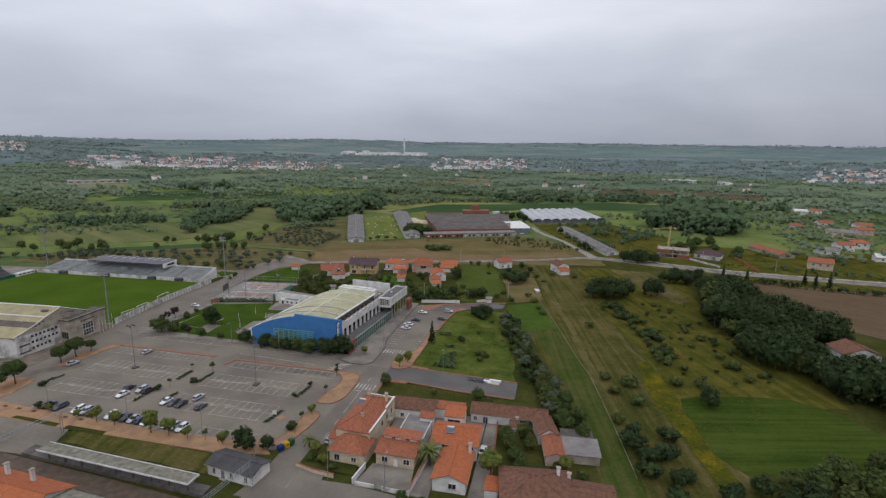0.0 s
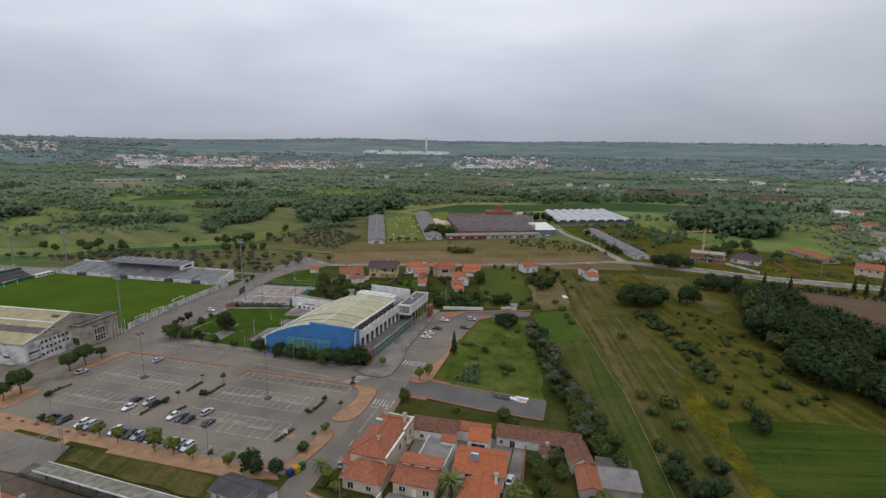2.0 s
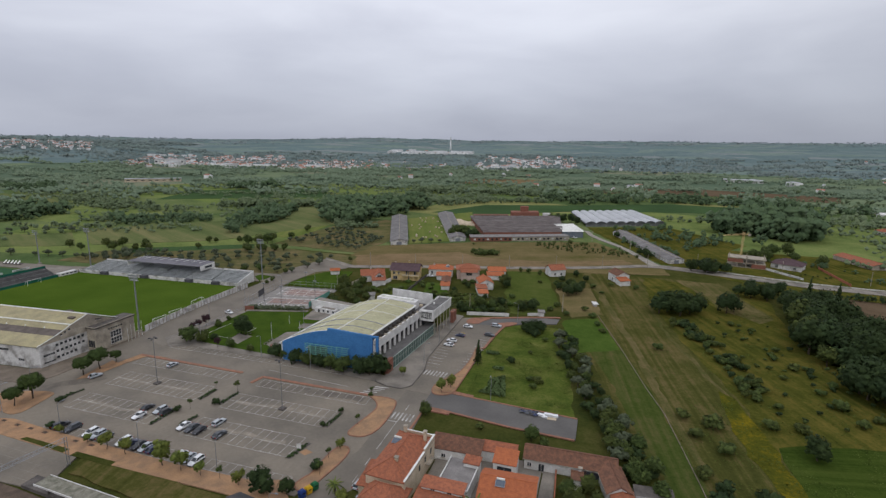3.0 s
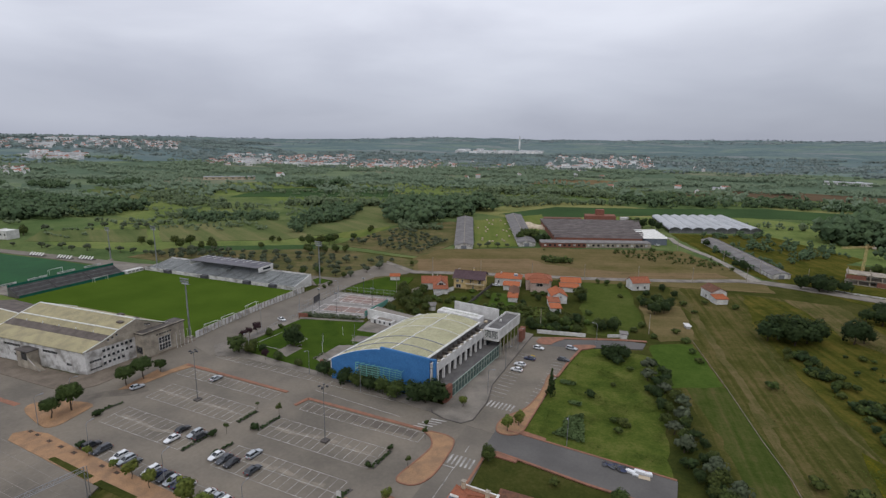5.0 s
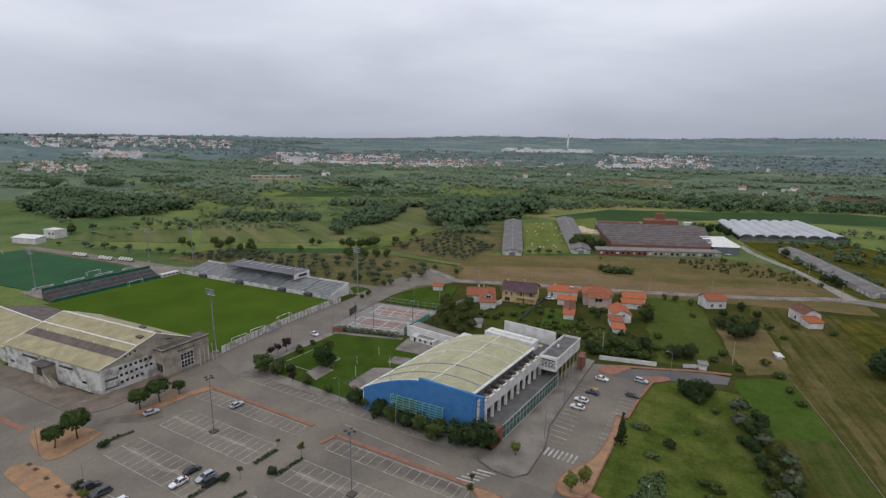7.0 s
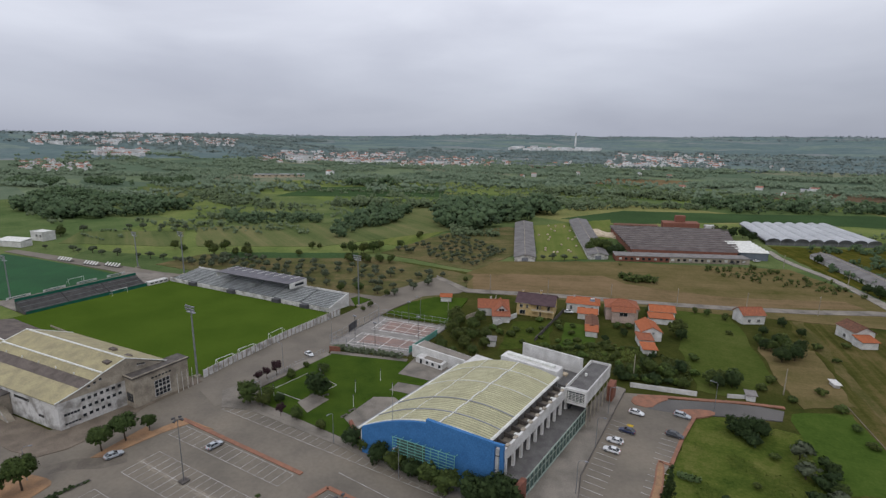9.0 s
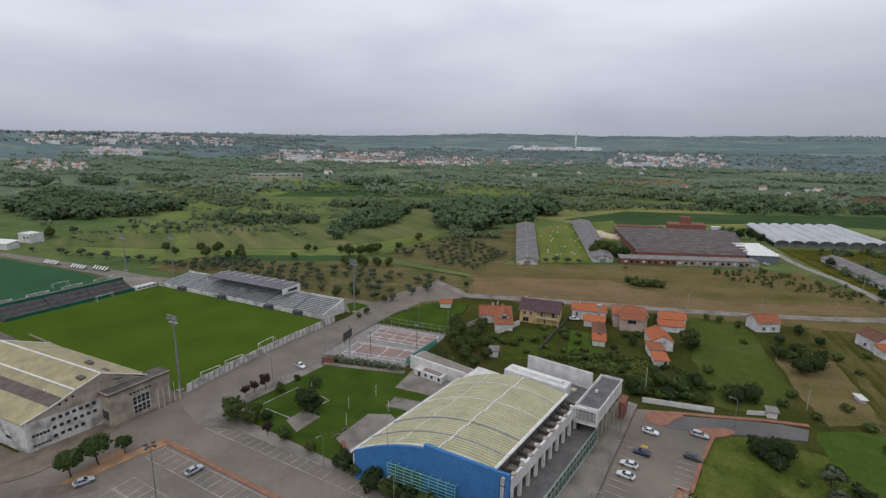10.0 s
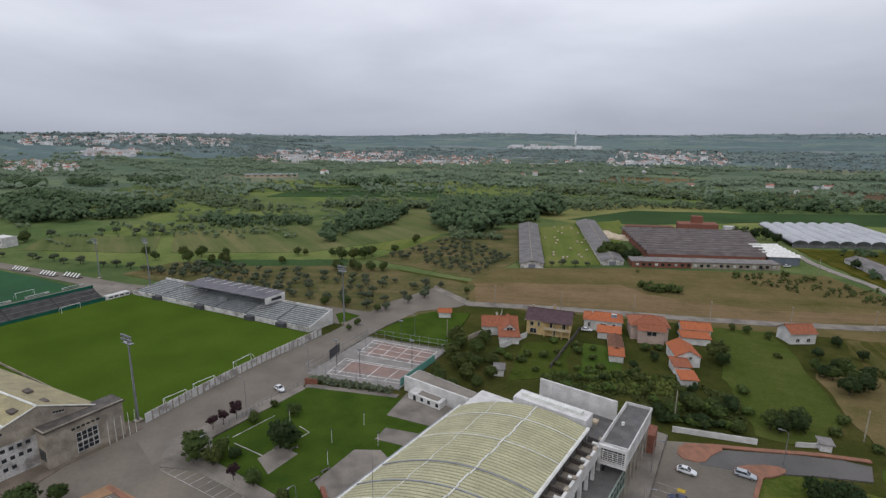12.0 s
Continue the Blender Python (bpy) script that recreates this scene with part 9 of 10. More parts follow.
# pale blue-grey tree colours carry the haze of distance
RIDGETREE = mat("haze_painted_ridge_trees", (0.19, 0.225, 0.232), (0.165, 0.2, 0.208), scale=0.01, fine=0.05, bump=0, rough=1.0, spec=0)
HAZETREE = mat("haze_painted_far_trees", (0.168, 0.206, 0.19), (0.138, 0.175, 0.166), scale=0.01, fine=0.05, bump=0, rough=1.0, spec=0)
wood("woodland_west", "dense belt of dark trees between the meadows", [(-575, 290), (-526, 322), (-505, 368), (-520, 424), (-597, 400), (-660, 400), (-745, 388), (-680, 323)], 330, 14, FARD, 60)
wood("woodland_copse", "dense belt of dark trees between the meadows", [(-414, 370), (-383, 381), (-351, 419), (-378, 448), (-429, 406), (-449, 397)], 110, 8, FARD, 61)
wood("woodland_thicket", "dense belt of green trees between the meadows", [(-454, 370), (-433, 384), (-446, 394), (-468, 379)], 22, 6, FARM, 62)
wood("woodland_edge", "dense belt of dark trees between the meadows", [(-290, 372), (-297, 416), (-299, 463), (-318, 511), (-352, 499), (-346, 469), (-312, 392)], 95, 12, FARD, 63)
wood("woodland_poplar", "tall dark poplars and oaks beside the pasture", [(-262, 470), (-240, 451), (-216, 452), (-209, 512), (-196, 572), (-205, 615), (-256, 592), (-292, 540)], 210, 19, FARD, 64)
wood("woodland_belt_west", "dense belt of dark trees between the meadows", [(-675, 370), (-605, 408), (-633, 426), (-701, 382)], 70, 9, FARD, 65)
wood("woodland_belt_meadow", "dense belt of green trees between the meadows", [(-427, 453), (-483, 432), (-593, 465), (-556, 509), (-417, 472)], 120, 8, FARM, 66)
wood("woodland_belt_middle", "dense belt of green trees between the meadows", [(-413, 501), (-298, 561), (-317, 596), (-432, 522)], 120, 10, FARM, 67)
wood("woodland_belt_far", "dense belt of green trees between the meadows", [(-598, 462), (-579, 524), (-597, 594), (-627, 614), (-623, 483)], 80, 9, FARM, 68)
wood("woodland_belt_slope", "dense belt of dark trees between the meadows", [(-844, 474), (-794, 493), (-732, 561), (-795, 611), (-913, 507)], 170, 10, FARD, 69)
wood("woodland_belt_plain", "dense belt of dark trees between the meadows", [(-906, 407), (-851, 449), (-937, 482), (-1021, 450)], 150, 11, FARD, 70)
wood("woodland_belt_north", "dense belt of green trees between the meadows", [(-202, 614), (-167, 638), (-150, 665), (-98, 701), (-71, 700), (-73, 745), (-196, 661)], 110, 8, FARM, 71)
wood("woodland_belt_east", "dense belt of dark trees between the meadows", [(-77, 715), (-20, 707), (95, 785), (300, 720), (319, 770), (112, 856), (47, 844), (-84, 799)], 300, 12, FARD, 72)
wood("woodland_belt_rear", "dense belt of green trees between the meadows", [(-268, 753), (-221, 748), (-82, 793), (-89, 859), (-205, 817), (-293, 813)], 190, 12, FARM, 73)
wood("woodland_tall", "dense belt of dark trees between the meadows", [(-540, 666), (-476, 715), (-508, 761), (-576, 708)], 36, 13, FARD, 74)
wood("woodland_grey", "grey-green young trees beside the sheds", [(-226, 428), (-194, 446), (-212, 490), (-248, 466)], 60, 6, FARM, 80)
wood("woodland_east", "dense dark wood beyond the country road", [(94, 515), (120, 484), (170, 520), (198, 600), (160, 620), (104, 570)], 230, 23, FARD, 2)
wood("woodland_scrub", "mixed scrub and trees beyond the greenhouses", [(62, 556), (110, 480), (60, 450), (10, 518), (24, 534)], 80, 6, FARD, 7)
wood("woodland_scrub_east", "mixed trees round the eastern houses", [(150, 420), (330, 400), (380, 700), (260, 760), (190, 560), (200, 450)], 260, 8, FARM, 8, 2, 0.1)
# foliage colour lightened and greyed to hold mid-distance haze
FARH = leaf_mat("haze_painted_mid_leaves", (0.108, 0.152, 0.096), (0.155, 0.2, 0.124), (1.0, 1.0, 1.0))
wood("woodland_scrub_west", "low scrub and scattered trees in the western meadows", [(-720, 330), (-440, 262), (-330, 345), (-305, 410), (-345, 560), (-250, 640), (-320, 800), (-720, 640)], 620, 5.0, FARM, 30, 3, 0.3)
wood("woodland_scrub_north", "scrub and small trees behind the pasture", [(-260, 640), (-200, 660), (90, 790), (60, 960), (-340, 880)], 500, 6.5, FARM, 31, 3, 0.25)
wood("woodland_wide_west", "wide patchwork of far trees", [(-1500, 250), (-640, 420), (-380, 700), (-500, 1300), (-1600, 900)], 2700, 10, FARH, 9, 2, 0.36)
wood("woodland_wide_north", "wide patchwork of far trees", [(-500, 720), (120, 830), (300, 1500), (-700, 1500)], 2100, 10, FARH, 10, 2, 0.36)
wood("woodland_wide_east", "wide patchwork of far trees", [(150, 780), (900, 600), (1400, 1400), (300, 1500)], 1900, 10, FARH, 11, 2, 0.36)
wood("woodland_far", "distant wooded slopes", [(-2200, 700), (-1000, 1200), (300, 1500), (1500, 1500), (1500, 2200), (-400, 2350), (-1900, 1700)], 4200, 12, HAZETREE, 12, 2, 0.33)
wood("woodland_ridge", "trees along the far ridge with haze in their colour", [(-4600, 1200), (-3500, 3100), (-1600, 4200), (200, 4700), (2300, 4500), (2200, 3300), (0, 3500), (-1700, 3000), (-3000, 1500)], 1500, 13, RIDGETREE, 13, 2, 0.4)
wood("scrub_dry_field", "low scrub scattered over the dry field", [(-92, 382), (-60, 366), (24, 398), (20, 424), (-24, 440), (-96, 404)], 100, 3.2, LEAFM, 52, 4, 0.2)
wood("thicket_dry_field", "dark thicket on the dry field", [(-98, 384), (-84, 368), (-68, 372), (-80, 388)], 40, 4.8, LEAFM, 53)
hedge_line("hedgerow_plough", "dark hedge along the ploughed field", [((141, 329), (215, 318)), ((100, 334), (141, 331))], 4.5, LEAFD, 54, 2.6)
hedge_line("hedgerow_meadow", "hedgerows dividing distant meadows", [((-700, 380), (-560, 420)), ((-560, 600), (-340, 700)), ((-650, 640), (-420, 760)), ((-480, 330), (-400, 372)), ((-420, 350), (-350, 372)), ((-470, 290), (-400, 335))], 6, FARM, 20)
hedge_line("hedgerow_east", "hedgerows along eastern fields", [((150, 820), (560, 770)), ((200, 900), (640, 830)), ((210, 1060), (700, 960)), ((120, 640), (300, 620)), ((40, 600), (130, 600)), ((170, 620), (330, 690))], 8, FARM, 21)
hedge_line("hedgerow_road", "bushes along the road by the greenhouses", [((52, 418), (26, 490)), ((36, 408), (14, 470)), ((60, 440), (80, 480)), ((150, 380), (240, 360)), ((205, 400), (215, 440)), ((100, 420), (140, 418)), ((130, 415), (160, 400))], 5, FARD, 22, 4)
put_all(MID, [(-359, 287, 0.9), (-337, 297, 1.0), (-329, 303, 1.1), (-319, 313, 0.8), (-283, 336, 0.8), (-279, 339, 0.7), (-263, 345, 0.9), (-253, 342, 1.1), (-247, 346, 1.2), (-242, 350, 1.2), (-243, 358, 1.0), (-242, 407, 1.0), (-236, 373, 0.8), (-466, 268, 1.3), (-473, 272, 1.1), (-118, 436, 1.6), (-114, 441, 1.6), (-110, 437, 1.3), (-120, 430, 1.2), (-50, 548, 1.3), (-44, 545, 1.2)])
put_all(OLIVE, [(-447, 318, 1.3), (-430, 323, 1.2), (-415, 333, 1.2), (-473, 287, 1.3), (-455, 312, 1.2), (-421, 330, 1.4)])


# ---- tall weeds that break up the grass ----
def weeds(name, label, outline, count, size, material, seed, clump=0.1):
    rng = np.random.default_rng(seed)
    xs, ys = [p[0] for p in outline], [p[1] for p in outline]
    spots = []
    while len(spots) < count:
        p = (rng.uniform(min(xs), max(xs)), rng.uniform(min(ys), max(ys)))
        if inside(p, outline) and noise.noise((p[0] / 9, p[1] / 9, seed * 1.3)) > clump:
            spots.append((p[0], p[1], 0.45 + rng.uniform(0, size)))
    tagged(new(name, mesh_of(name, [leaves(np.array(spots), size, rng)], material)), label, "weeds", kind="stuff")


REED = mat("pale_reeds", (0.1, 0.14, 0.058), (0.068, 0.1, 0.04), scale=0.3, fine=2, spec=0)
weeds("weeds_plot", "tufts of tall weeds on the rough plot", [(-41, 169), (-9, 169), (-13, 237), (-34, 239), (-42, 215)], 5200, 0.2, WEED, 31)
weeds("weeds_reeds", "patch of pale blue-green reeds", [(-40, 171), (-29, 170), (-32, 186), (-37, 204), (-42, 204), (-41, 188)], 2200, 0.42, REED, 32, 0.1)
weeds("weeds_meadow", "tufts of tall weeds in the long meadows", [(14, 340), (70, 330), (90, 215), (62, 150), (30, 100), (20, 150)], 7000, 0.24, WEED, 33)
weeds("weeds_gardens", "overgrown vegetable plants in the gardens", [(-98, 262), (-60, 275), (-40, 270), (-44, 252), (-96, 246)], 5200, 0.36, LEAFM, 34, -0.1)
weeds("weeds_garden_rows", "light green vegetables in the back gardens", [(-97, 262), (-62, 280), (-62, 262), (-92, 250)], 3000, 0.36, LEAFL, 35, 0.05)

# ---- cars ----
def paint(name, col, rough=0.3):
    return mat(name, col, tuple(0.9 * c for c in col), rough=rough, spec=0.5, bump=0, scale=0.5)


CARGLASS = mat("car_glass", (0.025, 0.03, 0.035), (0.02, 0.024, 0.028), rough=0.08, spec=0.6, bump=0)
HEADL = mat("headlight_glass", (0.6, 0.62, 0.65), (0.5, 0.52, 0.55), rough=0.15, bump=0)
TAILL = mat("tail_light", (0.35, 0.02, 0.015), (0.25, 0.015, 0.012), rough=0.2, bump=0)


def car(label, material, long=4.15, wide=1.76, high=1.44, estate=False):
    """A car along +x on its wheels: body, glasshouse, roof, wheels, lights."""
    thing = empty("car")
    L, W = long / 2, wide / 2
    stations = ((-L, 0.74, 0.42, 0.7), (-L + 0.1, 0.9, 0.32, 0.84), (-L + 0.45, 0.98, 0.27, 0.92), (-0.2, 1.0, 0.25, 0.94), (L - 1.25, 0.99, 0.25, 0.91), (L - 0.6, 0.94, 0.26, 0.8), (L - 0.18, 0.84, 0.3, 0.66), (L, 0.66, 0.38, 0.54))
    bm = bmesh.new()
    rings = []
    for x, k, z0, z1 in stations:
        half = [(0.86 * k * W, z0), (k * W, z0 + 0.14), (k * W, z1 - 0.16), (0.95 * k * W, z1 - 0.05), (0.78 * k * W, z1)]
        rings.append([bm.verts.new((x, y, z)) for y, z in half] + [bm.verts.new((x, -y, z)) for y, z in reversed(half)])
    for a, b in zip(rings, rings[1:]):
        for m in range(10):
            bm.faces.new((a[m], a[(m + 1) % 10], b[(m + 1) % 10], b[m]))
    bm.faces.new(rings[0])
    bm.faces.new(rings[-1])
    part("body", bm, material, thing)
    r0, r1 = (-L + 0.16, -L + 0.55) if estate else (-L + 0.3, -L + 1.05)
    f0, f1 = L - 1.2, L - 2.05
    bm = bmesh.new()
    hexa(bm, [(r0, -W + 0.1, 0.88), (f0, -W + 0.1, 0.88), (f0, W - 0.1, 0.88), (r0, W - 0.1, 0.88)], [(r1, -W + 0.3, high - 0.05), (f1, -W + 0.3, high - 0.05), (f1, W - 0.3, high - 0.05), (r1, W - 0.3, high - 0.05)])
    part("glasshouse", bm, CARGLASS, thing, "dark car windows")
    bm = bmesh.new()
    hexa(bm, [(r1 - 0.06, -W + 0.27, high - 0.07), (f1 + 0.06, -W + 0.27, high - 0.07), (f1 + 0.06, W - 0.27, high - 0.07), (r1 - 0.06, W - 0.27, high - 0.07)], [(r1 + 0.15, -W + 0.4, high), (f1 - 0.12, -W + 0.4, high), (f1 - 0.12, W - 0.4, high), (r1 + 0.15, W - 0.4, high)])
    part("roof", bm, material, thing)
    for s in (-1, 1):
        for x, y in ((r0 + 0.05, r1), (lerp(r0, f0, 0.52), lerp(r1, f1, 0.55)), (f0 - 0.05, f1)):
            bm = bmesh.new()
            rod(bm, (x, s * (W - 0.1), 0.9), (y, s * (W - 0.3), high - 0.05), 0.045, sides=4)
            part("pillar", bm, material, thing)
    for x in (-L + 0.8, L - 0.85):
        for s in (-1, 1):
            tyre = part("wheel", rod(bmesh.new(), (x, s * (W - 0.2), 0.32), (x, s * (W + 0.01), 0.32), 0.32, sides=14), RUBBER, thing)
            part("rim", rod(bmesh.new(), (x, s * (W + 0.005), 0.32), (x, s * (W + 0.03), 0.32), 0.2, sides=10), STEEL, tyre)
    for s in (-1, 1):
        part("headlight", boxes((L - 0.3, L - 0.12, s * (W - 0.34) - 0.15, s * (W - 0.34) + 0.15, 0.54, 0.66)), HEADL, thing)
        part("tail_light", boxes((-L - 0.02, -L + 0.12, s * (W - 0.22) - 0.14, s * (W - 0.22) + 0.14, 0.62, 0.84)), TAILL, thing)
        part("mirror", boxes((f0 - 0.35, f0 - 0.2, s * (W + 0.05) - 0.06, s * (W + 0.05) + 0.06, 0.92, 1.02)), material, thing)
    part("bumper", boxes((L - 0.06, L + 0.04, -W + 0.15, W - 0.15, 0.3, 0.46)), DARKSTEEL, thing)
    return tagged(thing, label, "car")


WHITEC, SILVERC, DARKC, BLUEC, BLACKC, REDC = paint("white_car_paint", (0.72, 0.73, 0.74)), paint("silver_car_paint", (0.42, 0.45, 0.48)), paint("dark_grey_car_paint", (0.055, 0.06, 0.07)), paint("dark_blue_car_paint", (0.025, 0.035, 0.085)), paint("black_car_paint", (0.02, 0.02, 0.024)), paint("dark_red_car_paint", (0.12, 0.03, 0.03))
CARS = {"w": car("white parked hatchback", WHITEC), "W": car("white parked estate car", WHITEC, 4.4, 1.78, 1.47, True), "s": car("silver parked hatchback", SILVERC), "S": car("silver parked estate car", SILVERC, 4.4, 1.78, 1.47, True), "d": car("dark grey parked saloon", DARKC, 4.4), "D": car("dark grey parked estate car", DARKC, 4.6, 1.82, 1.6, True), "b": car("dark blue parked hatchback", BLUEC), "k": car("black parked hatchback", BLACKC, 4.1), "K": car("black parked van-like car", BLACKC, 4.5, 1.85, 1.7, True)}
CARUSED = set()
PLAIN = {k: c["label"] for k, c in CARS.items()}


def park(kind, x, y, turn, group):
    m = pose(x, y, 0.34, 0, 0, turn)
    if kind in CARUSED:
        made = copy_thing(CARS[kind], m)
    else:
        CARUSED.add(kind)
        made = CARS[kind]
        made.matrix_basis = m
    made["group"] = group
    made["label"] = PLAIN[kind] + {"e": " at the car park edge", "m": " in a car park bay", "h": " beside the sports hall", "r": " on the street"}[group[0]]
    if group[0] in "emhr":
        made["group"] = {"e": "cars at the car park edge", "m": "cars in the car park", "h": "cars beside the hall", "r": "cars on the street"}[group[0]]


for kind, x, y, turn in (("K", -141.6, 114.5, 84), ("D", -137.4, 114.4, 262), ("W", -130.9, 114.4, 266), ("S", -128.1, 114.2, 266), ("d", -125.6, 114.0, 86), ("W", -119.1, 113.9, 265), ("b", -116.5, 113.8, 86), ("k", -114.0, 113.7, 266), ("s", -111.6, 113.6, 266), ("b", -109.2, 113.5, 86), ("W", -106.9, 113.4, 266), ("w", -100.6, 113.4, 266), ("s", -98.0, 113.3, 266), ("W", -95.4, 112.9, 265)):
    park(kind, x, y, turn, "e")
for kind, x, y, turn in (("w", -126.0, 125.1, 264), ("k", -127.4, 129.5, 84), ("S", -122.7, 129.4, 264), ("K", -120.3, 129.2, 84), ("w", -110.0, 124.6, 264), ("d", -107.2, 124.5, 264), ("k", -104.5, 124.2, 264), ("S", -102.3, 129.2, 84), ("d", -98.0, 124.3, 84), ("s", -143.1, 155.1, 86), ("s", -160.2, 140.2, 75)):
    park(kind, x, y, turn, "m")
for kind, x, y, turn in (("w", -55.1, 226.2, -3), ("b", -55.6, 215.2, 178), ("w", -57.4, 208.8, 177), ("w", -57.3, 204.2, 177), ("S", -43.7, 231.3, -4), ("d", -44.4, 219.6, -4)):
    park(kind, x, y, turn, "h")
for kind, x, y, turn in (("w", -162.0, 207.6, -14), ("S", -53.6, 117.5, 84), ("w", -13.0, 122.0, 86), ("w", -96.6, 301.0, 14), ("s", -30, 451, 20), ("d", -36, 447, 200), ("w", -22, 462, 30)):
    park(kind, x, y, turn, "r")


# ---- lamps, bins and small things ----
LAMPGREY = mat("dull_grey_steel", (0.19, 0.19, 0.19), (0.14, 0.14, 0.14), rough=0.6, bump=0)


def park_lamp(x, y, high=15.5):
    thing = empty("car_park_lamp", x, y, 0.3)
    part("pole", rod(bmesh.new(), (0, 0, 0), (0, 0, high), 0.13, 0.08, 8), LAMPGREY, thing)
    part("base", boxes((-0.9, 0.9, -0.9, 0.9, 0, 0.45)), DARKCON, thing, "square concrete base")
    for k in range(4):
        bm = bmesh.new()
        a = k * math.pi / 2 + 0.4
        rod(bm, (0, 0, high - 0.3), (0.9 * math.cos(a), 0.9 * math.sin(a), high), 0.06)
        arm = part("arm", bm, DARKSTEEL, thing)
        bm = boxes((-0.35, 0.35, -0.22, 0.22, -0.1, 0.2))
        bm.transform(pose(1.0 * math.cos(a), 1.0 * math.sin(a), high, 0, 18, math.degrees(a)))
        part("lamp_head", bm, DARKSTEEL, arm)
    return tagged(thing, "tall dark car park lamp with four heads", "lamp post", "car park lamps")


park_lamp(-90.4, 141.8)
park_lamp(-137.5, 143.0)


def street_lamp(x, y, turn, high=8.0):
    thing = empty("street_lamp", x, y, 0.3, turn)
    part("pole", rod(bmesh.new(), (0, 0, 0), (0, 0, high), 0.1, 0.06), STEEL, thing)
    bm = bmesh.new()
    rod(bm, (0, 0, high), (0.5, 0, high + 0.5), 0.05)
    rod(bm, (0.5, 0, high + 0.5), (1.6, 0, high + 0.65), 0.05)
    part("arm", bm, STEEL, thing)
    part("lamp_head", boxes((1.4, 2.1, -0.14, 0.14, high + 0.56, high + 0.74)), STEEL, thing)
    return tagged(thing, "slim grey street lamp with a curved arm", "street lamp", "street lamps")


for x, y, turn in ((-164.6, 114.8, 60), (-167.5, 125.5, 40), (-139, 112.4, 90), (-112, 112.0, 90), (-88, 111.4, 90), (-119, 171.6, -90), (-97, 168.6, -90), (-148, 174.4, -90), (-60.6, 184, 0), (-61.2, 204, 0), (-62, 222, 0), (-162.5, 196, 180), (-163.5, 221, 180), (-159.5, 245, 180), (-33, 166.8, -90), (-64.9, 99.5, 0), (-47.5, 102, 90), (-36, 240.6, 180), (-150, 262, 180), (-33.2, 101.4, 90)):
    street_lamp(x, y, turn)
for x, y, m, word in ((-64.0, 109.8, mat("blue_plastic", (0.02, 0.05, 0.2), bump=0, rough=0.5), "blue"), (-63.3, 111.4, mat("yellow_plastic", (0.6, 0.36, 0.02), bump=0, rough=0.5), "yellow"), (-62.7, 113.0, mat("green_plastic", (0.02, 0.12, 0.05), bump=0, rough=0.5), "green")):
    b = empty("recycling_bin", x, y, 0.42, 66)
    bm = bmesh.new()
    hexa(bm, [(-0.6, -0.55, 0.1), (0.6, -0.55, 0.1), (0.6, 0.55, 0.1), (-0.6, 0.55, 0.1)], [(-0.75, -0.65, 1.45), (0.75, -0.65, 1.45), (0.75, 0.65, 1.45), (-0.75, 0.65, 1.45)])
    part("body", bm, m, b)
    part("lid", hexa(bmesh.new(), [(-0.78, -0.68, 1.45), (0.78, -0.68, 1.45), (0.78, 0.68, 1.45), (-0.78, 0.68, 1.45)], [(-0.5, -0.4, 1.85), (0.5, -0.4, 1.85), (0.5, 0.4, 1.85), (-0.5, 0.4, 1.85)]), m, b)
    part("slot", boxes((-0.3, 0.3, -0.7, -0.66, 1.1, 1.3)), RUBBER, b)
    tagged(b, word + " plastic recycling bin on the earth strip", "recycling bin", "recycling bins")
# heap left on the dead-end street
junk = empty("junk_pile", -17.4, 162.7, 0.36, -2)
rng = random.Random(9)
for k in range(16):
    bm = bmesh.new()
    bmesh.ops.create_icosphere(bm, subdivisions=1, radius=0.55 + 0.3 * rng.random())
    for v in bm.verts:
        v.co = Vector((v.co.x * 1.3, v.co.y, abs(v.co.z) * 0.9)) * rng.uniform(0.8, 1.2)
    bm.transform(pose(-5.6 + 0.3 * k + rng.uniform(-0.3, 0.3), rng.uniform(-0.8, 0.8), 0.02, 0, 0, rng.uniform(0, 360)))
    part("sack", bm, (BLACKC, DARKC, BLUEC)[k % 3], junk, "dark sack")
for k, (x, y, w, d, hh) in enumerate(((0.4, -0.2, 2.2, 1.0, 0.5), (2.4, 0.4, 2.4, 0.9, 0.7), (1.6, -0.9, 1.4, 0.7, 0.35), (4.4, 0.5, 1.6, 1.0, 0.6))):
    bm = boxes((-w / 2, w / 2, -d / 2, d / 2, 0, hh))
    bm.transform(pose(x, y, 0.02, 0, 0, 8 * k - 10))
    part("crate", bm, WHITEC, junk, "white crate")
bm = boxes((-1.3, 1.3, -0.6, 0.6, 0, 0.12))
bm.transform(pose(3.6, -1.0, 0.02, 6, 0, 4))
part("board", bm, CREAM, junk, "tan board")
tagged(junk, "heap of dark sacks and white crates by the kerb", "junk heap")
# board and tan mat by a hedge of the car park
board = empty("sign_board", -74.4, 125.2, 0.31, 20)
part("panel", boxes((-0.55, 0.55, -0.03, 0.03, 0.35, 1.9)), WHITEW, board)
for x in (-0.48, 0.44):
    part("post", boxes((x, x + 0.05, 0.03, 0.08, 0, 1.8)), STEEL, board)
tagged(board, "white board on two posts beside a low hedge", "board")
slab("paved_patch", [(-74, 124.6), (-73.1, 126.3), (-70.7, 125.6), (-71.9, 123.8)], 0.3, 0.35, DIRT, "small tan paved patch beside the hedge", "paved patch")
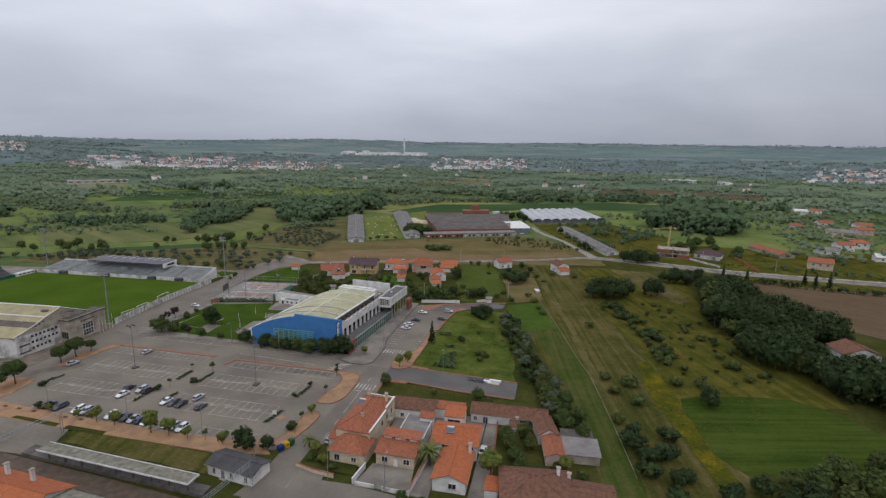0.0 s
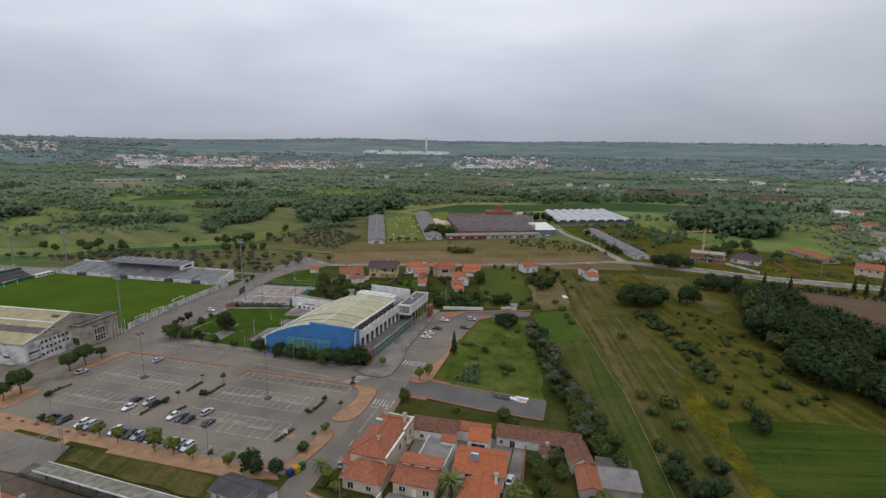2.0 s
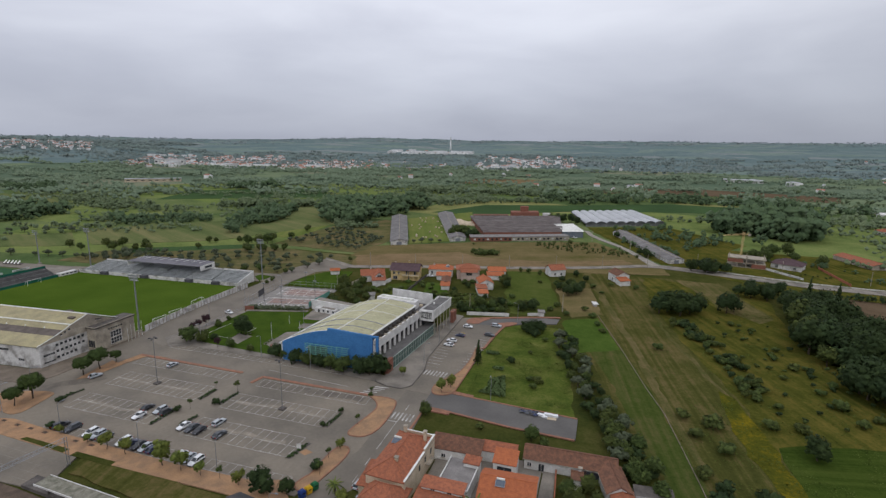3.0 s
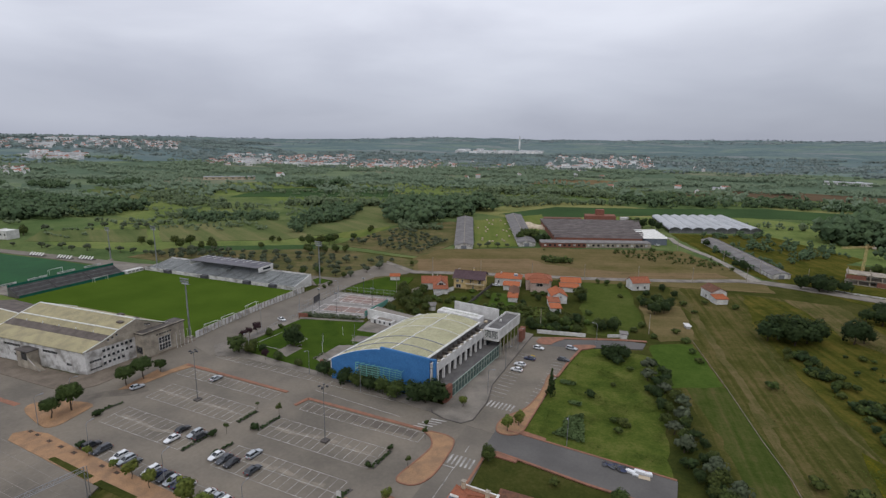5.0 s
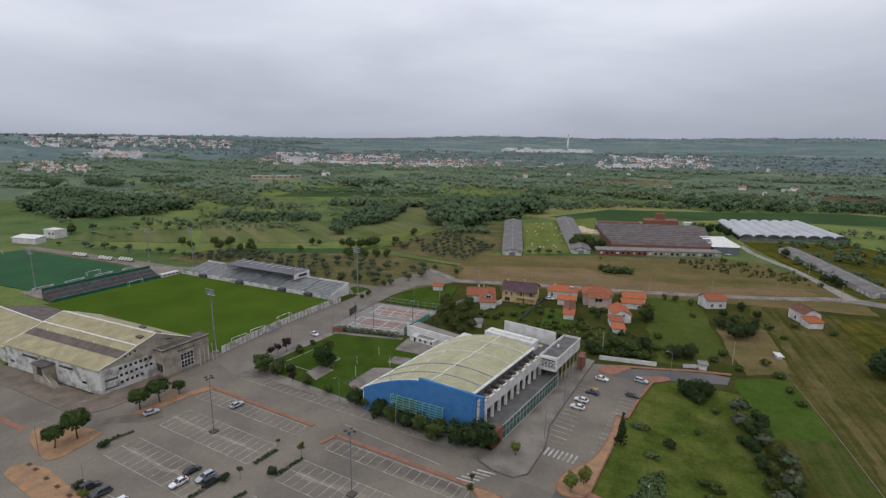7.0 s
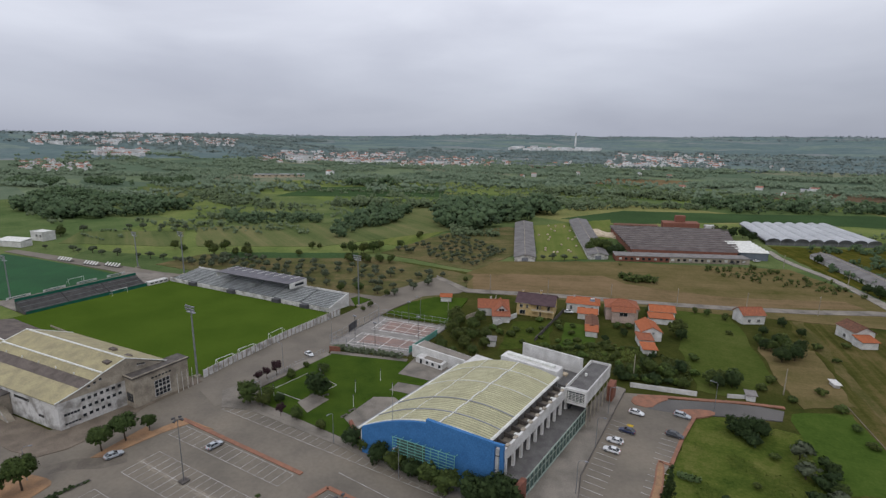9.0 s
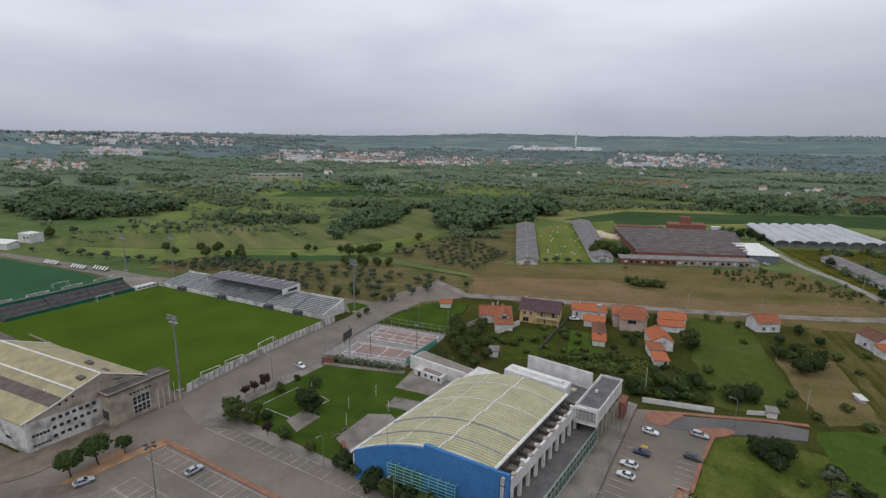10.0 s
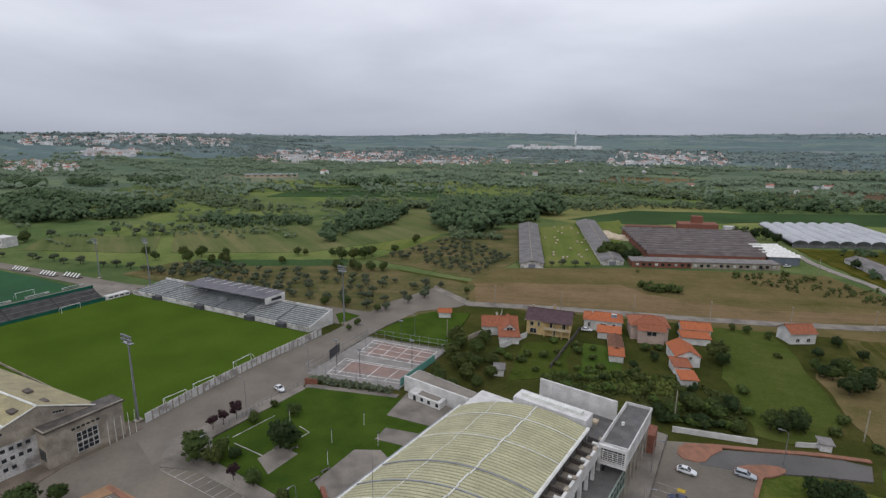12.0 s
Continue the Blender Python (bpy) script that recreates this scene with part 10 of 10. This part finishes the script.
# tree pits
for x, y in ((-162.8, 112.0), (-159.4, 111.8), (-153.6, 111.4), (-148.4, 111.2), (-142.9, 111.0), (-131.5, 110.5), (-126.0, 110.4)):
    pit = empty("tree_pit", x, y, 0.42, -3)
    part("soil", boxes((-0.75, 0.75, -0.4, 0.4, 0, 0.03)), BARK, pit)
    part("edge", boxes((-0.85, 0.85, -0.5, -0.4, 0, 0.06), (-0.85, 0.85, 0.4, 0.5, 0, 0.06)), KERBRED, pit)
    tagged(pit, "empty brick-edged tree pit in the earth strip", "tree pit", "tree pits")
# utility poles and wires by the country road
POLES = [(-140, 312), (-112, 318), (-84, 327), (-56, 336), (-28, 346), (0, 357), (28, 372)]
for k, (x, y) in enumerate(POLES):
    pole = empty("utility_pole", x, y, 0.2, 17)
    part("post", rod(bmesh.new(), (0, 0, 0), (0, 0, 9), 0.17, 0.11), CONCRETE, pole)
    part("crossarm", boxes((-0.08, 0.08, -0.8, 0.8, 8.4, 8.55)), CONCRETE, pole)
    tagged(pole, "concrete utility pole beside the country road", "utility pole", "utility poles")
for x, y in ((-8, 452), (20, 425), (38, 400), (60, 388), (108, 384), (-60, 249), (-18, 262), (-138, 265), (150, 372), (220, 360)):
    pole = empty("utility_pole", x, y, 0.2)
    part("post", rod(bmesh.new(), (0, 0, 0), (0, 0, 8.5), 0.17, 0.11), CONCRETE, pole)
    part("crossarm", boxes((-0.07, 0.07, -0.6, 0.6, 8.0, 8.12)), CONCRETE, pole)
    tagged(pole, "concrete utility pole beside a lane", "utility pole", "utility poles")
# hay bales on the pasture
rng = random.Random(4)
for k in range(34):
    u, v = rng.random(), rng.random()
    x, y = lerp(lerp(-140, -112, u), lerp(-190, -152, u), v), lerp(lerp(398, 428, u), lerp(508, 545, u), v)
    bale = tagged(part("hay_bale", rod(bmesh.new(), (-0.6, 0, 0.6), (0.6, 0, 0.6), 0.62, sides=10), CREAM), "round pale hay bale on the pasture", "hay bale", "hay bales")
    bale.matrix_basis = pose(x, y, 0.25, 0, 0, rng.uniform(0, 180))

# ---- distant town ----
TOWNW = mat("far_white_walls", (0.82, 0.81, 0.8), (0.55, 0.54, 0.53), scale=0.03, fine=0.2, bump=0)
TOWNR = mat("far_tile_roofs", (0.36, 0.18, 0.13), (0.24, 0.135, 0.105), scale=0.02, fine=0.2, bump=0)
TOWNG = mat("far_grey_roofs", (0.4, 0.41, 0.42), (0.28, 0.29, 0.3), scale=0.02, fine=0.2, bump=0)


def town(name, label, quad, count, seed, big=0.03, size=10.5):
    """Many small gabled houses spread over a quarter: one mesh."""
    rng = random.Random(seed)
    verts, faces, slots = [], [], []
    for k in range(count):
        u, v = rng.random(), rng.random() ** 1.2
        a, b, c, d = quad
        x = lerp(lerp(a[0], b[0], u), lerp(d[0], c[0], u), v)
        y = lerp(lerp(a[1], b[1], u), lerp(d[1], c[1], u), v)
        z = terrain(x, y)
        large = rng.random() < big
        w, dd, h = (rng.uniform(30, 70), rng.uniform(16, 30), rng.uniform(6, 10)) if large else (rng.uniform(0.8, 1.5) * size, rng.uniform(0.7, 1.1) * size, rng.uniform(3.2, 8))
        t = rng.uniform(-0.5, 0.5) + (math.pi / 2 if rng.random() < 0.4 else 0)
        rise = 1.2 if large else rng.uniform(1.6, 2.8)
        base = len(verts)
        for px, py, pz in ((-w, -dd, -2), (w, -dd, -2), (w, dd, -2), (-w, dd, -2), (-w, -dd, h), (w, -dd, h), (w, dd, h), (-w, dd, h), (-w, 0, h + rise), (w, 0, h + rise)):
            px, py = px / 2, py / 2
            verts.append((x + px * math.cos(t) - py * math.sin(t), y + px * math.sin(t) + py * math.cos(t), z + pz))
        for f, s in (((0, 1, 5, 4), 0), ((1, 2, 6, 9, 5), 0), ((2, 3, 7, 6), 0), ((3, 0, 4, 8, 7), 0), ((4, 5, 9, 8), 1), ((6, 7, 8, 9), 1)):
            faces.append([base + i for i in f])
            slots.append((2 if large or rng.random() < 0.12 else 1) if s else 0)
    me = bpy.data.meshes.new(name)
    me.from_pydata(verts, [], faces)
    for m in (TOWNW, TOWNR, TOWNG):
        me.materials.append(m)
    me.polygons.foreach_set("material_index", slots)
    tagged(new(name, me), label, "town", kind="stuff")


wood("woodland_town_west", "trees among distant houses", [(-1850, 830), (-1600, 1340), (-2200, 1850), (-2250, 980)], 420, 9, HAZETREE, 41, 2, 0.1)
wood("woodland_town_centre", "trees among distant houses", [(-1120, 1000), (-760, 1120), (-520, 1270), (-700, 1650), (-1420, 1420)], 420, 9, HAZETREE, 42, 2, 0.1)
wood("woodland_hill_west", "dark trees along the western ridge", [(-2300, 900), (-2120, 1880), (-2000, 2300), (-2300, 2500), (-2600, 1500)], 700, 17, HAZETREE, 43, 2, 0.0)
town("town_hillside", "distant white and red-roofed houses on a hillside", [(-1850, 830), (-1600, 1340), (-2200, 1850), (-2250, 980)], 240, 1)
town("town_centre", "distant red-roofed town with white walls", [(-1120, 1000), (-800, 1190), (-1150, 1750), (-1420, 1420)], 230, 2)
town("town_east", "distant red-roofed village", [(-760, 1120), (-520, 1270), (-700, 1650), (-960, 1500)], 130, 3)
town("town_north", "distant village with pale walls", [(-330, 1400), (-70, 1570), (-110, 2200), (-480, 2100)], 140, 4, 0.1)
town("town_works", "distant industrial sheds with pale roofs", [(-900, 2180), (-560, 2380), (-640, 2500), (-980, 2420)], 44, 5, 0.8, 14)
town("town_west", "distant farm houses among trees", [(-1190, 530), (-1090, 600), (-1330, 720), (-1400, 620)], 46, 6, 0.02, 8.5)
town("town_slope", "distant houses on a western slope", [(-1500, 820), (-1400, 900), (-1560, 1000), (-1660, 910)], 46, 7, 0.1)
town("town_right", "distant village on the eastern plain", [(560, 1360), (900, 1520), (1150, 1950), (860, 1900)], 90, 8)
town("town_scattered", "scattered distant farmhouses", [(-900, 640), (700, 1150), (1000, 2200), (-1500, 1700)], 34, 9, 0.03, 9)


def far_block(name, label, x, y, turn, w, d, h, m, roof_m):
    thing = empty(name, x, y, terrain(x, y), turn)
    part("wall", boxes((-w / 2, w / 2, -d / 2, d / 2, -1, h)), m, thing)
    part("roof", boxes((-w / 2 - 0.5, w / 2 + 0.5, -d / 2 - 0.5, d / 2 + 0.5, h, h + 0.8)), roof_m, thing)
    for k in range(8):
        part("window", boxes((-w / 2 + w * (k + 0.25) / 8, -w / 2 + w * (k + 0.75) / 8, -d / 2 - 0.1, -d / 2, h * 0.45, h * 0.72)), GLASS, thing)
    return tagged(thing, label, "building")


far_block("town_hall", "large distant white building with grey roof", -1085, 1130, 30, 70, 24, 14, WHITEW, TOWNG)
far_block("storehouse", "long distant farm storehouse with grey roof", -740, 735, 42, 85, 12, 5, CREAM, TOWNG)
far_block("storehouse", "distant long white greenhouse", 292, 1290, -10, 75, 26, 5, WHITEW, WHITEPLASTIC)
far_block("storehouse", "distant low white storehouse", -470, 1330, 38, 70, 14, 6, CREAM, TOWNG)
chim = empty("factory_chimney", -760, 2660, terrain(-760, 2660))
part("shaft", rod(bmesh.new(), (0, 0, -2), (0, 0, 62), 4.5, 3.0, 10), TOWNW, chim)
part("rim", rod(bmesh.new(), (0, 0, 62), (0, 0, 64), 3.6, 3.6, 10), TOWNG, chim)
tagged(chim, "tall pale factory chimney far on the horizon", "chimney")
